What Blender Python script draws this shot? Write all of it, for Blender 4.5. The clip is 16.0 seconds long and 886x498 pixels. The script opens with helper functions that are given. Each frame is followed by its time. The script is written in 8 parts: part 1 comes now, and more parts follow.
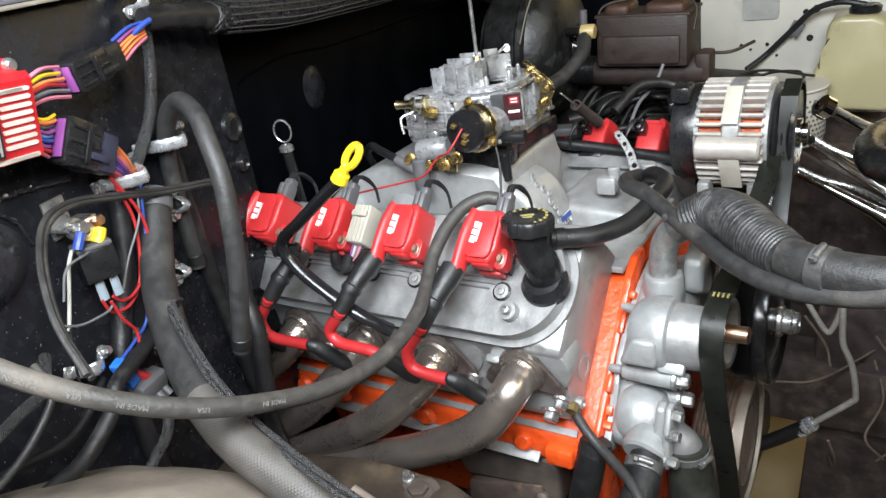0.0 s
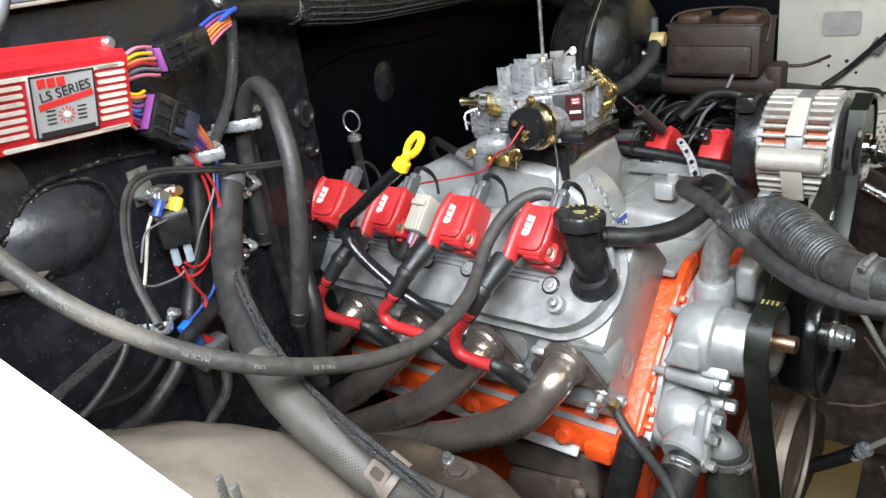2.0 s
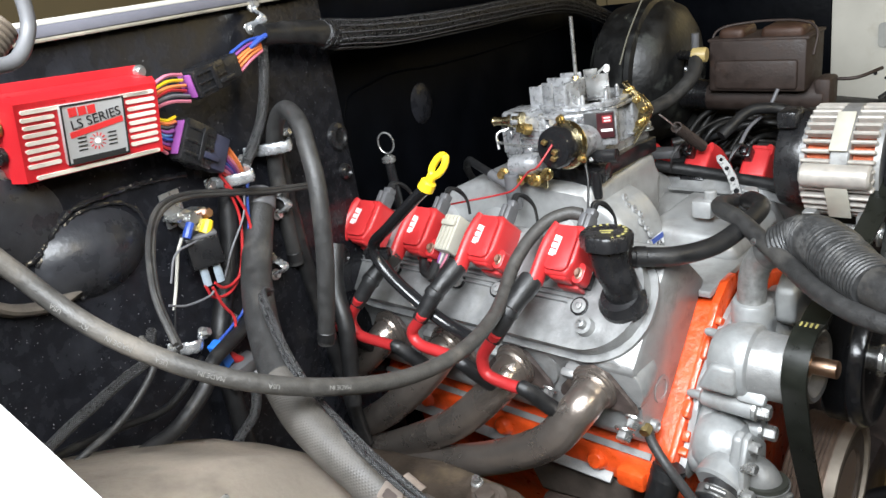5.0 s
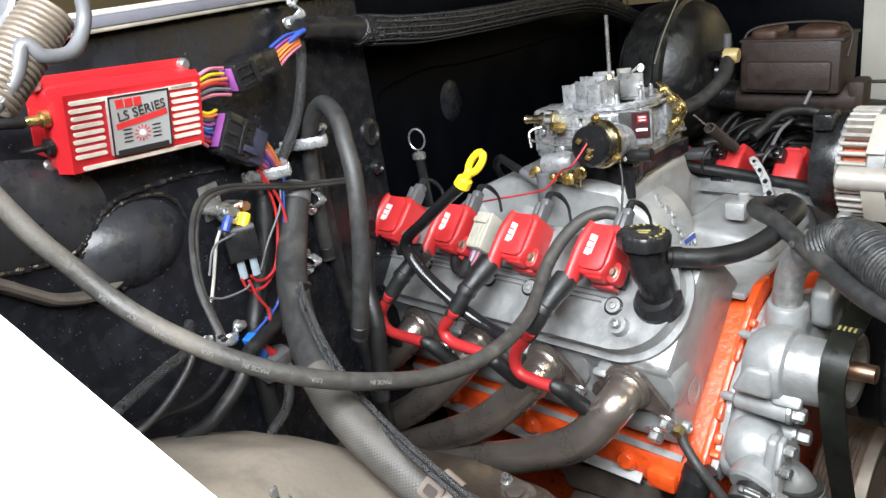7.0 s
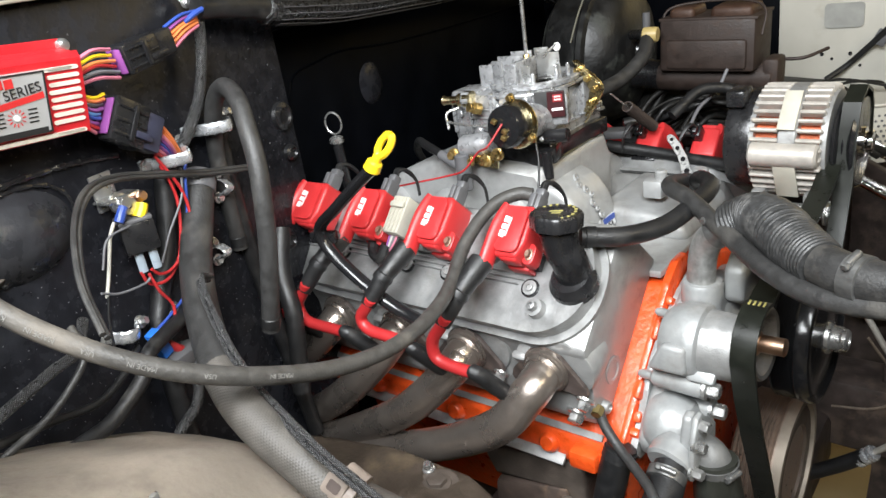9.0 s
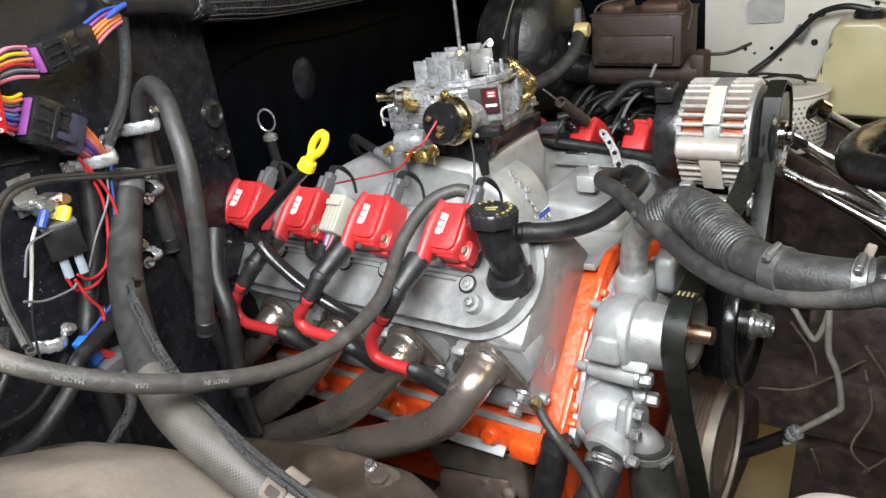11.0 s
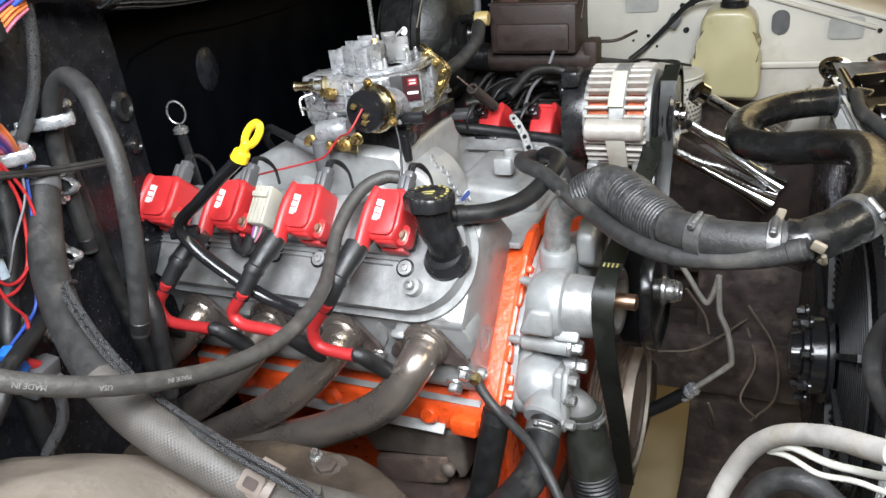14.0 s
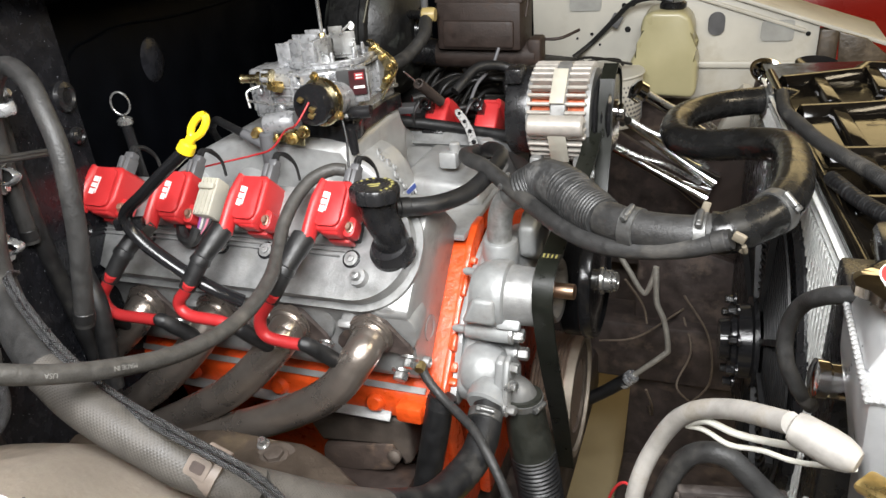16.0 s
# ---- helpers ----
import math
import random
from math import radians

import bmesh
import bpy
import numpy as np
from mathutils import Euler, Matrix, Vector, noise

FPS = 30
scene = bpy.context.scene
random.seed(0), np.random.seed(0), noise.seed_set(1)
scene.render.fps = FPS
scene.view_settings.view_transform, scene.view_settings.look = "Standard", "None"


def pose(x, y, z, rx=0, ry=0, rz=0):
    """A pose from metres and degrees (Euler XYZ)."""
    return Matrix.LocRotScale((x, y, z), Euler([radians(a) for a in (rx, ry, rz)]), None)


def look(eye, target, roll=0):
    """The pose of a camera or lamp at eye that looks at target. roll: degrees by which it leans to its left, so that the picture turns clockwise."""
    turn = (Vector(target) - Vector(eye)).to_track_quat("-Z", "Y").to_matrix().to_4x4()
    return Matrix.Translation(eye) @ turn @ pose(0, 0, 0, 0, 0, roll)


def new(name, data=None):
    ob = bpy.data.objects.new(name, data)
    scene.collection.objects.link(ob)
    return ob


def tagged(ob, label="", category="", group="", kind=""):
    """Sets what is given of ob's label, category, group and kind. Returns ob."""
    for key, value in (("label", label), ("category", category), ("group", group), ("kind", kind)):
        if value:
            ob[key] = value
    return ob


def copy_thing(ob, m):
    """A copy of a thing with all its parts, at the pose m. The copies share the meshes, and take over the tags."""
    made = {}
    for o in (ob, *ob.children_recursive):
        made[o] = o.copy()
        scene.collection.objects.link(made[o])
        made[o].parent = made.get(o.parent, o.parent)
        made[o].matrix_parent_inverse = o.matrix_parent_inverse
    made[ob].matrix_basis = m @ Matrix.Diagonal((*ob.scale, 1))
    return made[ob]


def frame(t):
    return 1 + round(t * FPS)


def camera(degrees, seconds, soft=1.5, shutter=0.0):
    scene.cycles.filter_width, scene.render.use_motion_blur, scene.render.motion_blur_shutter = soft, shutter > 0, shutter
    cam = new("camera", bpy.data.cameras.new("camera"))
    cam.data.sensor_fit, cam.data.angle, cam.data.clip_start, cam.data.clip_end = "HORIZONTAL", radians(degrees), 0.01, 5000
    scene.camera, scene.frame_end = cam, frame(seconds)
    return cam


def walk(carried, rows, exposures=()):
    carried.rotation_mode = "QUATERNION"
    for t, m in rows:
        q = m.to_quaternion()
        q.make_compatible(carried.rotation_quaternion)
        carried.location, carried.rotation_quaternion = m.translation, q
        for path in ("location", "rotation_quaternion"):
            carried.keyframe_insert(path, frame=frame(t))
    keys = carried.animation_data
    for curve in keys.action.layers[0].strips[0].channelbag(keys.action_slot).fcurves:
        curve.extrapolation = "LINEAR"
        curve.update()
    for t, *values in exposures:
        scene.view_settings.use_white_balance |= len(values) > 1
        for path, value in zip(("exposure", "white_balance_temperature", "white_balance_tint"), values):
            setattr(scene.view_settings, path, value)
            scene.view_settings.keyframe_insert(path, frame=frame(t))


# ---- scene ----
cam = camera(62.3, 16.0)
METRES, TILT, LEAN, TURN = 0.5752, -24.50, 8.70, 31.28
EYE = (0.5182, -0.8892, 1.3336)
ROWS = [
    (0.0, 0.0, 0.0, 0.0, 0.0, 0.0, -0.0),
    (0.5, -0.0953, -0.0161, -0.0056, -0.74, 0.02, -0.72),
    (1.0, -0.1517, -0.0414, -0.0366, -0.06, 0.01, -1.86),
    (1.5, -0.0728, -0.0578, -0.0209, 1.97, 0.19, -3.0),
    (2.0, 0.0236, -0.0505, -0.0328, 4.97, 0.32, -3.73),
    (2.5, 0.058, -0.0482, -0.0511, 7.71, 0.4, -3.89),
    (3.0, 0.0568, -0.048, -0.0431, 9.6, 0.67, -3.76),
    (3.5, 0.0764, -0.0416, -0.0338, 10.02, 0.94, -3.57),
    (4.0, 0.0859, -0.0384, -0.0279, 9.71, 1.31, -3.4),
    (6.5, 0.0594, -0.0365, -0.0295, 9.76, 1.53, -4.46),
    (7.0, 0.0396, -0.0467, -0.0322, 10.36, 1.32, -4.67),
    (7.5, 0.0507, -0.0402, -0.0408, 10.39, 1.03, -4.61),
    (8.0, 0.0568, -0.0291, -0.0335, 9.65, 0.84, -4.21),
    (8.5, 0.0766, -0.0188, -0.0309, 8.12, 0.67, -3.63),
    (9.0, 0.0986, -0.0004, -0.0288, 6.26, 0.5, -2.99),
    (9.5, 0.1095, 0.0113, -0.0236, 4.66, 0.37, -2.46),
    (12.0, 0.105, -0.0281, -0.0227, 0.35, 0.04, -1.55),
    (12.5, 0.1247, -0.0494, -0.0434, -0.47, 0.13, -1.31),
    (13.0, 0.1301, -0.0567, -0.0438, -1.89, 0.19, -0.89),
    (13.5, 0.0984, -0.0449, -0.0367, -4.5, -0.03, -0.0),
    (14.0, -0.0111, -0.0276, -0.0305, -7.94, -0.64, 1.17),
    (14.5, -0.0589, -0.0584, -0.0658, -12.46, -1.75, 2.59),
    (15.0, -0.0767, -0.0752, -0.0602, -15.67, -2.55, 3.47),
    (15.5, -0.0482, -0.0462, -0.0462, -16.46, -2.69, 3.35),
    (16.0, -0.0055, -0.0687, -0.036, -11.76, -1.17, 1.11),
]
walk(cam, [(t, pose(*EYE, TILT, LEAN, TURN) @ pose(METRES * x, METRES * y, METRES * z, 90 + pitch, roll, yaw)) for t, x, y, z, yaw, pitch, roll in ROWS],
     exposures=[(0.0, 0.06, 6350, 9), (1.5, 0.06, 6300, 9), (3.0, 0.08, 6350, 9), (8.0, 0.1, 6400, 9), (9.0, 0.1, 6600, 9), (12.5, 0.1, 6550, 10), (13.6, 0.14, 6550, 10), (14.1, 0.16, 6250, 10), (14.5, 0.03, 5950, 11), (15.0, -0.05, 6000, 11), (16.0, 0.0, 6800, 11)])

# ---------- world and light ----------
world = bpy.data.worlds.new("world")
scene.world = world
world.use_nodes = True
world.node_tree.nodes["Background"].inputs[0].default_value = (0.75, 0.85, 1.0, 1)
world.node_tree.nodes["Background"].inputs[1].default_value = 0.42


def area(name, eye, target, w, h, power, colour):
    d = bpy.data.lights.new(name, "AREA")
    d.shape, d.size, d.size_y, d.energy, d.color = "RECTANGLE", w, h, power, colour
    ob = new(name, d)
    ob.matrix_world = look(eye, target)
    return ob


area("work_lamp", (0.52, -1.06, 1.86), (0.15, -0.4, 0.85), 0.9, 0.6, 54, (0.92, 0.96, 1.0))
area("shop_lamp_far", (1.4, 2.9, 2.1), (0.7, 0.1, 1.0), 2.0, 0.9, 11.5, (1.0, 0.78, 0.4))
area("shop_lamp_front", (2.2, -0.3, 2.4), (0.5, 0.0, 0.9), 1.2, 0.3, 17, (1.0, 0.88, 0.66))


# ---------- materials ----------
def mat(name, col, rough=0.5, metal=0.0, var=0.15, scale=30.0, bump=0.1, bscale=150.0, dirt=None, dscale=8.0, damt=0.5, coat=0.0, spec=0.5, trans=0.0, rvar=0.1):
    m = bpy.data.materials.new(name)
    m.use_nodes = True
    nt = m.node_tree
    n, L = nt.nodes, nt.links
    b = n["Principled BSDF"]
    b.inputs["Metallic"].default_value = metal
    b.inputs["Coat Weight"].default_value = coat
    b.inputs["Specular IOR Level"].default_value = spec
    b.inputs["Transmission Weight"].default_value = trans
    tc = n.new("ShaderNodeTexCoord")
    info = n.new("ShaderNodeObjectInfo")
    add = n.new("ShaderNodeVectorMath")
    add.operation = "MULTIPLY_ADD"
    add.inputs[1].default_value = (7.0, 5.0, 3.0)
    comb = n.new("ShaderNodeCombineXYZ")
    for i in range(3):
        L.new(info.outputs["Random"], comb.inputs[i])
    L.new(comb.outputs[0], add.inputs[0])
    L.new(tc.outputs["Object"], add.inputs[2])
    co = add.outputs[0]

    def noise_tex(s, det=4.0, ro=0.55):
        t = n.new("ShaderNodeTexNoise")
        t.inputs["Scale"].default_value, t.inputs["Detail"].default_value, t.inputs["Roughness"].default_value = s, det, ro
        L.new(co, t.inputs["Vector"])
        return t

    fine = noise_tex(scale)
    ramp = n.new("ShaderNodeMapRange")
    ramp.inputs[1].default_value, ramp.inputs[2].default_value = 0.3, 0.7
    ramp.inputs[3].default_value, ramp.inputs[4].default_value = 1 - var, 1 + var
    L.new(fine.outputs["Fac"], ramp.inputs[0])
    mul = n.new("ShaderNodeVectorMath")
    mul.operation = "SCALE"
    mul.inputs[0].default_value = col[:3]
    L.new(ramp.outputs[0], mul.inputs["Scale"])
    out = mul.outputs[0]
    rr = n.new("ShaderNodeMapRange")
    rr.inputs[1].default_value, rr.inputs[2].default_value = 0.3, 0.7
    rr.inputs[3].default_value, rr.inputs[4].default_value = max(0.02, rough - rvar), min(1.0, rough + rvar)
    L.new(fine.outputs["Fac"], rr.inputs[0])
    rout = rr.outputs[0]
    if dirt is not None:
        big = noise_tex(dscale, 6.0, 0.65)
        mr = n.new("ShaderNodeMapRange")
        mr.inputs[1].default_value, mr.inputs[2].default_value = 0.62 - 0.3 * damt, 0.75 - 0.2 * damt
        mr.inputs[4].default_value = min(1.0, 0.4 + damt)
        L.new(big.outputs["Fac"], mr.inputs[0])
        mix = n.new("ShaderNodeMix")
        mix.data_type = "RGBA"
        L.new(mr.outputs[0], mix.inputs[0])
        L.new(out, mix.inputs[6])
        mix.inputs[7].default_value = (*dirt, 1)
        out = mix.outputs[2]
        mr2 = n.new("ShaderNodeMix")
        L.new(mr.outputs[0], mr2.inputs[0])
        L.new(rout, mr2.inputs[2])
        mr2.inputs[3].default_value = 0.85
        rout = mr2.outputs[0]
    L.new(out, b.inputs["Base Color"])
    L.new(rout, b.inputs["Roughness"])
    if bump:
        bt = noise_tex(bscale, 3.0)
        bp = n.new("ShaderNodeBump")
        bp.inputs["Strength"].default_value = bump
        bp.inputs["Distance"].default_value = 0.002
        L.new(bt.outputs["Fac"], bp.inputs["Height"])
        L.new(bp.outputs[0], b.inputs["Normal"])
    return m


def weave(m, scale, strength, angle=0.7, light=None, cross=True):
    """Adds a woven relief to a material: two crossed sets of fine bands."""
    nt = m.node_tree
    n, L = nt.nodes, nt.links
    b = n["Principled BSDF"]
    tc = n.new("ShaderNodeTexCoord")
    outs = []
    for s in (1, -1):
        mp = n.new("ShaderNodeMapping")
        mp.inputs["Rotation"].default_value = (0, 0, s * angle)
        L.new(tc.outputs["UV"], mp.inputs[0])
        w = n.new("ShaderNodeTexWave")
        w.inputs["Scale"].default_value = scale
        L.new(mp.outputs[0], w.inputs["Vector"])
        outs.append(w.outputs["Fac"])
    mx = n.new("ShaderNodeMath")
    mx.operation = "MULTIPLY"
    L.new(outs[0], mx.inputs[0])
    L.new(outs[1] if cross else outs[0], mx.inputs[1])
    bp = n.new("ShaderNodeBump")
    bp.inputs["Strength"].default_value = strength
    bp.inputs["Distance"].default_value = 0.0015
    L.new(mx.outputs[0], bp.inputs["Height"])
    L.new(bp.outputs[0], b.inputs["Normal"])
    if light:
        mr = n.new("ShaderNodeMapRange")
        mr.inputs[1].default_value, mr.inputs[2].default_value = 0.55, 0.9
        L.new(mx.outputs[0], mr.inputs[0])
        mix = n.new("ShaderNodeMix")
        mix.data_type = "RGBA"
        L.new(mr.outputs[0], mix.inputs[0])
        L.new(b.inputs["Base Color"].links[0].from_socket, mix.inputs[6])
        mix.inputs[7].default_value = (*light, 1)
        L.new(mix.outputs[2], b.inputs["Base Color"])
    return m


CAST = mat("cast_aluminium", (0.3, 0.3, 0.295), 0.42, 0.45, 0.12, 70, 0.2, 420, dirt=(0.2, 0.19, 0.175), dscale=18, damt=0.32)
INTAKE = mat("satin_intake_cast", (0.37, 0.373, 0.37), 0.42, 0.35, 0.1, 70, 0.18, 420, dirt=(0.26, 0.25, 0.235), dscale=16, damt=0.25)
CASTP = mat("painted_cast_silver", (0.28, 0.282, 0.28), 0.4, 0.45, 0.2, 50, 0.25, 380, dirt=(0.2, 0.195, 0.18), dscale=16, damt=0.3)
PUMP = mat("water_pump_cast", (0.33, 0.337, 0.335), 0.45, 0.35, 0.1, 70, 0.16, 420, dirt=(0.24, 0.23, 0.215), dscale=20, damt=0.3)
CARB = mat("polished_cast", (0.42, 0.425, 0.435), 0.3, 0.6, 0.25, 90, 0.3, 260, dirt=(0.2, 0.2, 0.2), dscale=60, damt=0.2, rvar=0.12)
ORANGE = mat("orange_engine_paint", (0.68, 0.075, 0.012), 0.34, 0.0, 0.2, 60, 0.7, 110, dirt=(0.32, 0.05, 0.02), dscale=10, damt=0.1, coat=0.2)
RED = mat("red_plastic", (0.5, 0.028, 0.03), 0.38, 0.0, 0.05, 40, 0.12, 600)
REDBOX = mat("red_powder_coat", (0.5, 0.016, 0.022), 0.34, 0.0, 0.06, 30, 0.15, 500, coat=0.25)
REDWIRE = mat("red_silicone", (0.4, 0.022, 0.024), 0.42, 0.0, 0.05, 60, 0.05, 300)
BLACK = mat("black_plastic", (0.012, 0.012, 0.013), 0.28, 0.0, 0.15, 60, 0.12, 500)
BLACKG = mat("black_gloss", (0.012, 0.012, 0.013), 0.18, 0.0, 0.1, 40, 0.03, 200)
RUBBER = mat("black_rubber", (0.011, 0.011, 0.0115), 0.45, 0.0, 0.3, 60, 0.2, 350, dirt=(0.06, 0.056, 0.05), dscale=24, damt=0.15)
RUBBERG = mat("dusty_rubber", (0.028, 0.0275, 0.027), 0.5, 0.0, 0.25, 90, 0.3, 420, dirt=(0.1, 0.092, 0.08), dscale=11, damt=0.24)
DUSTHOSE = mat("pale_dusty_rubber", (0.047, 0.0445, 0.041), 0.5, 0.0, 0.25, 120, 0.3, 380, dirt=(0.17, 0.15, 0.125), dscale=7, damt=0.3)
MESH = mat("corrugated_rubber", (0.034, 0.034, 0.034), 0.45, 0.0, 0.35, 120, 0.4, 300, dirt=(0.09, 0.086, 0.08), dscale=30, damt=0.3)
FABRIC = weave(mat("ribbed_rubber", (0.068, 0.062, 0.055), 0.55, 0.0, 0.2, 60, 0, 0, dirt=(0.11, 0.098, 0.084), dscale=16, damt=0.3), 130, 0.26, angle=0.9)
BRAID = weave(mat("braided_sleeve", (0.013, 0.013, 0.014), 0.35, 0.0, 0.3, 300, 0, 0, rvar=0.2), 190, 0.9, light=(0.3, 0.3, 0.3))
LOOMBRAID = weave(mat("coarse_braid", (0.01, 0.01, 0.011), 0.32, 0.0, 0.3, 200, 0, 0, rvar=0.15), 190, 1.0, light=(0.04, 0.04, 0.043))
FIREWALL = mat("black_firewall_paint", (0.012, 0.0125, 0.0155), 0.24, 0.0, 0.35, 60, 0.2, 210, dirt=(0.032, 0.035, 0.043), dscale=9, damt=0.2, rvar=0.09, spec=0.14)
# Same black as FIREWALL, darkened: shade behind the engine is put into the colour.
DARKBLACK = mat("darkened_black", (0.0016, 0.002, 0.003), 0.4, 0.0, 0.3, 14, 0.25, 60, spec=0.03)
STEEL = mat("zinc_steel", (0.52, 0.52, 0.51), 0.3, 0.85, 0.15, 80, 0.1, 300)
DULLSTEEL = mat("dull_clamp_steel", (0.19, 0.19, 0.185), 0.4, 0.75, 0.25, 90, 0.15, 300)
ZINC = mat("bright_zinc_strap", (0.6, 0.62, 0.64), 0.22, 0.7, 0.35, 60, 0.5, 90, dirt=(0.2, 0.2, 0.2), dscale=50, damt=0.25)
CHROME = mat("chrome", (0.75, 0.75, 0.76), 0.1, 1.0, 0.05, 60, 0.03, 200, rvar=0.04)
BRASS = mat("brass", (0.6, 0.44, 0.18), 0.32, 0.95, 0.3, 80, 0.2, 300, dirt=(0.2, 0.15, 0.08), dscale=40, damt=0.2)
ZINCY = mat("yellow_zinc", (0.62, 0.53, 0.32), 0.25, 1.0, 0.2, 60, 0.08, 300)
HEADER = mat("heat_blued_steel", (0.34, 0.295, 0.262), 0.3, 0.85, 0.12, 26, 0.2, 240, rvar=0.08)
RUST = mat("rusty_cast_iron", (0.032, 0.021, 0.017), 0.6, 0.1, 0.25, 60, 0.3, 320, dirt=(0.07, 0.035, 0.02), dscale=20, damt=0.15)
TANKALU = mat("welded_tank_aluminium", (0.5, 0.505, 0.51), 0.36, 0.6, 0.12, 40, 0.12, 140, dirt=(0.45, 0.44, 0.42), dscale=10, damt=0.2)
DUSTY = mat("dusty_sheet_metal", (0.4, 0.345, 0.285), 0.55, 0.0, 0.4, 16, 0.35, 120, dirt=(0.16, 0.135, 0.12), dscale=8, damt=0.4)
DIRTYBOX = mat("dusty_black_moulding", (0.03, 0.026, 0.023), 0.45, 0.0, 0.3, 60, 0.3, 200, dirt=(0.1, 0.08, 0.065), dscale=22, damt=0.2)
GRIME = mat("grimy_dark_steel", (0.05, 0.038, 0.034), 0.5, 0.0, 0.5, 30, 0.8, 60, dirt=(0.15, 0.11, 0.085), dscale=18, damt=0.3)
WHITE = mat("white_car_paint", (0.78, 0.78, 0.76), 0.3, 0.0, 0.03, 6, 0.03, 60, coat=0.4)
WHITEOLD = mat("old_white_paint", (0.53, 0.51, 0.45), 0.42, 0.0, 0.08, 10, 0.08, 90, dirt=(0.4, 0.36, 0.28), dscale=8, damt=0.2)
YELLOW = mat("yellow_plastic", (0.8, 0.58, 0.02), 0.35, 0.0, 0.04, 40, 0.05, 300)
GREYP = mat("grey_plastic", (0.1, 0.1, 0.105), 0.45, 0.0, 0.1, 60, 0.08, 300)
CREAM = mat("ivory_connector", (0.46, 0.44, 0.37), 0.45, 0.0, 0.08, 40, 0.08, 300)
TANK = mat("yellowed_plastic", (0.42, 0.38, 0.22), 0.35, 0.0, 0.08, 12, 0.06, 80, dirt=(0.5, 0.36, 0.16), dscale=7, damt=0.15, spec=0.6)
SILVERLAB = mat("silver_label", (0.5, 0.5, 0.5), 0.35, 0.3, 0.03, 40, 0)
WHITEINK = mat("white_print", (0.8, 0.8, 0.78), 0.5, 0.0, 0.02, 40, 0)
REDINK = mat("red_print", (0.6, 0.03, 0.03), 0.5, 0.0, 0.02, 40, 0)
BLACKINK = mat("black_print", (0.02, 0.02, 0.02), 0.5, 0.0, 0.02, 40, 0)
GOLDINK = mat("gold_print", (0.36, 0.32, 0.11), 0.5, 0.0, 0.02, 40, 0)
CREAMPAINT = mat("worn_cream_fins", (0.7, 0.62, 0.54), 0.5, 0.0, 0.15, 80, 0.1, 300)
BLUE = mat("blue_wire", (0.03, 0.07, 0.32), 0.4, 0.0, 0.05, 60, 0)
PURPLE = mat("violet_seal", (0.22, 0.06, 0.24), 0.45, 0.0, 0.08, 60, 0)
NAVY = mat("dark_navy_plastic", (0.03, 0.032, 0.055), 0.42, 0.0, 0.15, 60, 0.1, 400)
WIREC = {
    "white": mat("white_wire", (0.5, 0.49, 0.44), 0.45, 0, 0.05, 60, 0),
    "black": RUBBER, "red": REDWIRE, "blue": BLUE, "grey": mat("grey_wire", (0.13, 0.13, 0.14), 0.5, 0, 0.1, 60, 0),
    "orange": mat("orange_wire", (0.7, 0.2, 0.06), 0.45, 0, 0.05, 60, 0), "pink": mat("pink_wire", (0.55, 0.17, 0.24), 0.45, 0, 0.05, 60, 0),
    "yellow": YELLOW, "violet": PURPLE, "lightblue": mat("light_blue_wire", (0.12, 0.3, 0.6), 0.45, 0, 0.05, 60, 0),
}
# Lighter than the firewall paint: dust plus a grey sheen put into the colour.
SHEENBLACK = mat("dusty_sheen_black", (0.026, 0.027, 0.031), 0.3, 0.0, 0.4, 40, 0.25, 160, dirt=(0.075, 0.076, 0.082), dscale=14, damt=0.3, rvar=0.12, spec=0.5)
SEALER = mat("glossy_black_sealer", (0.015, 0.015, 0.017), 0.16, 0.0, 0.3, 60, 0.4, 120, rvar=0.06, spec=0.7)
SUPPORT = mat("gloss_black_panel", (0.006, 0.005, 0.004), 0.1, 0.0, 0.4, 30, 0.1, 60, dirt=(0.045, 0.032, 0.018), dscale=16, damt=0.08, rvar=0.05, spec=0.42)
COPPER = mat("copper_windings", (0.55, 0.13, 0.05), 0.4, 0.4, 0.2, 90, 0.2, 300)
ALU = mat("brushed_aluminium", (0.6, 0.6, 0.59), 0.3, 0.55, 0.05, 160, 0.08, 300)
GREENGLASS = mat("belt_rubber", (0.01, 0.011, 0.0085), 0.34, 0.0, 0.2, 60, 0.05, 300, spec=0.3)
WHITEHOSE = mat("dirty_white_sleeve", (0.27, 0.255, 0.235), 0.5, 0.0, 0.25, 60, 0.15, 200, dirt=(0.15, 0.125, 0.09), dscale=30, damt=0.36)
CONCRETE = mat("tan_concrete", (0.42, 0.34, 0.2), 0.7, 0.0, 0.1, 6, 0.1, 60, dirt=(0.25, 0.2, 0.13), dscale=2, damt=0.2)
CEIL = mat("unseen_ceiling_dark", (0.15, 0.115, 0.065), 0.7, 0.0, 0.2, 8, 0.1, 60)
PLASTER = mat("cream_wall_paint", (0.5, 0.42, 0.26), 0.7, 0.0, 0.04, 5, 0.05, 60)


# ---------- mesh helpers ----------
V = Vector


def finish(bm, name, material, parent=None, angle=35):
    me = bpy.data.meshes.new(name)
    bmesh.ops.recalc_face_normals(bm, faces=bm.faces)
    for f in bm.faces:
        f.smooth = True
    bm.to_mesh(me)
    bm.free()
    me.set_sharp_from_angle(angle=radians(angle))
    me.materials.append(material)
    return me


POSES = {}


def thing(name, base, label, category, group="", m=None):
    ob = new(name)
    ob.empty_display_size = 0.02
    m = m if m is not None else Matrix.Translation(base)
    ob.matrix_world = m
    POSES[ob.name] = m
    return tagged(ob, label, category, group)


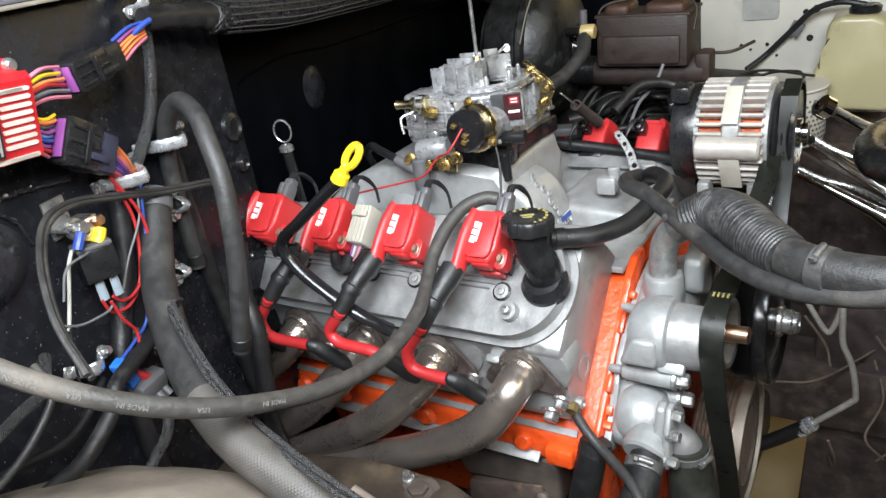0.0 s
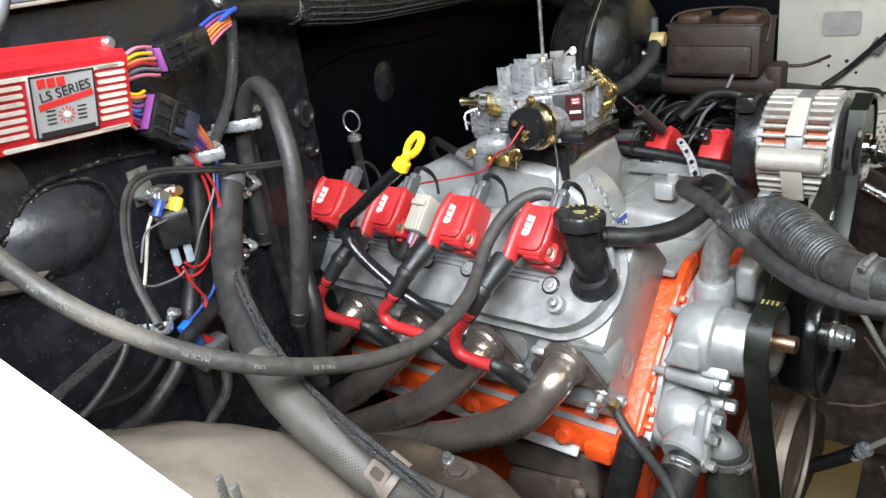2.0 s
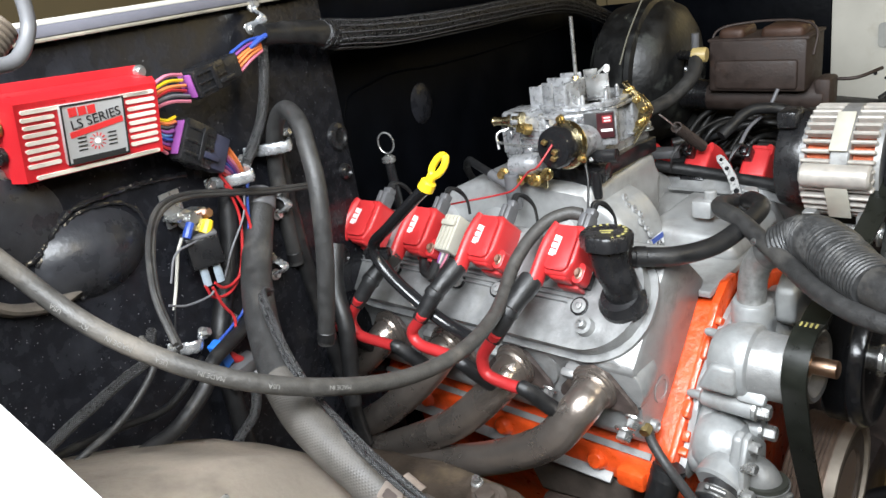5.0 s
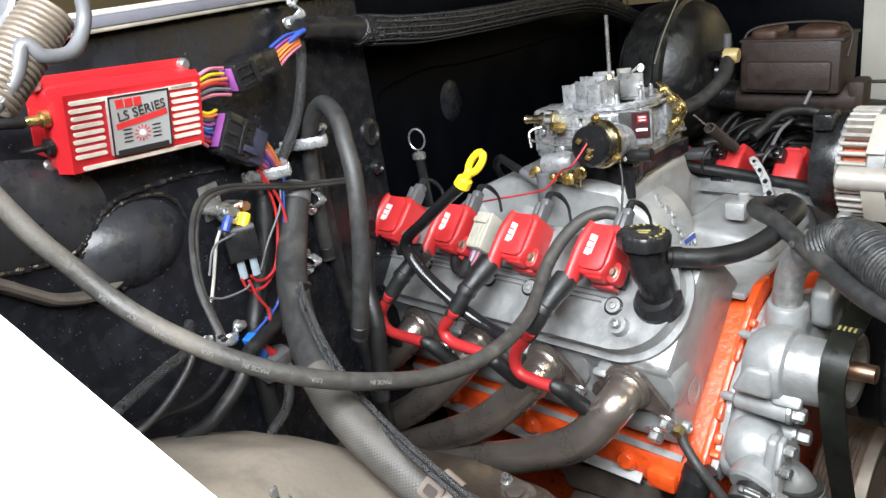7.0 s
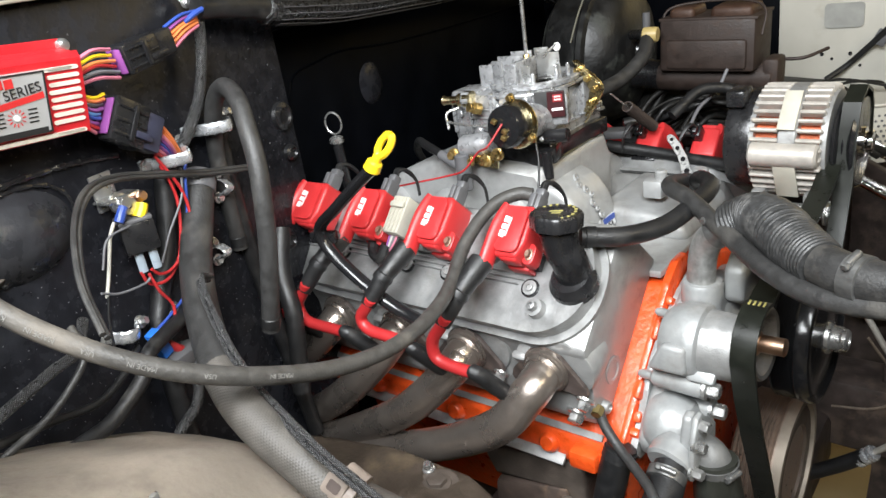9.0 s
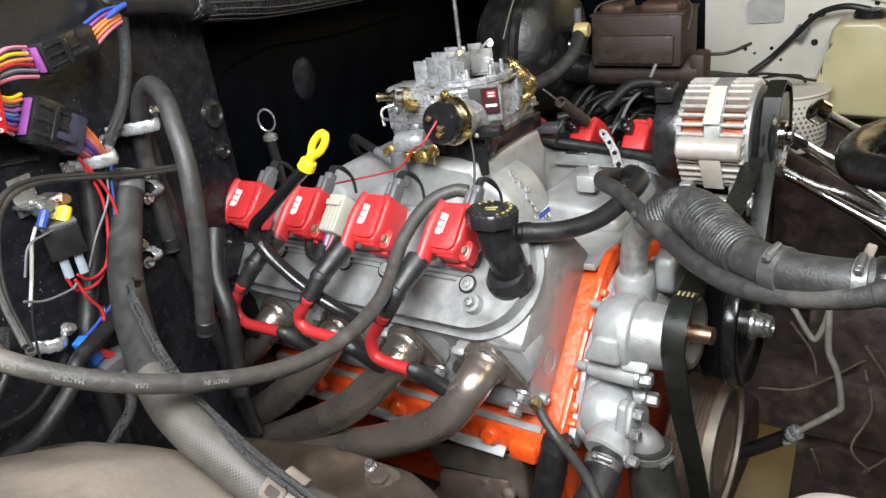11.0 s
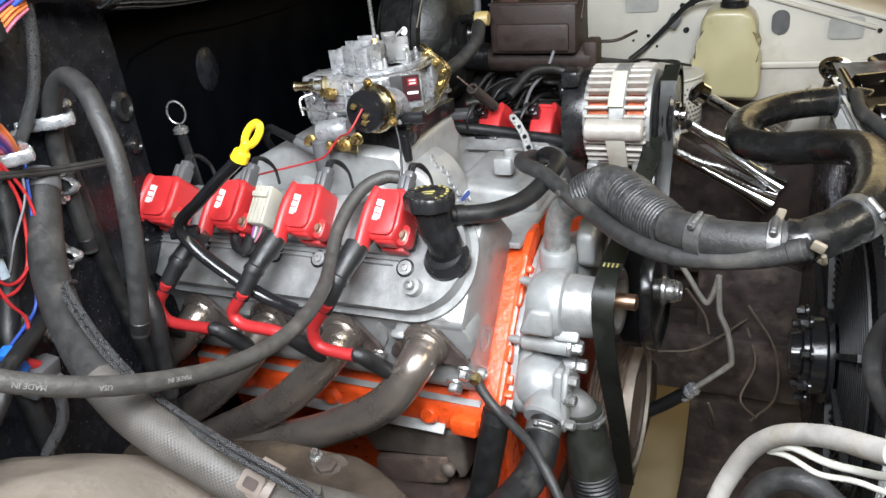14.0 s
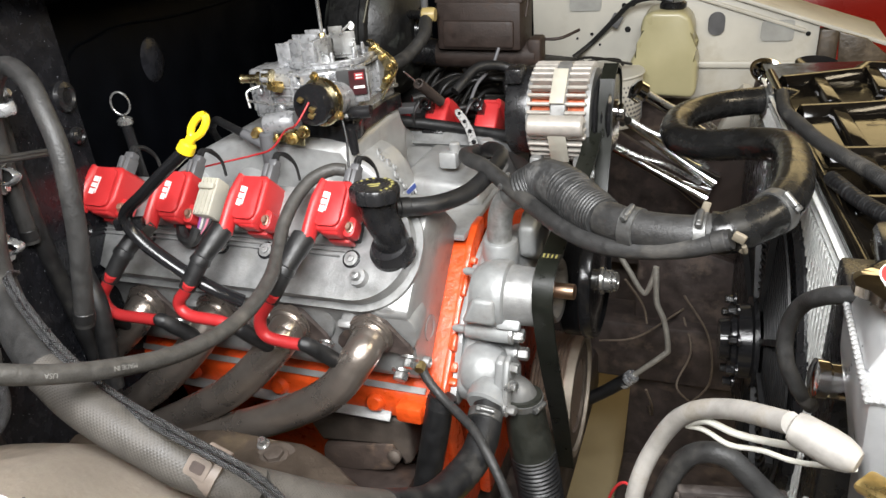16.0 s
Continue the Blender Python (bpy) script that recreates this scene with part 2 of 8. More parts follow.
def part(name, bm, material, parent, label="", local=False, angle=35):
    """Links a mesh under a thing or part. Its points are given in the world unless local is set."""
    m = POSES[parent.name]
    if not local:
        bm.transform(m.inverted())
    ob = new(name, finish(bm, name, material, angle=angle))
    ob.parent = parent
    POSES[ob.name] = m
    return tagged(ob, label)


def solid(name, bm, material, label, category="", group="", kind="", base=None, angle=35):
    """A top-level thing that is a single mesh, with its origin at its base."""
    c = V(base) if base is not None else sum((v.co for v in bm.verts), V()) / len(bm.verts)
    bm.transform(Matrix.Translation(-c))
    ob = new(name, finish(bm, name, material, angle=angle))
    ob.location = c
    POSES[ob.name] = Matrix.Translation(c)
    return tagged(ob, label, category, group, kind)


def basis(axis, up=(0, 0, 1)):
    z = V(axis).normalized()
    x = V(up).cross(z)
    if x.length < 1e-4:
        x = V((1, 0, 0)).cross(z)
        if x.length < 1e-4:
            x = V((0, 1, 0)).cross(z)
    x.normalize()
    y = z.cross(x)
    return Matrix((x, y, z)).transposed().to_4x4()


def box(bm, c, size, rot=None, bevel=0.0, seg=2):
    """A box with its centre at c; rot is a matrix that turns it."""
    t = bmesh.new()
    bmesh.ops.create_cube(t, size=1.0)
    t.transform(Matrix.Diagonal((*size, 1)))
    if bevel:
        bmesh.ops.bevel(t, geom=t.edges[:], offset=bevel, segments=seg, profile=0.5, affect="EDGES", clamp_overlap=True)
    t.transform(Matrix.Translation(c) @ (rot.to_4x4() if rot is not None else Matrix()))
    return join(bm, t)


def join(bm, t):
    idx = {}
    for v in t.verts:
        idx[v] = bm.verts.new(v.co)
    for f in t.faces:
        try:
            bm.faces.new([idx[v] for v in f.verts])
        except ValueError:
            pass
    t.free()
    return bm


def lathe(bm, base, axis, prof, seg=24, ripple=None):
    """Turns (along, radius) pairs round an axis. ripple(i, a, r) may change the radius."""
    M = Matrix.Translation(base) @ basis(axis)
    rings = []
    for i, (h, r) in enumerate(prof):
        ring = []
        for k in range(seg):
            a = 2 * math.pi * k / seg
            q = ripple(i, a, r) if ripple else r
            ring.append(bm.verts.new(M @ V((q * math.cos(a), q * math.sin(a), h))))
        rings.append(ring)
    for a, b in zip(rings, rings[1:]):
        for k in range(seg):
            bm.faces.new((a[k], a[(k + 1) % seg], b[(k + 1) % seg], b[k]))
    bm.faces.new(rings[0][::-1])
    bm.faces.new(rings[-1])
    return bm


def cyl(bm, p0, p1, r0, r1=None, seg=20, ch=0.0):
    p0, p1 = V(p0), V(p1)
    r1 = r0 if r1 is None else r1
    h = (p1 - p0).length
    prof = [(0, r0), (h, r1)] if not ch else [(0, r0 - ch), (ch, r0), (h - ch, r1), (h, r1 - ch)]
    return lathe(bm, p0, p1 - p0, prof, seg)


def ring(bm, c, axis, r_in, r_out, t, seg=28):
    """A flat ring (washer) of thickness t, centred at c."""
    M = Matrix.Translation(c) @ basis(axis)
    loops = []
    for r, h in ((r_in, -t / 2), (r_out, -t / 2), (r_out, t / 2), (r_in, t / 2)):
        loops.append([bm.verts.new(M @ V((r * math.cos(2 * math.pi * k / seg), r * math.sin(2 * math.pi * k / seg), h))) for k in range(seg)])
    for i in range(4):
        a, b = loops[i], loops[(i + 1) % 4]
        for k in range(seg):
            bm.faces.new((a[k], a[(k + 1) % seg], b[(k + 1) % seg], b[k]))
    return bm


def curve(pts, n=8):
    """A smooth line through the points."""
    P = [V(p) for p in pts]
    P = [2 * P[0] - P[1], *P, 2 * P[-1] - P[-2]]
    out = []
    for i in range(1, len(P) - 2):
        a, b, c, d = P[i - 1:i + 3]
        for k in range(n):
            u = k / n
            out.append(0.5 * ((2 * b) + (c - a) * u + (2 * a - 5 * b + 4 * c - d) * u * u + (3 * b - a - 3 * c + d) * u ** 3))
    out.append(P[-2])
    return out


def tube(bm, pts, r, seg=12, n=8, ripple=None, wall=0.0, flat=1.0, smooth=True):
    """A round tube along a line; ripple(s, length) scales the radius; wall leaves the ends open with that thickness."""
    line = curve(pts, n) if smooth else [V(p) for p in pts]
    uvl = bm.loops.layers.uv.verify()
    rad = r if callable(r) else (lambda u: r)
    s = [0.0]
    for a, b in zip(line, line[1:]):
        s.append(s[-1] + (b - a).length)
    up = V((0, 0, 1))
    t0 = (line[1] - line[0]).normalized()
    if abs(t0.dot(up)) > 0.9:
        up = V((1, 0, 0))
    x = up.cross(t0).normalized()
    rings = []
    for i, p in enumerate(line):
        t = (line[min(i + 1, len(line) - 1)] - line[max(i - 1, 0)]).normalized()
        x = (x - t * x.dot(t)).normalized()
        y = t.cross(x)
        q = rad(s[i] / s[-1]) * (ripple(s[i], s[-1]) if ripple else 1.0)
        rings.append([bm.verts.new(p + x * (q * math.cos(2 * math.pi * k / seg)) + y * (q * flat * math.sin(2 * math.pi * k / seg))) for k in range(seg)])
    circ = 2 * math.pi * rad(0.5)
    for i in range(len(rings) - 1):
        a, b = rings[i], rings[i + 1]
        for k in range(seg):
            f = bm.faces.new((a[k], a[(k + 1) % seg], b[(k + 1) % seg], b[k]))
            for lp, (uu, vv) in zip(f.loops, ((k, i), (k + 1, i), (k + 1, i + 1), (k, i + 1))):
                lp[uvl].uv = (uu / seg * circ, s[vv])
    if wall:
        for rg, t in ((rings[0], line[1] - line[0]), (rings[-1], line[-2] - line[-1])):
            c = sum((v.co for v in rg), V()) / seg
            k0 = (rad(0.5) - wall) / rad(0.5)
            t = t.normalized() * 0.02
            inner = [bm.verts.new(c + (v.co - c) * k0) for v in rg]
            deep = [bm.verts.new(v.co + t) for v in inner]
            for k in range(seg):
                bm.faces.new((rg[k], rg[(k + 1) % seg], inner[(k + 1) % seg], inner[k]))
                bm.faces.new((inner[k], inner[(k + 1) % seg], deep[(k + 1) % seg], deep[k]))
            bm.faces.new(deep)
    else:
        bm.faces.new(rings[0][::-1])
        bm.faces.new(rings[-1])
    return bm


def prism(bm, poly, m, depth, bevel=0.0, seg=2):
    """Extrudes a polygon (u, v) along local z from 0 to depth, then places it by m."""
    t = bmesh.new()
    a = [t.verts.new((u, v, 0)) for u, v in poly]
    b = [t.verts.new((u, v, depth)) for u, v in poly]
    t.faces.new(a[::-1])
    t.faces.new(b)
    k = len(poly)
    for i in range(k):
        t.faces.new((a[i], a[(i + 1) % k], b[(i + 1) % k], b[i]))
    if bevel:
        bmesh.ops.bevel(t, geom=t.edges[:], offset=bevel, segments=seg, profile=0.5, affect="EDGES", clamp_overlap=True)
    t.transform(m)
    return join(bm, t)


def rounded(w, h, r, n=5):
    """A rectangle with round corners, centred, as (u, v) pairs."""
    out = []
    for cx, cy, a0 in ((w / 2 - r, h / 2 - r, 0), (-w / 2 + r, h / 2 - r, 90), (-w / 2 + r, -h / 2 + r, 180), (w / 2 - r, -h / 2 + r, 270)):
        for k in range(n + 1):
            a = radians(a0 + 90 * k / n)
            out.append((cx + r * math.cos(a), cy + r * math.sin(a)))
    return out


def bolt(bm, p, axis, r=0.006, h=0.006, washer=True):
    """A hexagon bolt head on its flange, standing on p."""
    axis = V(axis).normalized()
    if washer:
        lathe(bm, p, axis, [(0, r * 1.45), (h * 0.25, r * 1.4), (h * 0.35, r * 1.05)], 16)
    lathe(bm, V(p) + axis * h * 0.3, axis, [(0, r), (h * 0.75, r), (h * 0.9, r * 0.85)], 6)
    return bm


def frame_of(o, x, y):
    """A pose with its origin at o and the given local x and y directions."""
    x, y = V(x).normalized(), V(y).normalized()
    z = x.cross(y).normalized()
    y = z.cross(x)
    m = Matrix((x, y, z)).transposed().to_4x4()
    m.translation = o
    return m


def text(body, size, m, material, parent, name="lettering", extrude=0.0003, shear=0.0):
    """Letters in the built-in font, turned into a mesh, in the plane of m."""
    c = bpy.data.curves.new(name, "FONT")
    c.body, c.size, c.extrude, c.shear = body, size, extrude, shear
    c.align_x, c.align_y = "CENTER", "CENTER"
    tmp = bpy.data.objects.new(name, c)
    scene.collection.objects.link(tmp)
    me = bpy.data.meshes.new_from_object(tmp.evaluated_get(bpy.context.evaluated_depsgraph_get()))
    bpy.data.objects.remove(tmp)
    bm = bmesh.new()
    bm.from_mesh(me)
    bm.transform(m)
    return part(name, bm, material, parent)


def hose(name, pts, r, material, label, category="hose", seg=14, n=8, ripple=None, wall=0.0, group="", flat=1.0, cuff=None):
    bm = tube(bmesh.new(), pts, r, seg, n, ripple, wall, flat)
    if cuff:
        ob = thing(name, pts[0], label, category, group)
        part("hose_body", bm, material, ob, angle=50)
        for a, b in ((pts[0], pts[1]), (pts[-1], pts[-2])):
            d = (V(b) - V(a)).normalized()
            part("end_cuff", lathe(bmesh.new(), V(a) + d * 0.004, d, [(0, r), (0.001, r * 1.09), (0.012, r * 1.09), (0.013, r)], 18), cuff, ob)
        return ob
    return solid(name, bm, material, label, category, group, base=pts[0], angle=50)


# axes of the near cylinder bank: s along the engine, a down its slope, h out of it
BN = V((0, -0.7071, 0.7071))
BD = V((0, -0.7071, -0.7071))
B0 = V((0, -0.264, 0.944))


def bank(s, a, h):
    return V((s, 0, 0)) + B0 + BD * a + BN * h


def bank_pose(s, a, h):
    """Local x along the engine to its front, y up the slope, z out of it."""
    return frame_of(bank(s, a, h), (1, 0, 0), -BD)


# ---------- the garage ----------
bm = box(bmesh.new(), (0, 0, -0.05), (8, 8, 0.1))
solid("ground", bm, CONCRETE, "tan concrete garage floor under the vehicle", "floor", kind="structure")
# Walls out of view are added to close the room and bounce light.
for nm, c, s in (("wall_north", (0, 3.6, 1.5), (8, 0.1, 3.0)), ("wall_south", (0, -3.6, 1.5), (8, 0.1, 3.0)), ("wall_east", (4.0, 0, 1.5), (0.1, 7.1, 3.0)), ("wall_west", (-4.0, 0, 1.5), (0.1, 7.1, 3.0))):
    solid(nm, box(bmesh.new(), c, s), PLASTER, "plain cream garage wall", "wall", kind="structure")
bm = bmesh.new()
for k in range(22):
    box(bm, (-2.0 + 0.25 * k, 3.549, 1.5), (0.008, 0.004, 3.0))
for z in (0.9, 1.3, 1.7, 2.1):
    box(bm, (0.5, 3.5485, z), (6.0, 0.004, 0.008))
solid("trim", bm, mat("brown_seam", (0.16, 0.12, 0.06), 0.7), "thin brown seams of the boarded garage wall", "trim", kind="structure")
cab = thing("tool_cabinet", (0.9, 2.7, 0), "red painted steel tool cabinet against the garage wall", "cabinet")
part("body", box(bmesh.new(), (0.87, 2.75, 0.55), (0.54, 0.5, 1.1), bevel=0.01), mat("red_cabinet_paint", (0.5, 0.02, 0.012), 0.3, 0, 0.06, 4, 0.03, 60, coat=0.2), cab)
for k in range(4):
    part("drawer", box(bmesh.new(), (0.87, 2.495, 0.2 + 0.24 * k), (0.5, 0.02, 0.21), bevel=0.004), mat("red_drawer_paint", (0.48, 0.02, 0.012), 0.3, 0, 0.06, 4, 0.03, 60, coat=0.2) if k == 0 else bpy.data.materials["red_drawer_paint"], cab)
# Unseen ceiling, kept dark so that glossy black parts reflect little.
solid("ceiling", box(bmesh.new(), (0, 0, 3.05), (8, 7.3, 0.1)), CEIL, "unseen dark ceiling added to keep reflections dark", "ceiling", kind="structure")

# ---------- firewall ----------
FU, FN = V((-0.215, 0.977, 0)).normalized(), V((0.977, 0.215, 0)).normalized()
F0 = V((-0.17, -0.5, 0))


def fw(u, z, d=0.0):
    """A point on the firewall: u along it away from the near side, z up, d out of it."""
    return F0 + FU * u + FN * d + V((0, 0, z))


def fw_pose(u, z, d=0.0):
    """Local x along the wall, y up, z out of it."""
    return frame_of(fw(u, z, d), FU, (0, 0, 1))


def fw_slab(bm, u0, u1, z0, z1, d0, d1, bevel=0.004):
    c = fw((u0 + u1) / 2, (z0 + z1) / 2, (d0 + d1) / 2)
    return box(bm, c, (u1 - u0, z1 - z0, d1 - d0), frame_of(V(), FU, (0, 0, 1)).to_3x3(), bevel)


firewall = thing("firewall", fw(0, 0.4), "gloss black painted steel firewall with stamped bulges and drips", "firewall")
firewall["kind"] = "structure"
bm = fw_slab(bmesh.new(), -0.75, 0.27, 0.25, 1.316, -0.03, 0.0, 0.006)
part("near_panel", bm, FIREWALL, firewall)
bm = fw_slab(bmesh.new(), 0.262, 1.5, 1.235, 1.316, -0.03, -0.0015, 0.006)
part("upper_panel", bm, DARKBLACK, firewall)
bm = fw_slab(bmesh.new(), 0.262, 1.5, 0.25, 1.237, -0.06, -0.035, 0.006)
part("recessed_panel", bm, DARKBLACK, firewall)
bm = tube(bmesh.new(), [fw(u, z, -0.0355) for u, z in ((0.3, 1.1), (0.329, 1.163), (0.395, 1.174), (0.468, 1.177), (0.626, 1.162), (0.9, 1.15), (1.3, 1.14))], 0.0022, 8, 8)
part("panel_seam", bm, DARKBLACK, firewall)
bm = lathe(bmesh.new(), fw(0.53, 1.112, -0.036), FN, [(0, 0.036), (0.003, 0.032), (0.007, 0.02), (0.008, 0.002)], 28)
part("pressed_plug", bm, FIREWALL, firewall)
# stamped bulges of the blower housing, their beaded rims and a dusty ledge
def bulge(u0, z0, ru, rz, depth, tilt=0.0):
    """An oval stamped dome on the firewall."""
    bm = bmesh.new()
    rows = []
    for i in range(13):
        f = i / 12
        h = depth * (1 - f ** 2.2) - 0.002
        row = []
        for k in range(44):
            a = 2 * math.pi * k / 44
            du, dz = ru * f * math.cos(a), rz * f * math.sin(a)
            row.append(bm.verts.new(fw(u0 + du * math.cos(tilt) - dz * math.sin(tilt), z0 + du * math.sin(tilt) + dz * math.cos(tilt), h)))
        rows.append(row)
    for a, b in zip(rows[1:], rows[2:]):
        for k in range(44):
            bm.faces.new((a[k], a[(k + 1) % 44], b[(k + 1) % 44], b[k]))
    bm.faces.new(rows[1])
    for v in rows[0]:
        bm.verts.remove(v)
    return bm


part("stamped_bulge", bulge(-0.148, 1.122, 0.062, 0.043, 0.024), SHEENBLACK, firewall)
part("stamped_bulge", bulge(-0.24, 1.185, 0.085, 0.05, 0.014, -0.2), SHEENBLACK, firewall)
for pts, r in (([(-0.34, 1.165), (-0.29, 1.15), (-0.247, 1.141), (-0.211, 1.138), (-0.19, 1.148), (-0.174, 1.16), (-0.149, 1.17), (-0.106, 1.17), (-0.064, 1.167), (-0.02, 1.16)], 0.0032), ([(-0.205, 1.132), (-0.168, 1.157), (-0.145, 1.164), (-0.11, 1.16), (-0.09, 1.145), (-0.083, 1.12)], 0.0024), ([(-0.178, 1.088), (-0.15, 1.094), (-0.125, 1.11), (-0.108, 1.13)], 0.003)):
    part("seam_sealer", tube(bmesh.new(), [fw(u, z, 0.001) for u, z in pts], r, 8, 10, ripple=lambda q, L: 1 + 0.25 * math.sin(q * 700) + 0.2 * math.sin(q * 310)), SEALER, firewall, "beaded glossy black seam sealer")
part("dusty_ledge", tube(bmesh.new(), [fw(u, z, 0.004) for u, z in ((-0.36, 1.19), (-0.32, 1.165), (-0.283, 1.142), (-0.257, 1.12), (-0.238, 1.106), (-0.208, 1.096), (-0.18, 1.096), (-0.16, 1.1))], lambda u: 0.011 * min(1, 6 * (1 - u)), 12, 8, flat=0.55), mat("dust_on_black", (0.1, 0.085, 0.07), 0.7, 0, 0.35, 30, 0.2, 120, dirt=(0.025, 0.022, 0.02), dscale=20, damt=0.25), firewall, "dust-covered pressed ledge")
# sealer nibs and paint drips
rnd = random.Random(5)
bm = bmesh.new()
for _ in range(1500):
    u, z = rnd.uniform(-0.45, 0.25), 1.3 - 0.5 * rnd.random() ** 0.6
    lathe(bm, fw(u, z, -0.0005), FN, [(0, rnd.uniform(0.0004, 0.0009) + 0.001 * rnd.random() ** 6), (0.0008, 0.0003)], 6)
tagged(part("paint_nibs", bm, mat("dust_specks", (0.2, 0.2, 0.21), 0.5), firewall), kind="stuff")
for u, z, r in ((0.245, 1.13, 0.02), (0.245, 1.08, 0.012), (0.2, 0.97, 0.014)):
    bm = lathe(bmesh.new(), fw(u, z, -0.001), FN, [(0, r), (0.006, r * 0.9), (0.009, r * 0.6), (0.006, r * 0.45), (0.006, 0.002)], 20)
    part("grommet", bm, BLACK, firewall)
# cowl: pale lip, grey ledge and mesh grille
cowl = thing("cowl", fw(0, 1.316), "cream painted cowl panel with a woven mesh vent", "cowl")
cowl["kind"] = "structure"
bm = fw_slab(bmesh.new(), -0.75, 1.5, 1.316, 1.3195, -0.03, 0.012, 0.0015)
part("cowl_lip", bm, mat("dingy_cream_paint", (0.22, 0.2, 0.16), 0.5, 0, 0.2, 30, 0.1, 120, dirt=(0.08, 0.07, 0.06), dscale=20, damt=0.3), cowl, "cream painted folded lip")
bm = fw_slab(bmesh.new(), -0.75, 1.5, 1.3195, 1.331, -0.075, -0.028, 0.003)
part("cowl_ledge", bm, mat("blue_grey_ledge", (0.12, 0.12, 0.145), 0.45, 0, 0.12, 20, 0.1, 120), cowl, "blue-grey painted ledge")
bm = fw_slab(bmesh.new(), -0.75, 1.5, 1.331, 1.337, -0.5, -0.075, 0.002)
part("cowl_top", bm, WHITEOLD, cowl)
# Black sheet under the mesh paints in the shade of the vent opening.
part("vent_recess", fw_slab(bmesh.new(), -0.74, -0.12, 1.3365, 1.3372, -0.25, -0.076, 0), BLACK, cowl, "black sheet for the shade under the mesh")
bm = bmesh.new()
for k in range(70):
    u = -0.72 + 0.008 * k
    fw_slab(bm, u, u + 0.0022, 1.3375, 1.3395, -0.24, -0.08, 0)
for k in range(18):
    d = -0.24 + 0.008 * k
    fw_slab(bm, -0.72, -0.16, 1.339, 1.341, d, d + 0.0022, 0)
part("vent_mesh", bm, STEEL, cowl, "steel wire mesh")

# ---------- near fender and wheelhouse ----------
fender_dir = V((-1.0, -0.0388, 0.2029)).normalized()
E0 = V((0.330, -0.8402, 1.2065))
fender = thing("fender", E0, "glossy white front fender top beside the engine bay", "fender")
fender["kind"] = "structure"
bm = bmesh.new()
prof = [(0.0, -0.05), (0.0, -0.0025), (-0.0008, -0.0008), (-0.003, 0.0), (-0.012, 0.0), (-0.1, -0.006), (-0.22, -0.03), (-0.3, -0.08), (-0.34, -0.16), (-0.35, -0.5), (-0.345, -0.5), (-0.33, -0.16), (-0.29, -0.085), (-0.215, -0.036), (-0.1, -0.012), (-0.012, -0.006), (-0.006, -0.01), (-0.004, -0.05)]
m = Matrix((V((0, 1, 0)), V((0, 0, 1)), fender_dir)).transposed().to_4x4()
m.translation = E0 - fender_dir * 1.2
prism(bm, prof, m, 2.0)
part("fender_skin", bm, WHITE, fender)


def along(table, x):
    """Reads a bent line of (x, value) at x."""
    for (x0, v0), (x1, v1) in zip(table, table[1:]):
        if x <= x1:
            break
    return v0 + (v1 - v0) * (x - x0) / (x1 - x0)


CREST = ((-0.55, 0.66), (-0.34, 0.775), (-0.225, 0.843), (-0.114, 0.889), (-0.017, 0.92), (0.061, 0.935), (0.1, 0.932), (0.14, 0.915), (0.19, 0.878), (0.24, 0.83), (0.34, 0.73), (0.5, 0.6))
FALL = ((-0.86, 0.15), (-0.8, 0.1), (-0.75, 0.073), (-0.7, 0.05), (-0.65, 0.027), (-0.62, 0.011), (-0.6, 0.0), (-0.585, -0.014), (-0.57, -0.034), (-0.555, -0.066), (-0.54, -0.12), (-0.53, -0.19), (-0.5, -0.4))


def dome(u, v):
    """The stamped wheelhouse: a long dome that climbs to the fender and falls steeply on the engine's side."""
    x = -0.55 + 1.05 * u
    y = -0.86 + 0.36 * v
    return V((x, y, along(CREST, x) + along(FALL, y)))


def sheet(fn, nu, nv, thick, rough):
    """A stamped sheet over u, v from 0 to 1, a little uneven."""
    bm = bmesh.new()
    grid = [[bm.verts.new(fn(i / nu, j / nv) + V((0, 0, rough * noise.noise(fn(i / nu, j / nv) * 14)))) for j in range(nv + 1)] for i in range(nu + 1)]
    for i in range(nu):
        for j in range(nv):
            bm.faces.new((grid[i][j], grid[i + 1][j], grid[i + 1][j + 1], grid[i][j + 1]))
    bmesh.ops.solidify(bm, geom=bm.faces[:], thickness=thick)
    return bm


wheelhouse = thing("wheelhouse", (0.2, -0.6, 0.7), "dusty brown-grey stamped inner wheelhouse panel", "inner fender")
wheelhouse["kind"] = "structure"
part("panel", sheet(dome, 50, 56, 0.004, 0.004), DUSTY, wheelhouse)
LEDGE = ((-0.55, -0.53), (-0.385, -0.496), (-0.278, -0.47), (-0.09, -0.396), (-0.02, -0.38), (0.1, -0.372), (0.15, -0.39), (0.24, -0.44), (0.4, -0.5))


def shelf(u, v):
    """The flange below the dome, with its inner edge turned down."""
    x = -0.55 + 0.85 * u
    y1 = along(LEDGE, x)
    y0 = -0.56
    if v < 0.75:
        return V((x, y0 + (y1 - y0) * v / 0.75, 0.747 + 0.01 * (1 - v / 0.75)))
    f = (v - 0.75) / 0.25
    return V((x, y1 + 0.012 * math.sin(f * 1.57), 0.747 - 0.06 * f * f))


part("flange", sheet(shelf, 44, 24, 0.004, 0.005), mat("brown_dusty_steel", (0.1, 0.076, 0.058), 0.6, 0.0, 0.35, 30, 0.6, 120, dirt=(0.27, 0.2, 0.125), dscale=12, damt=0.26), wheelhouse, "brown rusty bolted flange")

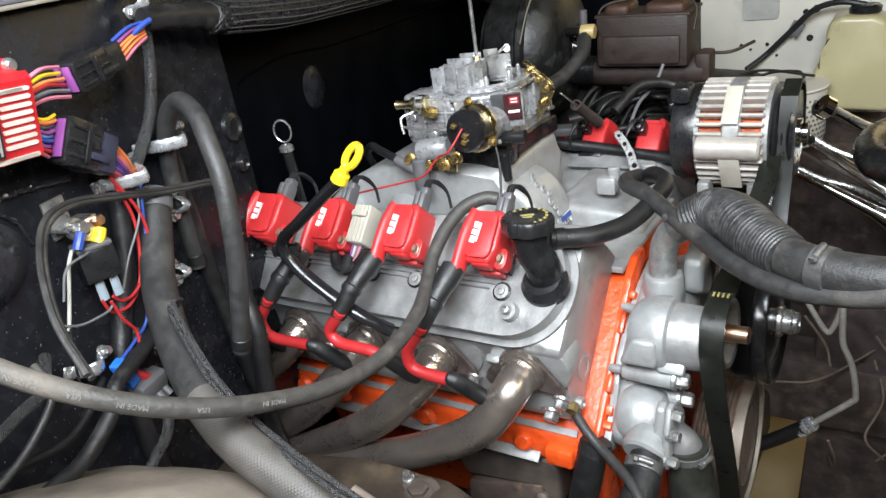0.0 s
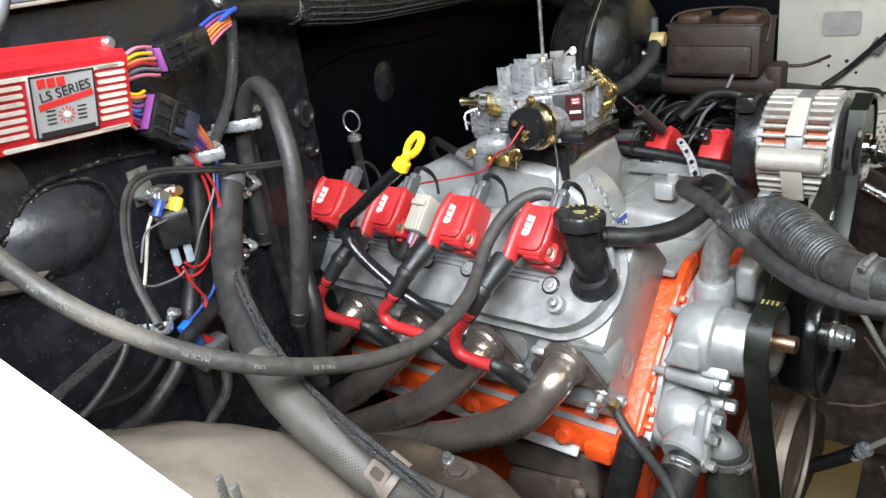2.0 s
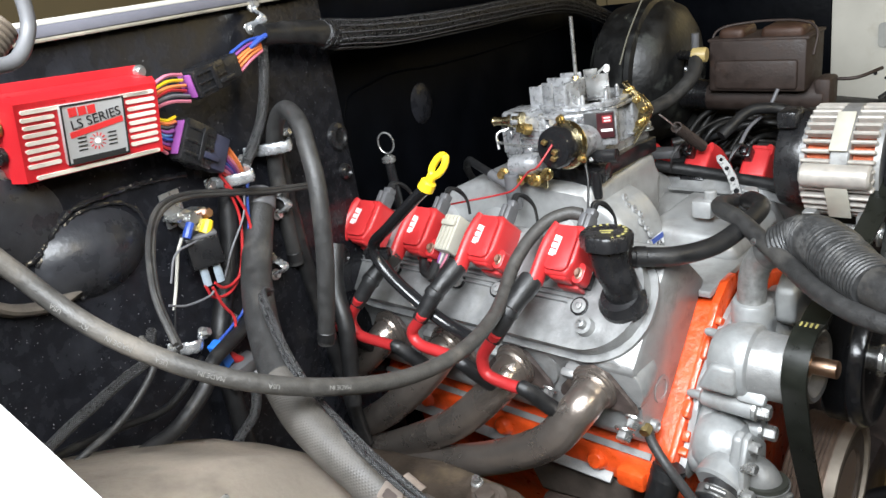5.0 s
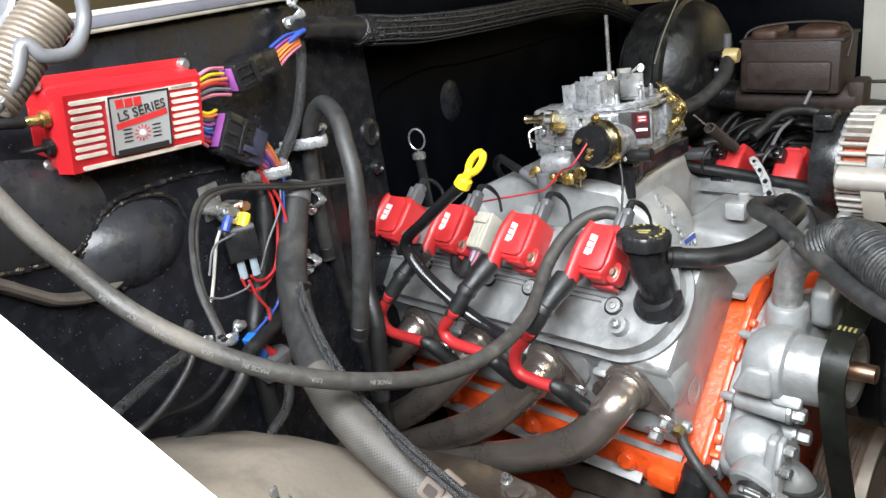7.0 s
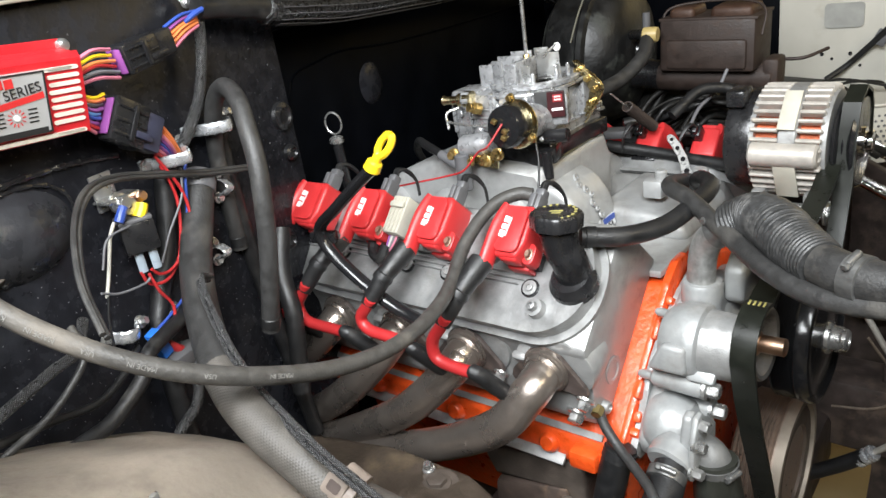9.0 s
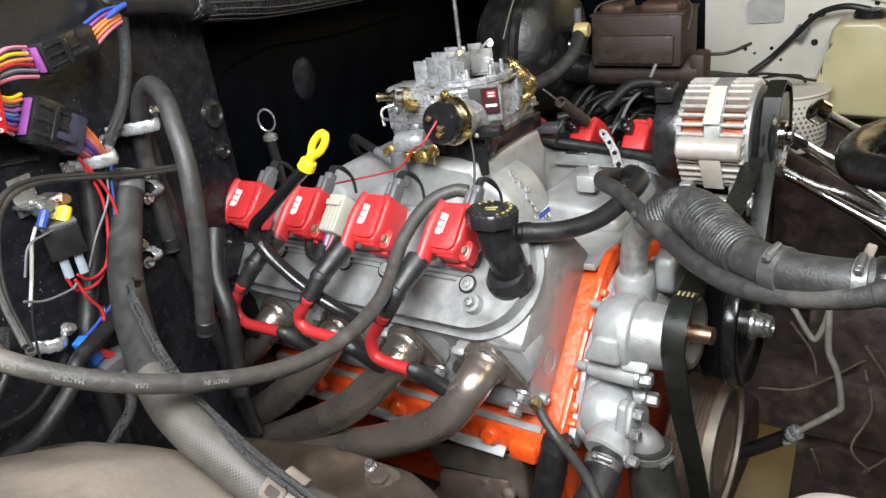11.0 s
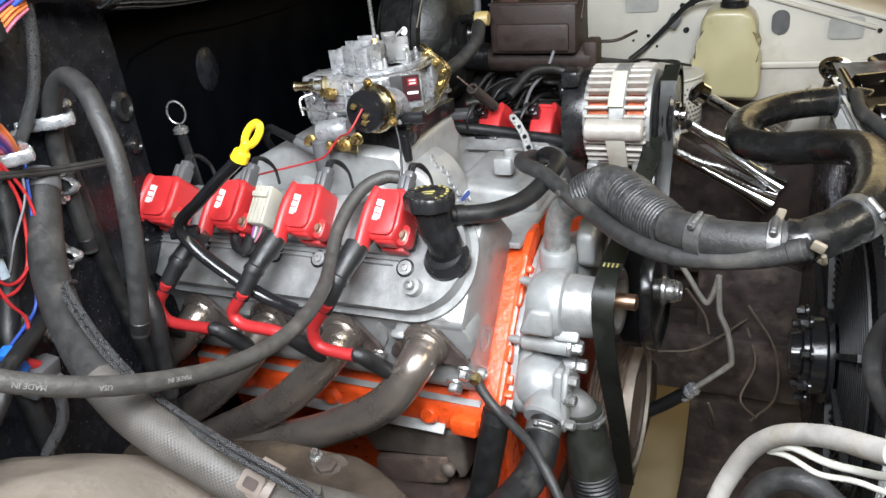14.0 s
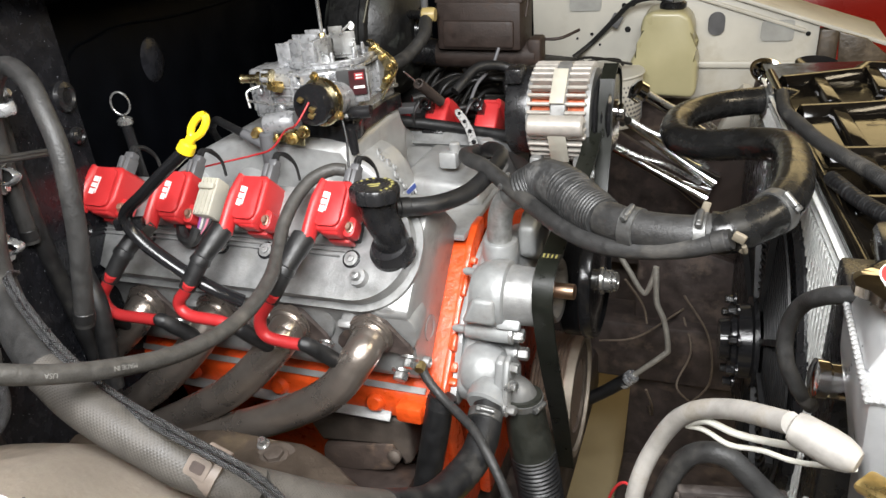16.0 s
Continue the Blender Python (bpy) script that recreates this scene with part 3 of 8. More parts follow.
# ---------- far inner fender ----------
def xz_prism(poly, y0, y1, bevel=0.0):
    """A prism with an outline in x, z that runs from y0 to y1."""
    return prism(bmesh.new(), poly, Matrix(((1, 0, 0, 0), (0, 0, -1, y1), (0, 1, 0, 0), (0, 0, 0, 1))), y1 - y0, bevel)


far = thing("far_inner_fender", (0.3, 0.9, 0.8), "white painted inner fender wall with holes and dust", "inner fender")
far["kind"] = "structure"
bm = xz_prism([(0.08, 0.8), (0.722, 0.8), (0.722, 0.976), (0.08, 1.19)], 0.895, 0.915, 0.003)
part("upper_wall", bm, WHITEOLD, far)
# The rear end of the wall is near-black instead of white.
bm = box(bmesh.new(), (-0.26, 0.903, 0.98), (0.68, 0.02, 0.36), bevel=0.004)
part("rear_wall", bm, DARKBLACK, far, "near-black rear section")
prism(bm := bmesh.new(), [(0.895, 0.81), (0.86, 0.79), (0.72, 0.76), (0.7, 0.73), (0.7, 0.3), (0.71, 0.3), (0.71, 0.74), (0.9, 0.8)], Matrix(((0, 0, 1, -0.6), (1, 0, 0, 0), (0, 1, 0, 0), (0, 0, 0, 1))), 1.9)
part("lower_ledge", bm, GRIME, far)
part("fender_top", xz_prism([(0.08, 1.191), (0.86, 0.931), (0.86, 0.941), (0.08, 1.201)], 0.885, 1.11, 0.003), WHITEOLD, far)
part("fender_top", box(bmesh.new(), (-0.26, 1.04, 1.2), (0.68, 0.31, 0.01), bevel=0.003), DARKBLACK, far)
BRACKET = mat("brown_oily_bracket", (0.075, 0.055, 0.035), 0.4, 0.0, 0.4, 40, 0.3, 120, dirt=(0.16, 0.12, 0.07), dscale=20, damt=0.25)
part("end_post", box(bmesh.new(), (0.742, 0.9, 0.84), (0.038, 0.03, 0.26), bevel=0.004), BRACKET, far, "dark brown end post")
part("corner_plate", xz_prism([(0.756, 0.972), (0.77, 0.8), (0.9, 0.8), (0.88, 0.9), (0.812, 0.956)], 0.85, 0.862, 0.003), BRACKET, far, "brown sloping corner plate")
# bay floor: cross member and frame rails
bm = box(bmesh.new(), (0.2, 0.42, 0.42), (2.0, 0.1, 0.14), bevel=0.01)
solid("frame_rail", bm, GRIME, "grimy steel frame rail under the engine", "frame rail", kind="structure")
bm = box(bmesh.new(), (0.2, -0.42, 0.42), (2.0, 0.1, 0.14), bevel=0.01)
solid("frame_rail", bm, GRIME, "grimy steel frame rail under the engine", "frame rail", kind="structure")
bm = box(bmesh.new(), (0.2, 0, 0.36), (0.27, 0.8, 0.12), bevel=0.02)
solid("crossmember", bm, GRIME, "grimy steel crossmember below the engine", "crossmember", kind="structure")


# ---------- the engine ----------
engine = thing("engine", (0, 0, 0.45), "V8 engine with orange block and bare aluminium heads and covers", "engine")


def yz(poly, x0, x1, bevel=0.004):
    """A prism with an outline in y, z that runs from x0 to x1."""
    m = Matrix(((0, 0, 1, x0), (1, 0, 0, 0), (0, 1, 0, 0), (0, 0, 0, 1)))
    return prism(bmesh.new(), poly, m, x1 - x0, bevel)


def xz(bm, poly, y0, y1, bevel=0.004, seg=2):
    m = Matrix(((1, 0, 0, 0), (0, 0, -1, y1), (0, 1, 0, 0), (0, 0, 0, 1)))
    return prism(bm, poly, m, y1 - y0, bevel, seg)


half = [(-0.262, 0.712), (-0.264, 0.75), (-0.256, 0.759), (-0.118, 0.897), (-0.05, 0.885)]
poly = half + [(-y, z) for y, z in half[::-1]] + [(0.19, 0.68), (0.16, 0.5), (-0.16, 0.5), (-0.19, 0.68)]
block = part("engine_block", yz(poly, -0.25, 0.242, 0.006), ORANGE, engine, "orange painted engine block")
# near head: outline across the bank in (a, h), then along x
def across(poly, x0, x1, bevel=0.004, side=1):
    out = []
    for a, h in poly:
        p = bank(0, a, h)
        out.append((p.y * side, p.z))
    return yz(out, x0, x1, bevel)


FAR = Matrix.Translation((0, -0.035, -0.05))
head_poly = [(-0.1, -0.139), (-0.1, -0.034), (-0.08, -0.0265), (0.052, -0.0265), (0.058, -0.034), (0.064, -0.052), (0.085, -0.076), (0.112, -0.1), (0.114, -0.116), (0.092, -0.139)]
for side, nm in ((1, "cylinder_head"), (-1, "cylinder_head")):
    bm = across(head_poly, -0.245, 0.219, 0.005, side)
    if side < 0:
        bm.transform(FAR)
    part(nm, bm, CAST, engine, "bare cast aluminium cylinder head")


BR = bank_pose(0, 0, 0).to_3x3()


def build_cover(m, turn):
    """A valve cover: domed body with its flange, the raised rail that carries the coils and three thin ribs."""
    bm = prism(bmesh.new(), rounded(0.466, 0.134, 0.064, 12), m @ Matrix.Translation((0, 0, 0.002)), 0.0235, 0.0135, 6)
    bm.transform(turn)
    cover = part("valve_cover", bm, CASTP, engine, "silver valve cover with raised rails")
    bm = prism(bmesh.new(), rounded(0.482, 0.15, 0.07, 12), m, 0.005, 0.0015)
    bm.transform(turn)
    part("cover_flange", bm, CASTP, cover)
    bm = prism(bmesh.new(), rounded(0.33, 0.056, 0.014, 5), m @ Matrix.Translation((-0.05, 0.028, 0.0235)), 0.012, 0.004, 3)
    bm.transform(turn)
    part("coil_rail", bm, CASTP, cover)
    for k in range(3):
        bm = box(bmesh.new(), m @ V((-0.03, -0.004 - 0.006 * k, 0.0262)), (0.38 - 0.012 * k, 0.0022, 0.006), m.to_3x3(), 0.0008, 1)
        bm.transform(turn)
        part("cover_rib", bm, CASTP, cover)
    return cover


CM = bank_pose(-0.017, -0.018, -0.026)
near_cover = build_cover(CM, Matrix())
build_cover(CM, FAR @ Matrix.Translation((0.02, 0, 0)) @ Matrix.Diagonal((1, -1, 1, 1)))
for s in (0.147, 0.03, -0.035, -0.15):
    part("bolt_grommet", lathe(bmesh.new(), bank(s, 0.0, -0.003), BN, [(0, 0.0112), (0.0045, 0.011), (0.005, 0.0085)], 20), BLACK, near_cover)
    bm = lathe(bmesh.new(), bank(s, 0.0, -0.002), BN, [(0, 0.0088), (0.0048, 0.0086), (0.0052, 0.005), (0.0075, 0.0046), (0.0078, 0.003), (0.006, 0.0025)], 20)
    part("cover_bolt", bm, CAST, near_cover)
bm = lathe(bmesh.new(), bank(0.163, 0.022, -0.003), BN, [(0, 0.0115), (0.012, 0.01), (0.0122, 0.0055), (0.02, 0.005), (0.0205, 0.003), (0.017, 0.002)], 20)
part("breather_boss", bm, CASTP, near_cover)
# machined rails and bosses along the near head, with its exhaust face
for k in range(4):
    s = -0.155 + 0.1108 * k
    bm = lathe(bmesh.new(), V((s + 0.014, -0.235, 0.863)), V((0, -0.97, -0.12)), [(0, 0.032), (0.035, 0.036), (0.042, 0.034), (0.043, 0.03)], 26)
    part("exhaust_port", bm, CAST, engine)
    if s < 0.16:
        part("port_web", box(bmesh.new(), bank(s + 0.07, 0.07, -0.056), (0.02, 0.012, 0.04), BR, 0.005), CAST, engine)
    if s < 0.16:
        part("port_boss", lathe(bmesh.new(), bank(s + 0.075, 0.06, -0.05), BN - BD * -0.4, [(0, 0.014), (0.01, 0.0125), (0.014, 0.009), (0.0145, 0.003)], 16), CAST, engine)
EXN = V((0, -0.78, -0.62)).normalized()
for s in (0.106, -0.005, -0.116):
    bm = bolt(bmesh.new(), V((s, -0.283, 0.834)), EXN, 0.0068, 0.009)
    part("flange_bolt", bm, STEEL, engine)
for p, r in (((0.196, -0.268, 0.796), 0.0095), ((0.221, -0.29, 0.835), 0.007)):
    part("head_bolt", bolt(bmesh.new(), p, EXN, r, 0.011), STEEL, engine)
bm = bmesh.new()
lathe(bm, (0.2185, -0.222, 0.832), (1, 0, 0), [(0, 0.017), (0.0015, 0.017), (0.0016, 0.012), (0.0006, 0.011), (0.0006, 0.001)], 24)
part("core_plug", bm, PUMP, engine)
for y, z, r in ((-0.25, 0.8, 0.008),):
    part("head_end_boss", lathe(bmesh.new(), (0.2185, y, z), (1, 0, 0), [(0, r), (0.008, r * 0.92), (0.009, r * 0.6), (0.006, r * 0.5)], 16), CAST, engine)
# block: ribs and bosses below the near head, machined pan rail
for k in range(7):
    s = -0.21 + 0.072 * k
    bm = lathe(bmesh.new(), V((s, -0.262, 0.735)), (0, -1, 0.25), [(0, 0.014), (0.007, 0.0125), (0.011, 0.009), (0.0115, 0.002)], 14)
    part("block_boss", bm, ORANGE, engine)
for k in range(4):
    part("block_rib", box(bmesh.new(), V((-0.18 + 0.115 * k, -0.205, 0.68)), (0.018, 0.03, 0.12), None, 0.006), ORANGE, engine)
part("front_lug", box(bmesh.new(), V((0.203, -0.27, 0.736)), (0.036, 0.026, 0.024), None, 0.005), ORANGE, engine)
part("front_post", box(bmesh.new(), V((0.226, -0.235, 0.68)), (0.02, 0.06, 0.12), None, 0.008), ORANGE, engine)
part("pan_rail", box(bmesh.new(), V((0.0, -0.266, 0.716)), (0.34, 0.014, 0.005), Matrix.Rotation(radians(40), 3, "X"), 0.001), CAST, engine)
bm = bmesh.new()
box(bm, V((-0.01, -0.259, 0.7605)), (0.46, 0.008, 0.003), Matrix.Rotation(radians(45), 3, "X"), 0)
part("head_gasket", bm, CAST, engine)
bm = bmesh.new()
poly = [(-0.256, 0.759), (-0.118, 0.897), (-0.09, 0.915), (-0.06, 0.915), (-0.06, 0.88), (-0.1, 0.85), (-0.2, 0.75), (-0.22, 0.7), (-0.2, 0.6), (-0.14, 0.5), (-0.2, 0.5), (-0.24, 0.62), (-0.262, 0.72)]
part("front_rail", yz(poly, 0.234, 0.2445, 0.003), ORANGE, engine, "orange front edge of the block")
for y, z, w in ((-0.15, 0.852, 0.03), (-0.205, 0.8, 0.022)):
    part("front_pad", box(bmesh.new(), V((0.245, y, z)), (0.008, 0.03, w), Matrix.Rotation(radians(-45), 3, "X"), 0.003), ORANGE, engine)
rp = random.Random(8)
for k in range(9):
    f = (k + 0.5) / 9
    c = V((0.2445, -0.122 - 0.13 * f + 0.012, 0.885 - 0.13 * f - 0.004))
    part("casting_lump", box(bmesh.new(), c, (0.012 + 0.008 * rp.random(), 0.014 + 0.012 * rp.random(), 0.009 + 0.008 * rp.random()), Matrix.Rotation(radians(-45) + rp.uniform(-0.3, 0.3), 3, "X"), 0.0025), ORANGE, engine)
bm = bmesh.new()
rr = random.Random(3)
for _ in range(34):
    t = rr.random()
    lathe(bm, V((0.244, -0.125 - 0.12 * t + rr.uniform(-0.004, 0.02), 0.872 - 0.115 * t + rr.uniform(-0.014, 0.006))), (1, 0, 0), [(0, rr.uniform(0.001, 0.0028)), (0.0012, 0.0005)], 6)
tagged(part("casting_specks", bm, ORANGE, engine), kind="stuff")
bm = yz([(-0.16, 0.5), (0.16, 0.5), (0.16, 0.66), (0.09, 0.86), (-0.02, 0.9), (-0.1, 0.86), (-0.16, 0.66)], 0.243, 0.262, 0.006)
part("timing_cover", bm, ORANGE, engine, "orange painted timing cover")
bm = box(bmesh.new(), (0, 0, 0.44), (0.5, 0.24, 0.13), bevel=0.02)
part("oil_pan", bm, GRIME, engine)

# ---------- intake manifold ----------
intake = part("intake_manifold", xz(bmesh.new(), [(-0.245, 0.93), (-0.225, 0.968), (-0.18, 1.003), (-0.13, 1.022), (-0.08, 1.03), (0.076, 1.028), (0.08, 0.99), (0.082, 0.925)], -0.108, 0.075, 0.014, 3), INTAKE, engine, "satin cast aluminium intake manifold")
bm = box(bmesh.new(), (0.0, 0.0, 0.906), (0.468, 0.23, 0.01), bevel=0.003)
part("valley_plate", bm, INTAKE, intake)
for k in range(3):
    s = -0.19 + 0.105 * k
    for side in (-1, 1):
        bm = tube(bmesh.new(), [(s, side * 0.05, 0.958), (s, side * 0.1, 0.956), (s + 0.005, side * 0.145, 0.938), (s + 0.006, side * 0.182, 0.914)], 0.032, 16, 5, flat=1.0)
        part("runner", bm, INTAKE, intake)
bm = bmesh.new()
xz(bm, [(0.1, 0.905), (0.1, 0.948), (0.2, 0.942), (0.226, 0.926), (0.23, 0.905)], -0.02, 0.135, 0.012, 3)
box(bm, (0.17, 0.02, 0.965), (0.028, 0.024, 0.026), bevel=0.005)
cyl(bm, (0.178, 0.022, 0.97), (0.178, 0.022, 0.99), 0.008, ch=0.002)
cyl(bm, (0.205, 0.09, 0.95), (0.205, 0.09, 0.972), 0.011, ch=0.002)
part("front_runner", bm, INTAKE, intake)
bm = xz(bmesh.new(), [(0.06, 0.9), (0.06, 1.004), (0.085, 1.002), (0.104, 0.99), (0.12, 0.967), (0.128, 0.935), (0.13, 0.9)], -0.104, -0.006, 0.016, 4)
part("front_runner_bend", bm, INTAKE, intake)
mm = frame_of(V((0.118, -0.058, 0.975)), V((0.0, 1, 0.0)), V((-0.55, 0.0, 0.84)))
for k in range(8):
    u, v = 0.004 * ((k * 5) % 3 - 1), -0.036 + 0.0098 * k
    q = mm @ V((u, v, -0.001 - 6.0 * v ** 2))
    part("raised_mark", ring(bmesh.new(), q, mm.to_3x3() @ V((0.1, -0.2, 1)), 0.0022, 0.0046 + 0.0012 * (k % 2), 0.003, 12), INTAKE, intake)
bm = cyl(bmesh.new(), (0.2, -0.15, 0.918), (0.2, -0.15, 0.935), 0.008, ch=0.002)
bolt(bm, (0.2, -0.15, 0.933), (0, 0, 1), 0.0065, 0.008)
part("manifold_bolt", bm, STEEL, intake)
bm = bmesh.new()
box(bm, (0.165, -0.115, 0.93), (0.03, 0.022, 0.022), Matrix.Rotation(0.4, 3, "Z"), 0.005)
part("manifold_boss", bm, INTAKE, intake)
bm = bmesh.new()
cyl(bm, (-0.027, -0.137, 1.0), (-0.027, -0.137, 1.05), 0.011, 0.01, ch=0.002)
cyl(bm, (-0.027, -0.137, 1.03), (-0.07, -0.128, 1.044), 0.007)
part("vacuum_fitting", bm, GREYP, intake, "grey vacuum elbow")
hose("vacuum_hose", [(-0.06, -0.13, 1.041), (-0.11, -0.11, 1.05), (-0.15, -0.08, 1.045), (-0.2, -0.03, 1.01), (-0.22, 0.02, 0.96)], 0.006, RUBBER, "thin black vacuum hose behind the intake", seg=10)
decal = part("maker_decal", box(bmesh.new(), (0.129, -0.04, 0.934), (0.0012, 0.036, 0.016), Matrix.Rotation(radians(-8), 3, "Y")), WHITEINK, intake, "blue and white decal")
part("decal_band", box(bmesh.new(), (0.1296, -0.04, 0.938), (0.0012, 0.034, 0.007), Matrix.Rotation(radians(-8), 3, "Y")), BLUE, decal)
text("USA", 0.011, frame_of(V((0.1306, -0.038, 0.929)), V((0, 1, 0)), V((-0.12, 0, 0.98))), BLACKINK, decal)


# ---------- exhaust header ----------
header = thing("exhaust_header", (0.06, -0.32, 0.7), "heat-tinted steel exhaust header on the near head", "exhaust header")
PORTN = V((0, -0.97, -0.12)).normalized()
TUBES = (
    [(0.171, -0.284, 0.857), (0.171, -0.3, 0.853), (0.166, -0.319, 0.834), (0.128, -0.333, 0.788), (0.043, -0.335, 0.736), (-0.056, -0.338, 0.694), (-0.17, -0.345, 0.655)],
    [(0.06, -0.284, 0.857), (0.059, -0.3, 0.852), (0.05, -0.318, 0.828), (-0.018, -0.332, 0.764), (-0.125, -0.334, 0.697), (-0.197, -0.338, 0.66), (-0.27, -0.345, 0.62)],
    [(-0.051, -0.284, 0.857), (-0.052, -0.3, 0.85), (-0.07, -0.316, 0.816), (-0.13, -0.328, 0.757), (-0.19, -0.33, 0.712), (-0.27, -0.335, 0.66)],
    [(-0.162, -0.284, 0.857), (-0.163, -0.3, 0.85), (-0.18, -0.315, 0.822), (-0.225, -0.328, 0.782), (-0.272, -0.332, 0.742), (-0.33, -0.335, 0.69)],
)
for k, pts in enumerate(TUBES):
    pts = pts[:2] + [(x, y, z + 0.008) for x, y, z in pts[2:]]
    pipe = part("primary_tube", tube(bmesh.new(), pts, 0.0215, 24, 8), HEADER, header)
    bm = lathe(bmesh.new(), V(pts[0]) - PORTN * 0.001, PORTN, [(0, 0.028), (0.005, 0.028), (0.006, 0.0262), (0.0085, 0.0262), (0.0095, 0.0242), (0.013, 0.0225)], 28)
    part("weld_collar", bm, HEADER, pipe, "dark weld ring")
    m = frame_of(V(pts[0]) - PORTN * 0.004, V((1, 0, 0)), V((0, -0.12, 0.97)))
    poly = [(0.05, -0.034), (0.056, -0.026), (0.052, -0.014), (0.034, 0.008), (0.024, 0.024), (0.0, 0.033), (-0.024, 0.024), (-0.036, 0.006), (-0.054, -0.014), (-0.058, -0.026), (-0.052, -0.034), (-0.03, -0.026), (0.0, -0.031), (0.03, -0.026)]
    poly = [(u * 0.88, v * 0.88) for u, v in poly]
    part("flange", prism(bmesh.new(), poly, m, 0.006, 0.0015), GRIME, header, "black steel flange")
bm = cyl(bmesh.new(), (-0.2, -0.345, 0.65), (-0.4, -0.36, 0.56), 0.05, 0.05, 24, 0.006)
part("collector", bm, HEADER, header)

# ---------- ignition coils ----------


def make_coil(m, near=True):
    coil = thing("ignition_coil", None, "red plastic ignition coil with white mark on the valve cover", "ignition coil", "coils on the engine", m=m)
    bm = bmesh.new()
    prism(bm, [(-0.03, 0.03), (0.026, 0.032), (0.032, 0.024), (0.032, -0.012), (0.022, -0.03), (-0.02, -0.031), (-0.03, -0.024)], Matrix.Translation((0, 0, -0.004)), 0.048, 0.006, 3)
    prism(bm, rounded(0.05, 0.053, 0.011, 5), Matrix.Translation((0.0, 0.001, 0.038)), 0.0105, 0.0045, 4)
    box(bm, (0.004, -0.027, 0.03), (0.036, 0.012, 0.022), None, 0.005, 3)
    part("housing", bm, RED, coil, local=True)
    bm = tube(bmesh.new(), [(-0.024, 0.028, 0.041), (-0.026, 0.016, 0.043), (-0.029, -0.004, 0.044), (-0.031, -0.026, 0.043), (-0.032, -0.044, 0.042)], lambda u: 0.0095 + 0.0025 * min(1, u * 3), 18, 5)
    part("output_tower", bm, RED, coil, local=True)
    bm = prism(bmesh.new(), rounded(0.022, 0.024, 0.008, 4), Matrix.Translation((0.033, -0.019, 0.012)), 0.018, 0.003)
    prism(bm, rounded(0.014, 0.014, 0.006, 4), Matrix.Translation((0.024, -0.004, 0.03)), 0.012, 0.004)
    ear = part("mounting_ear", bm, RED, coil, local=True)
    part("mounting_bolt", bolt(bmesh.new(), (0.034, -0.02, 0.03), (0, 0, 1), 0.005, 0.005), mat("bronzed_screw", (0.3, 0.2, 0.15), 0.4, 0.7), ear, local=True)
    part("moulded_rib", box(bmesh.new(), (0.006, -0.031, 0.006), (0.044, 0.006, 0.018), None, 0.0025), RED, coil, local=True)
    bm = box(bmesh.new(), (0.016, 0.039, 0.028), (0.023, 0.021, 0.019), bevel=0.003)
    box(bm, (0.016, 0.04, 0.039), (0.009, 0.017, 0.005), bevel=0.0015)
    box(bm, (0.018, 0.053, 0.027), (0.018, 0.01, 0.014), bevel=0.003)
    plug = part("connector", bm, GREYP, coil, "grey plug", local=True)
    for i, c in enumerate(("black", "black", "black")):
        bm = tube(bmesh.new(), [(0.013 + 0.005 * i, 0.058, 0.028), (0.015 + 0.005 * i, 0.066, 0.028), (0.022 + 0.004 * i, 0.07, 0.018), (0.034, 0.066, 0.0), (0.04, 0.05, -0.014)], 0.0024, 6, 5)
        part("lead", bm, WIREC[c], plug, local=True)
    bm = box(bmesh.new(), (0.004, -0.002, -0.006), (0.06, 0.05, 0.014), bevel=0.002)
    part("bracket", bm, BLACK, coil, local=True)
    q = Matrix.Translation((-0.0085, 0.002, 0.0488)) @ Matrix.Rotation(radians(84), 4, "Z") @ Matrix.Diagonal((0.82, 0.78, 1, 1))
    bm = bmesh.new()
    for i, w in enumerate((0.0092, 0.0072, 0.0086)):
        box(bm, q @ V((-0.0105 + 0.0104 * i, 0.0045, 0)), (w * 0.82, 0.0098, 0.0006), q.to_3x3().normalized())
    mark = part("white_mark", bm, WHITEINK, coil, "white printed mark", local=True)
    box(bm := bmesh.new(), q @ V((0.001, -0.0055, 0)), (0.022, 0.0024, 0.0006), q.to_3x3().normalized())
    part("mark_bar", bm, WHITEINK, mark, local=True)
    return coil


COILS = [0.1327 - 0.1112 * (3 - k) for k in range(4)]
NARROW = Matrix.Diagonal((0.8, 1, 1, 1))
first = make_coil(bank_pose(COILS[0], -0.047, 0.006) @ NARROW)
for s in COILS[1:]:
    copy_thing(first, bank_pose(s, -0.047, 0.006) @ NARROW)
for s in (0.177, 0.088, -0.015, -0.12):
    c = copy_thing(first, frame_of(V((s, 0.19, 0.946)), V((-1, 0, 0)), V((0, -0.7071, 0.7071))) @ NARROW)
    c["label"] = "red plastic ignition coil on the far valve cover"
    for plug in c.children:
        if plug.name.startswith("connector"):
            plug.data = plug.data.copy()
            plug.data.materials[0] = BLACK
            plug["label"] = "black plug"

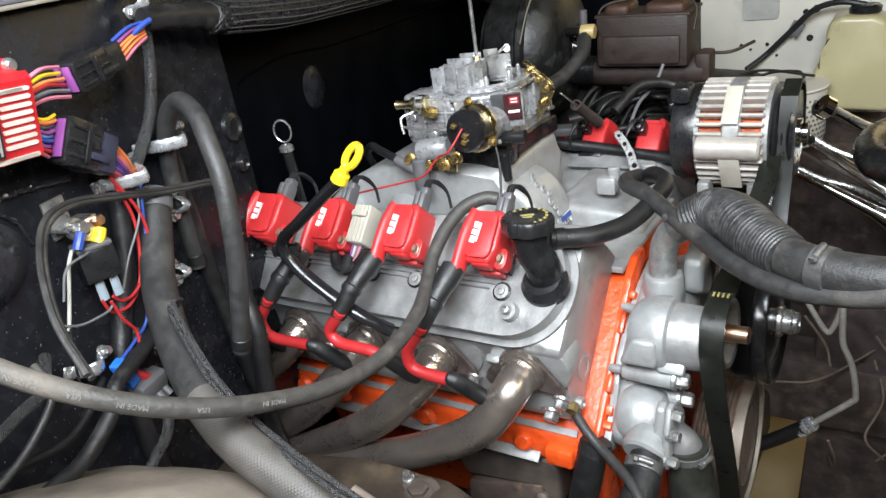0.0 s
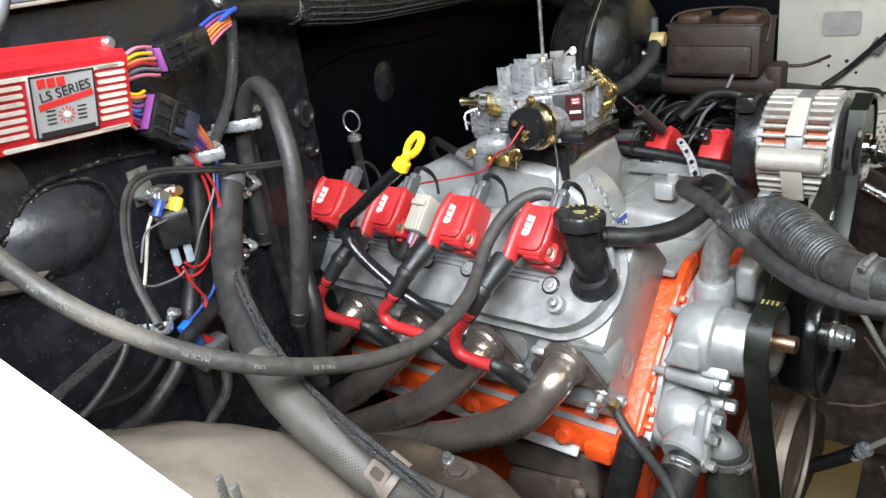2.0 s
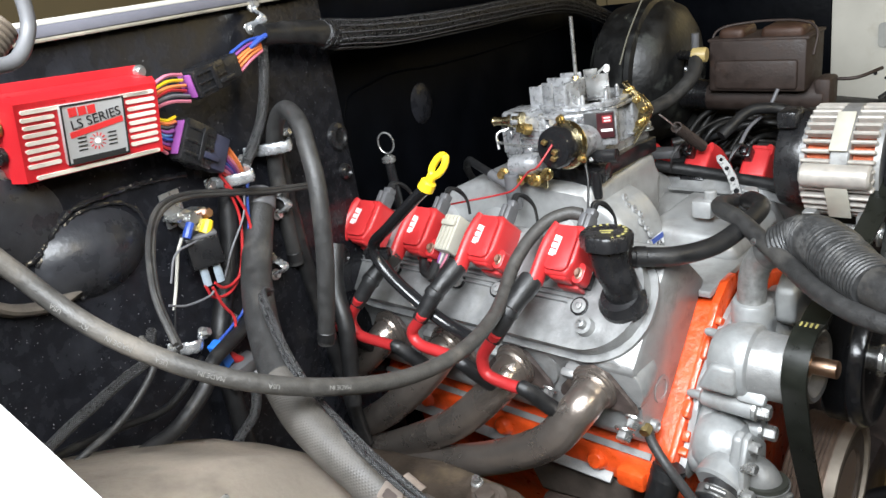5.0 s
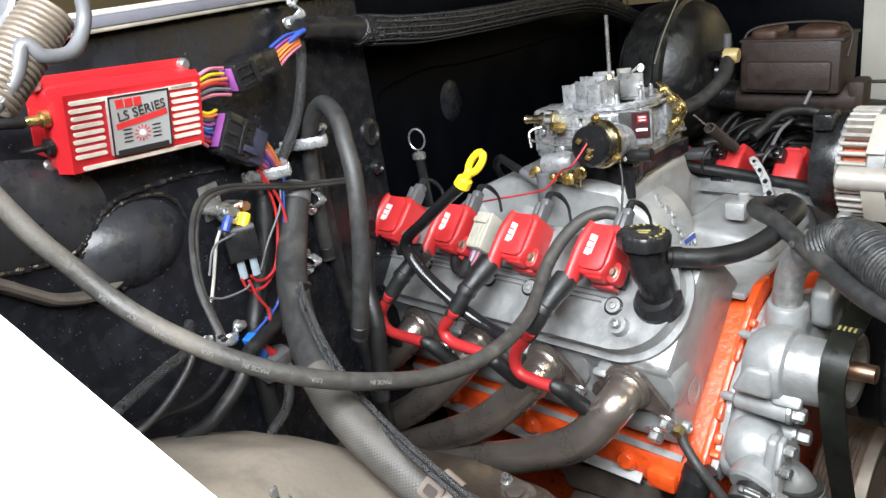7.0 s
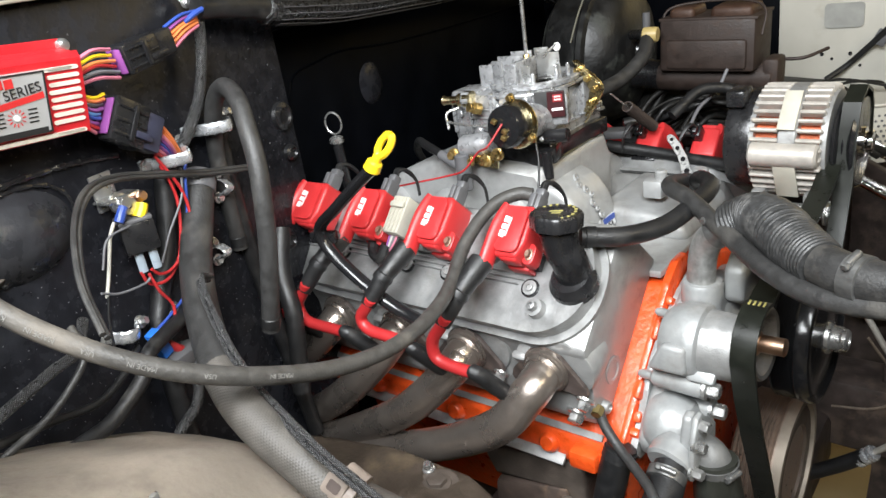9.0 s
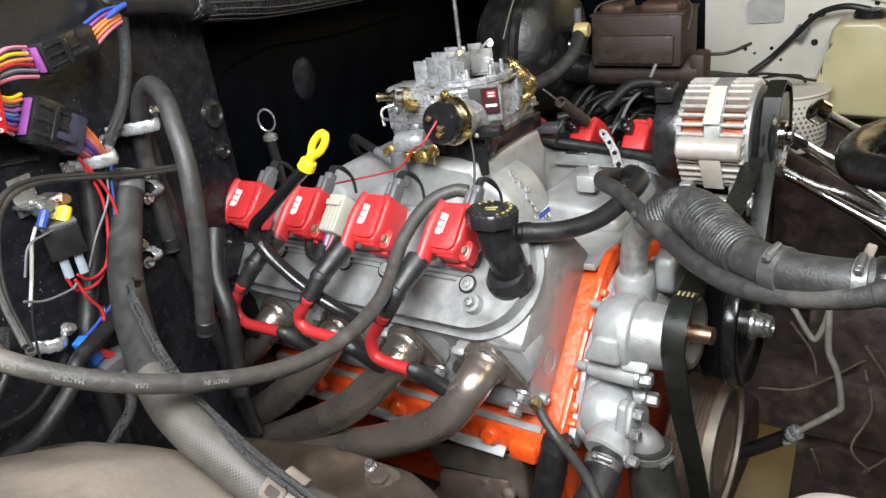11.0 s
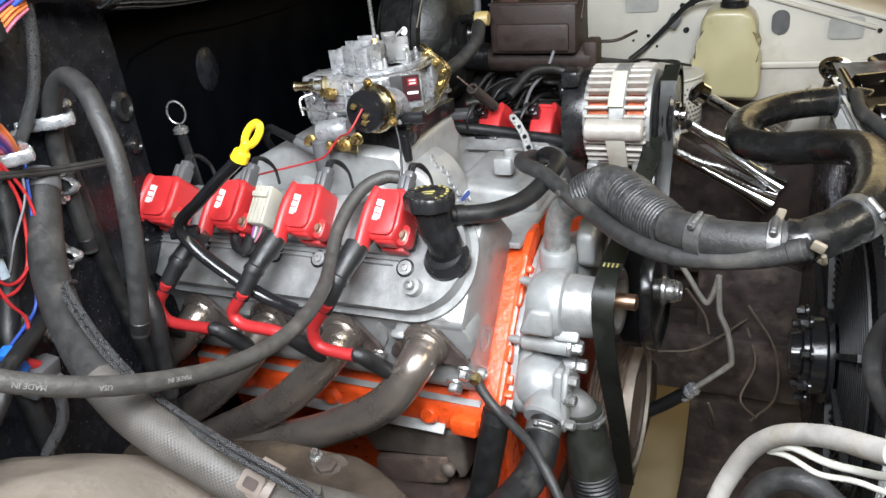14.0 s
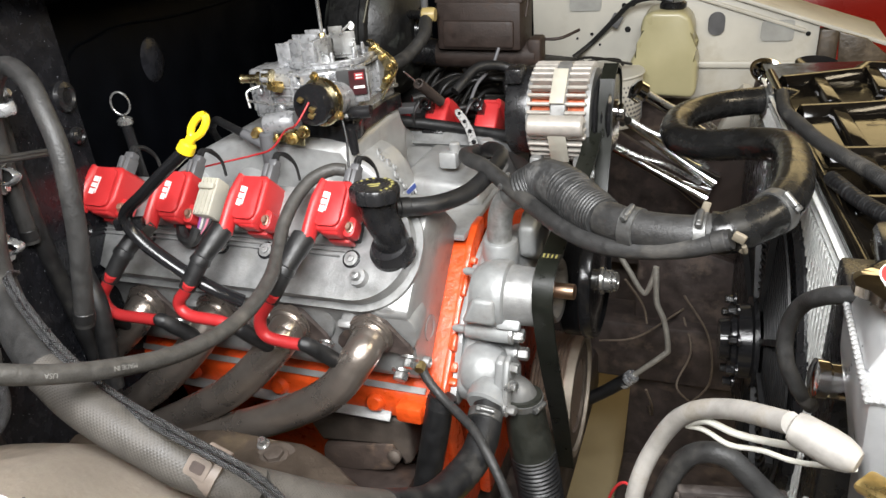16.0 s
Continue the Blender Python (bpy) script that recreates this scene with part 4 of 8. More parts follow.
# ---------- spark plug leads ----------
LEADS = (
    [(0.086, -0.352, 0.929), (0.07, -0.353, 0.906), (0.073, -0.354, 0.885), (0.1, -0.352, 0.878), (0.138, -0.35, 0.876), (0.178, -0.305, 0.842)],
    [(-0.026, -0.352, 0.931), (-0.041, -0.353, 0.912), (-0.029, -0.354, 0.898), (0.012, -0.352, 0.894), (0.05, -0.35, 0.884), (0.072, -0.305, 0.848)],
    [(-0.142, -0.352, 0.928), (-0.158, -0.353, 0.905), (-0.146, -0.354, 0.885), (-0.105, -0.352, 0.882), (-0.062, -0.35, 0.88), (-0.038, -0.305, 0.846)],
    [(-0.25, -0.345, 0.93), (-0.268, -0.347, 0.905), (-0.255, -0.348, 0.886), (-0.215, -0.346, 0.882), (-0.172, -0.344, 0.878), (-0.15, -0.305, 0.846)],
)
for k, pts in enumerate(LEADS):
    s = COILS[3 - k] - 0.0256
    lead = thing("spark_plug_lead", pts[0], "red silicone spark plug lead with black boots", "spark plug lead", "spark plug leads")
    part("cable", tube(bmesh.new(), [V(pts[0]).lerp(V(pts[1]), -0.5), *pts[:4], V(pts[4]) - V((0.014, 0, -0.001))], 0.0072, 12, 8), REDWIRE, lead)
    top = bank(s, -0.008, 0.048)
    e = V(pts[0])
    knee = bank(s, 0.0, 0.048).lerp(e, 0.5) + V((0.004, -0.006, 0.008))
    d1, d2 = knee - top, e - knee
    bm = lathe(bmesh.new(), top, d1, [(0, 0.0125), (0.001, 0.0138), (0.022, 0.0132), (0.024, 0.0122), (d1.length, 0.0112), (d1.length + 0.003, 0.006)], 16)
    boot = part("coil_boot", bm, RUBBER, lead)
    bm = lathe(bmesh.new(), knee - d2.normalized() * 0.006, d2, [(0, 0.006), (0.002, 0.011), (0.007, 0.0124), (0.011, 0.0124), (0.0115, 0.0108), (d2.length * 0.8, 0.0102), (d2.length + 0.005, 0.0092), (d2.length + 0.006, 0.0074)], 16)
    part("boot_elbow", bm, RUBBER, boot)
    c = V(pts[4]) - V((0.014, 0, -0.001))
    d = c + V((0.026, 0.036, -0.052))
    bm = tube(bmesh.new(), [V(pts[3]).lerp(c, 0.82), c, c.lerp(d, 0.5) + V((0.002, -0.003, 0.002)), d], lambda u: 0.0084 + 0.0012 * min(1, 4 * u), 14, 5)
    part("plug_boot", bm, RUBBER, lead)

# ---------- oil filler ----------
filler = thing("oil_filler", bank(0.19, -0.02, 0.0), "black oil filler neck with ribbed cap and gold print", "oil filler")
base, top = V((0.195, -0.247, 0.96)), V((0.187, -0.262, 1.022))
bm = lathe(bmesh.new(), base - V((0, 0, 0.012)), BN + V((0, 0, 0.4)), [(0, 0.027), (0.01, 0.027), (0.013, 0.0245), (0.02, 0.0215)], 28)
part("neck_flange", bm, BLACK, filler)
bm = tube(bmesh.new(), [base, base + V((0.001, -0.01, 0.022)), V((0.19, -0.26, 0.998)), top], lambda u: 0.0212 - 0.002 * math.sin(math.pi * u), 26, 6)
part("neck", bm, BLACK, filler)
capd = (V((0.03, 0.06, 1))).normalized()
bm = lathe(bmesh.new(), top, capd, [(-0.002, 0.0205), (0.001, 0.0265), (0.013, 0.0272), (0.0165, 0.0252), (0.017, 0.0178), (0.0163, 0.0155), (0.0163, 0.001)], 60, ripple=lambda i, a, r: r * (1 + (0.05 * (1 if math.sin(8 * a) > 0.2 else 0)) * (1 if 1 <= i <= 3 else 0)))
cap = part("cap", bm, BLACK, filler)
cm = frame_of(top + capd * 0.0169, V((0.9, 0.45, 0)), V((-0.45, 0.9, 0)))
for k in range(18):
    a = 2 * math.pi * k / 18
    if k % 9 == 8:
        continue
    q = cm @ Matrix.Rotation(a, 4, "Z") @ Matrix.Translation((0, 0.0205, 0))
    part("cap_print", box(bmesh.new(), q.translation, (0.0028, 0.003, 0.0008), q.to_3x3()), GOLDINK, cap)
for w, y in ((0.014, 0.003), (0.01, -0.003)):
    part("cap_print", box(bmesh.new(), cm @ V((0, y, -0.0005)), (w, 0.0022, 0.0008), cm.to_3x3()), GOLDINK, cap)

# ---------- dipsticks ----------
dip = thing("oil_dipstick", (-0.1, -0.338, 1.015), "yellow-handled engine oil dipstick in a black bent tube", "dipstick")
bm = tube(bmesh.new(), [(0.012, -0.341, 1.098), (-0.02, -0.341, 1.075), (-0.06, -0.34, 1.045), (-0.098, -0.338, 1.015), (-0.088, -0.337, 0.985), (-0.05, -0.335, 0.953), (-0.01, -0.33, 0.925), (0.02, -0.315, 0.9)], 0.0088, 12, 6, flat=0.8)
part("tube", bm, BLACKG, dip)
ydir = (V((0.040, -0.331, 1.135)) - V((0.017, -0.341, 1.106))).normalized()
bm = cyl(bmesh.new(), V((0.013, -0.342, 1.097)), V((0.02, -0.339, 1.108)), 0.0098, 0.009, 16, 0.002)
cyl(bm, V((0.018, -0.34, 1.105)), V((0.024, -0.338, 1.113)), 0.0055)
hx = ydir.cross(V((0.3, 0.9, 0.2))).normalized()
ring_pts = [V((0.0325, -0.334, 1.124)) + ydir * (0.0135 * math.cos(2 * math.pi * k / 20)) + hx * (0.0065 * math.sin(2 * math.pi * k / 20)) for k in range(21)]
tube(bm, ring_pts, 0.0042, 8, 1, smooth=False)
part("handle", bm, YELLOW, dip, "bright yellow loop handle")
bm = box(bmesh.new(), (-0.104, -0.33, 1.0), (0.034, 0.012, 0.014), Matrix.Rotation(0.3, 3, "Z"), 0.002)
part("bracket", bm, BLACK, dip)
tdip = thing("transmission_dipstick", (-0.236, -0.162, 1.05), "black transmission dipstick tube with wire ring handle", "dipstick")
part("tube", cyl(bmesh.new(), (-0.225, -0.165, 0.93), (-0.236, -0.162, 1.065), 0.0075), BLACKG, tdip)
part("cap", lathe(bmesh.new(), (-0.236, -0.162, 1.062), (0, 0, 1), [(0, 0.008), (0.002, 0.0105), (0.008, 0.0105), (0.011, 0.007)], 16), STEEL, tdip)
pts = [V((-0.238, -0.16, 1.092)) + V((0.0125 * math.sin(a), 0.004 * math.sin(a), -0.016 * math.cos(a))) for a in [2 * math.pi * k / 22 for k in range(23)]]
part("ring_handle", tube(bmesh.new(), [V((-0.237, -0.161, 1.07)), *pts], 0.0014, 6, 1, smooth=False), STEEL, tdip)

# harness plug between the coils, and small leads
conn = thing("harness_connector", bank(-0.048, -0.05, 0.03), "ivory ribbed wiring connector between the coils", "connector")
cp = bank_pose(-0.046, -0.05, 0.03)
bm = box(bmesh.new(), cp.translation, (0.026, 0.05, 0.026), cp.to_3x3(), 0.003)
for k in range(4):
    box(bm, cp @ V((-0.009 + 0.006 * k, 0.0, 0.013)), (0.002, 0.046, 0.003), cp.to_3x3())
box(bm, cp @ V((0, 0.012, 0.014)), (0.022, 0.008, 0.008), cp.to_3x3(), 0.002)
part("shell", bm, CREAM, conn)
for k, c in enumerate(("violet", "white", "grey", "pink", "black")):
    part("lead", tube(bmesh.new(), [cp @ V((-0.008 + 0.004 * k, -0.024, 0.0)), cp @ V((-0.01 + 0.003 * k, -0.038, -0.004)), cp @ V((-0.018, -0.05, -0.016))], 0.0016, 6, 5), WIREC[c], conn)
part("sleeve", tube(bmesh.new(), [cp @ V((-0.012, -0.036, -0.006)), cp @ V((-0.02, -0.052, -0.012)), cp @ V((-0.036, -0.046, -0.012)), cp @ V((-0.045, -0.02, -0.014)), cp @ V((-0.04, 0.01, -0.018))], 0.008, 10, 6), RUBBER, conn)


# ---------- ignition control box ----------
BX = frame_of(V((-0.0975, -0.622, 1.2365)), V((-0.08, 0.996, -0.036)), V((0.209, 0.1, 0.973))) @ Matrix.Rotation(radians(-1.9), 4, "Z")
ibox = thing("ignition_box", None, "red finned ignition control box screwed to the black firewall", "ignition box", m=BX)
bm = bmesh.new()
prism(bm, rounded(0.142, 0.072, 0.006, 3), Matrix.Translation((0, 0, -0.033)), 0.018, 0.002)
t = bmesh.new()
lo = [t.verts.new((x, y, -0.016)) for x, y in ((-0.071, -0.036), (0.071, -0.036), (0.071, 0.036), (-0.071, 0.036))]
hi = [t.verts.new((x, y, -0.003)) for x, y in ((-0.064, -0.034), (0.066, -0.034), (0.066, 0.033), (-0.064, 0.033))]
t.faces.new(hi)
for i in range(4):
    t.faces.new((lo[i], lo[(i + 1) % 4], hi[(i + 1) % 4], hi[i]))
join(bm, t)
part("case", bm, REDBOX, ibox, local=True)
bm = prism(bmesh.new(), rounded(0.154, 0.082, 0.008, 4), Matrix.Translation((-0.003, 0.003, -0.034)), 0.003, 0.001)
part("base_plate", bm, REDBOX, ibox, local=True)
for x in (-0.05, 0.05):
    part("standoff", box(bmesh.new(), (x, 0, -0.042), (0.02, 0.06, 0.02), bevel=0.002), BLACK, ibox, local=True)
for x, y in ((-0.073, 0.0385), (0.067, 0.0385), (-0.073, -0.032)):
    bm = lathe(bmesh.new(), (x, y, -0.031), (0, 0, 1), [(0, 0.0062), (0.003, 0.006), (0.006, 0.0042), (0.0065, 0.002)], 14)
    part("mounting_screw", bm, STEEL, ibox, local=True)
for side, x0, x1 in ((0, -0.06, -0.033), (1, 0.034, 0.062)):
    for k in range(9):
        y = -0.027 + 0.0066 * k
        a, b = x0 - 0.001 * (k % 2), x1
        if k == 0:
            a, b = (x0 + 0.004, 0.06) if side == 0 else (x0, x1)
        if k == 8 and side == 0:
            b = 0.056
        bm = prism(bmesh.new(), rounded(b - a, 0.0034, 0.0016, 3), Matrix.Translation(((a + b) / 2, y - 0.004 * (k == 0), -0.0032)), 0.0017)
        part("fin", bm, CREAMPAINT, ibox, "worn pale fin edge", local=True)
        if k in (0, 8) and side == 0:
            continue
plate = part("label_plate", prism(bmesh.new(), rounded(0.058, 0.053, 0.002, 2), Matrix.Translation((0, 0.001, -0.0035)), 0.005), SILVERLAB, ibox, "silver printed label with black border", local=True)
for c, s in (((0, 0.0268, 0.0016), (0.058, 0.0016, 0.0006)), ((0, -0.0248, 0.0016), (0.058, 0.0016, 0.0006)), ((-0.0282, 0.001, 0.0016), (0.0016, 0.053, 0.0006)), ((0.0282, 0.001, 0.0016), (0.0016, 0.053, 0.0006)), ((0, -0.0222, 0.0017), (0.05, 0.004, 0.0006))):
    part("border", box(bmesh.new(), c, s), BLACKINK, plate, local=True)
for i in range(3):
    bm = box(bmesh.new(), (-0.019 + 0.0085 * i, 0.0205, 0.0018), (0.007, 0.0075, 0.0006), Matrix.Rotation(0.08, 3, "Z"))
    part("red_mark", bm, REDINK, plate, local=True)
band = Matrix.Rotation(radians(8), 3, "Z")
part("red_band", box(bmesh.new(), (0.001, 0.004, 0.0017), (0.05, 0.0052, 0.0006), band), REDINK, plate, local=True)


def plain_text(body, size, m, material, parent, shear=0.0):
    return text(body, size, POSES[parent.name] @ m, material, parent, shear=shear)


plain_text("LS SERIES", 0.0118, Matrix.Translation((0.001, 0.0118, 0.0022)) @ Matrix.Rotation(radians(8), 4, "Z"), BLACKINK, plate)
for k in range(4):
    for sx in (-1, 1):
        part("print_line", box(bmesh.new(), (sx * 0.014, -0.003 - 0.0036 * k, 0.0017), (0.008, 0.0012, 0.0006)), BLACKINK, plate, local=True)
for k in range(12):
    a = 2 * math.pi * k / 12
    part("dial_tick", box(bmesh.new(), (0.0062 * math.cos(a), -0.0085 + 0.0062 * math.sin(a), 0.0017), (0.003, 0.0008, 0.0006), Matrix.Rotation(a, 3, "Z")), REDINK, plate, local=True)
part("dial", lathe(bmesh.new(), (0, -0.0085, 0.0014), (0, 0, 1), [(0, 0.0026), (0.0014, 0.0024), (0.0016, 0.001)], 14), WHITEINK, plate, local=True)
for y, r, nm in ((0.012, 0.0045, "map_fitting"), (-0.012, 0.003, "toggle")):
    bm = lathe(bmesh.new(), (-0.071, y, -0.02), (-1, 0, 0), [(0, 0.0075), (0.005, 0.0075), (0.006, r), (0.016, r), (0.018, r * 0.7), (0.026, r * 0.7)], 14)
    part(nm, bm, BRASS if nm == "map_fitting" else BLACK, ibox, local=True)
hose("vacuum_hose", [BX @ V((-0.09, 0.012, -0.02)), BX @ V((-0.12, 0.014, -0.018)), BX @ V((-0.15, 0.0, -0.02)), BX @ V((-0.17, -0.06, -0.03))], 0.0045, RUBBER, "thin black vacuum hose on the ignition box", seg=8)

# ---------- wiring connectors on the firewall ----------


def connector(name, pts_u, w, h, depth, mats, label, face_d=0.03, wires_in=(), seal=None):
    """A multi-pin connector that lies on the firewall from one (u, z) point to another."""
    (u0, z0), (u1, z1) = pts_u
    a, b = fw(u0, z0, face_d), fw(u1, z1, face_d)
    x = (b - a).normalized()
    m = frame_of(a.lerp(b, 0.5), x, FN.cross(x))
    L = (b - a).length
    ob = thing(name, None, label, "connector", m=m)
    bm = box(bmesh.new(), (-L * 0.12, 0, 0), (L * 0.56, h, depth), bevel=0.003)
    for k in (-1, 0, 1):
        box(bm, (-L * 0.12, k * h * 0.3, depth / 2), (L * 0.5, h * 0.08, 0.003), bevel=0.001)
    body = part("socket", bm, mats[0], ob, local=True)
    bm = box(bmesh.new(), (L * 0.24, 0, 0), (L * 0.4, h * 0.86, depth * 0.9), bevel=0.003)
    box(bm, (L * 0.08, -h * 0.2, depth / 2 + 0.002), (L * 0.28, h * 0.16, 0.006), bevel=0.0015)
    part("plug", bm, mats[1], ob, local=True)
    part("latch", box(bmesh.new(), (-L * 0.1, 0.0, depth / 2 + 0.003), (L * 0.07, h * 0.8, 0.003), bevel=0.001), BLACKG, ob, local=True)
    part("seal", box(bmesh.new(), (-L * 0.43, 0, 0), (L * 0.034, h * 0.8, depth * 0.75), bevel=0.002), PURPLE, ob, "violet rubber seal", local=True)
    return ob, m, L


up, um, uL = connector("wiring_connector", ((-0.014, 1.249), (0.066, 1.26)), 0, 0.03, 0.024, (BLACK, BLACK), "black multi-pin wiring connector with violet seal")
lowc, lm, lL = connector("wiring_connector", ((-0.046, 1.209), (0.013, 1.168)), 0, 0.045, 0.024, (BLACK, NAVY), "large dark blue and black wiring connector")


def strands(name, ends, starts, colours, sag, label, r=0.0019):
    bundle = thing(name, starts[0], label, "wires")
    for k, (a, b, c) in enumerate(zip(starts, ends, colours)):
        a, b = V(a), V(b)
        mid = a.lerp(b, 0.5) + V(sag) * (0.6 + 0.15 * (k % 3))
        part("wire", tube(bmesh.new(), [a, mid, b], r, 6, 6), WIREC[c], bundle)
    return bundle


strands("wire_bundle", [um @ V((-uL * 0.48, -0.014 + 0.0056 * k, 0.002 * (k % 2))) for k in range(6)], [BX @ V((0.068, 0.002 + 0.004 * k, -0.022)) for k in range(6)], ("pink", "grey", "red", "orange", "yellow", "pink"), (0.004, 0, 0.006), "coloured wires from the ignition box to a connector")
strands("wire_bundle", [lm @ V((-lL * 0.5, -0.019 + 0.0048 * k, 0.002 * (k % 2))) for k in range(9)], [BX @ V((0.068, -0.03 + 0.0032 * k, -0.022)) for k in range(9)], ("pink", "red", "violet", "blue", "lightblue", "violet", "grey", "orange", "yellow"), (0.006, 0, -0.004), "coloured wires from the ignition box to a connector")
hub = fw(0.112, 1.272, 0.028)
strands("wire_bundle", [hub + V((0, 0, 0.003 * k - 0.006)) for k in range(6)], [um @ V((uL * 0.46, -0.012 + 0.0048 * k, 0)) for k in range(6)], ("pink", "orange", "orange", "orange", "violet", "blue"), (0.003, 0, 0.004), "orange and blue wires from a connector")
clampb = fw(0.035, 1.14, 0.018)
strands("wire_bundle", [clampb + FU * (0.003 * k - 0.01) for k in range(8)], [lm @ V((lL * 0.44, -0.016 + 0.0045 * k, 0)) for k in range(8)], ("red", "pink", "violet", "blue", "violet", "pink", "orange", "orange"), (0.006, 0, 0.0), "coloured wires from a connector to a clamp")
loom_pts = [fw(0.118, 1.283, 0.026), fw(0.173, 1.277, 0.03), fw(0.236, 1.266, 0.032), fw(0.365, 1.25, 0.034), fw(0.6, 1.236, 0.036), fw(0.861, 1.225, 0.036), fw(1.1, 1.2, 0.036), fw(1.4, 1.12, 0.036)]
loom = thing("wiring_loom", loom_pts[0], "thick black braided wiring loom along the firewall top", "wiring loom")
part("tape_wrap", tube(bmesh.new(), loom_pts[:3], lambda u: 0.012 + 0.004 * u, 12, 6, ripple=lambda q, L: 1 + 0.06 * math.sin(q * 210)), RUBBER, loom, "wrapped cloth tape")
part("braided_sleeve", tube(bmesh.new(), [loom_pts[2] - FU * 0.01, *loom_pts[2:]], 0.019, 18, 8), LOOMBRAID, loom)
STRAND = mat("grey_nylon_strand", (0.07, 0.07, 0.075), 0.35, 0, 0.3, 400, 0)
LC = curve(loom_pts[2:], 30)
for k in range(9):
    ph, a0 = k * 0.7, radians(40 + 24 * k)
    o = []
    for i, p in enumerate(LC[:: 2]):
        a = a0 + 0.05 * math.sin(i * 0.3 + ph)
        o.append(p + V((0, 0, 1)) * (0.0205 * math.cos(a)) + FN * (0.0205 * math.sin(a)) * (1.0 + 0.1 * (k % 2)))
    part("sleeve_strand", tube(bmesh.new(), o, 0.0007, 5, 1, smooth=False), STRAND, loom)
part("blue_strand", tube(bmesh.new(), [fw(0.09, 1.272, 0.03), fw(0.11, 1.28, 0.034), fw(0.13, 1.283, 0.034)], 0.003, 8, 6), BLUE, loom)
hose("braided_cable", [fw(0.122, 1.278, 0.022), fw(0.118, 1.25, 0.02), fw(0.111, 1.229, 0.02), fw(0.1, 1.205, 0.02), fw(0.085, 1.182, 0.02), fw(0.06, 1.158, 0.02), fw(0.045, 1.145, 0.02)], 0.0062, BRAID, "black braided cable hanging down the firewall", "cable", seg=12)


def p_clamp(pos, span, name="pipe_clamp", tilt=0.0, hump=0.015):
    """A bright steel P-clamp with its screw, lying along the firewall."""
    u, z = pos
    m = fw_pose(u, z, 0.012) @ Matrix.Rotation(tilt, 4, "Z")
    ob = thing(name, None, "bright zinc pipe clamp screwed to the firewall", "clamp", "clamps on the firewall", m=m)
    bm = bmesh.new()
    P = [(-span, 0, -0.006), (-span * 0.7, 0, -0.002), (-span * 0.45, 0, hump * 0.6), (0, 0, hump), (span * 0.45, 0, hump * 0.6), (span * 0.7, 0.002, 0.0), (span, 0.004, -0.004)]
    tube(bm, P, 0.0068, 12, 8, ripple=lambda q, L: 1 + 0.07 * math.sin(q * 700), flat=0.34)
    part("strap", bm, ZINC, ob, local=True)
    for x in (-span * 0.86,):
        part("screw", bolt(bmesh.new(), (x, 0, -0.003), (0, 0, 1), 0.005, 0.005), STEEL, ob, local=True)
    part("nut", bolt(bmesh.new(), (span, 0.006, -0.002), (0.2, 0.3, 1), 0.005, 0.008), STEEL, ob, local=True)
    return ob


p_clamp((0.1, 1.157), 0.034, hump=0.034)
p_clamp((0.028, 1.143), 0.03, tilt=0.1, hump=0.036)
p_clamp((0.095, 1.084), 0.014, tilt=1.2)
p_clamp((-0.01, 0.967), 0.022, tilt=-1.1)
p_clamp((-0.088, 0.99), 0.022, tilt=-0.2)
p_clamp((0.064, 1.015), 0.012, tilt=1.4)
p_clamp((0.128, 1.3), 0.013, tilt=0.9)

# ---------- relay, bracket and wires ----------
br = thing("terminal_bracket", fw(-0.045, 1.13, 0.01), "bent zinc bracket with copper stud and ring terminals", "bracket")
part("plate", fw_slab(bmesh.new(), -0.062, -0.036, 1.112, 1.15, 0.001, 0.004, 0.001), STEEL, br)
part("shelf", fw_slab(bmesh.new(), -0.066, -0.026, 1.122, 1.126, 0.002, 0.026, 0.0012), STEEL, br)
part("stud", bolt(bmesh.new(), fw(-0.03, 1.118, 0.02), FN + V((0, 0, 0.2)), 0.0058, 0.012), mat("copper_stud", (0.7, 0.45, 0.34), 0.3, 1.0), br)
part("nut", bolt(bmesh.new(), fw(-0.05, 1.12, 0.018), FN + V((0, 0, 0.1)), 0.0075, 0.012), STEEL, br)
part("yellow_terminal", tube(bmesh.new(), [fw(-0.034, 1.113, 0.032), fw(-0.038, 1.108, 0.033), fw(-0.044, 1.102, 0.033)], 0.0062, 10, 4), YELLOW, br)
part("blue_terminal", tube(bmesh.new(), [fw(-0.056, 1.118, 0.032), fw(-0.063, 1.111, 0.033), fw(-0.067, 1.106, 0.033)], 0.0048, 10, 4), BLUE, br)
part("ring_terminal", ring(bmesh.new(), fw(-0.047, 1.116, 0.03), FN, 0.003, 0.009, 0.002, 16), STEEL, br)
rl = thing("relay", fw(-0.04, 1.075, 0.02), "black plastic relay with blue spade terminals below", "relay")
rb = frame_of(fw(-0.044, 1.083, 0.024), (FU * 0.8 + FN * 0.45), V((0, 0, 1)))
part("case", box(bmesh.new(), rb.translation, (0.034, 0.032, 0.028), rb.to_3x3(), 0.002), BLACK, rl)
part("lid", box(bmesh.new(), rb.translation + V((0, 0, 0.018)), (0.034, 0.005, 0.028), rb.to_3x3(), 0.002), GREYP, rl)
for k in range(2):
    p = rb @ V((-0.006 + 0.014 * k, -0.016, 0.006))
    part("spade_terminal", tube(bmesh.new(), [p, p - V((0, 0, 0.012)), p - V((0, 0, 0.022))], 0.0048, 10, 3, flat=0.6), mat("pale_blue_sleeve", (0.28, 0.33, 0.38), 0.3), rl)
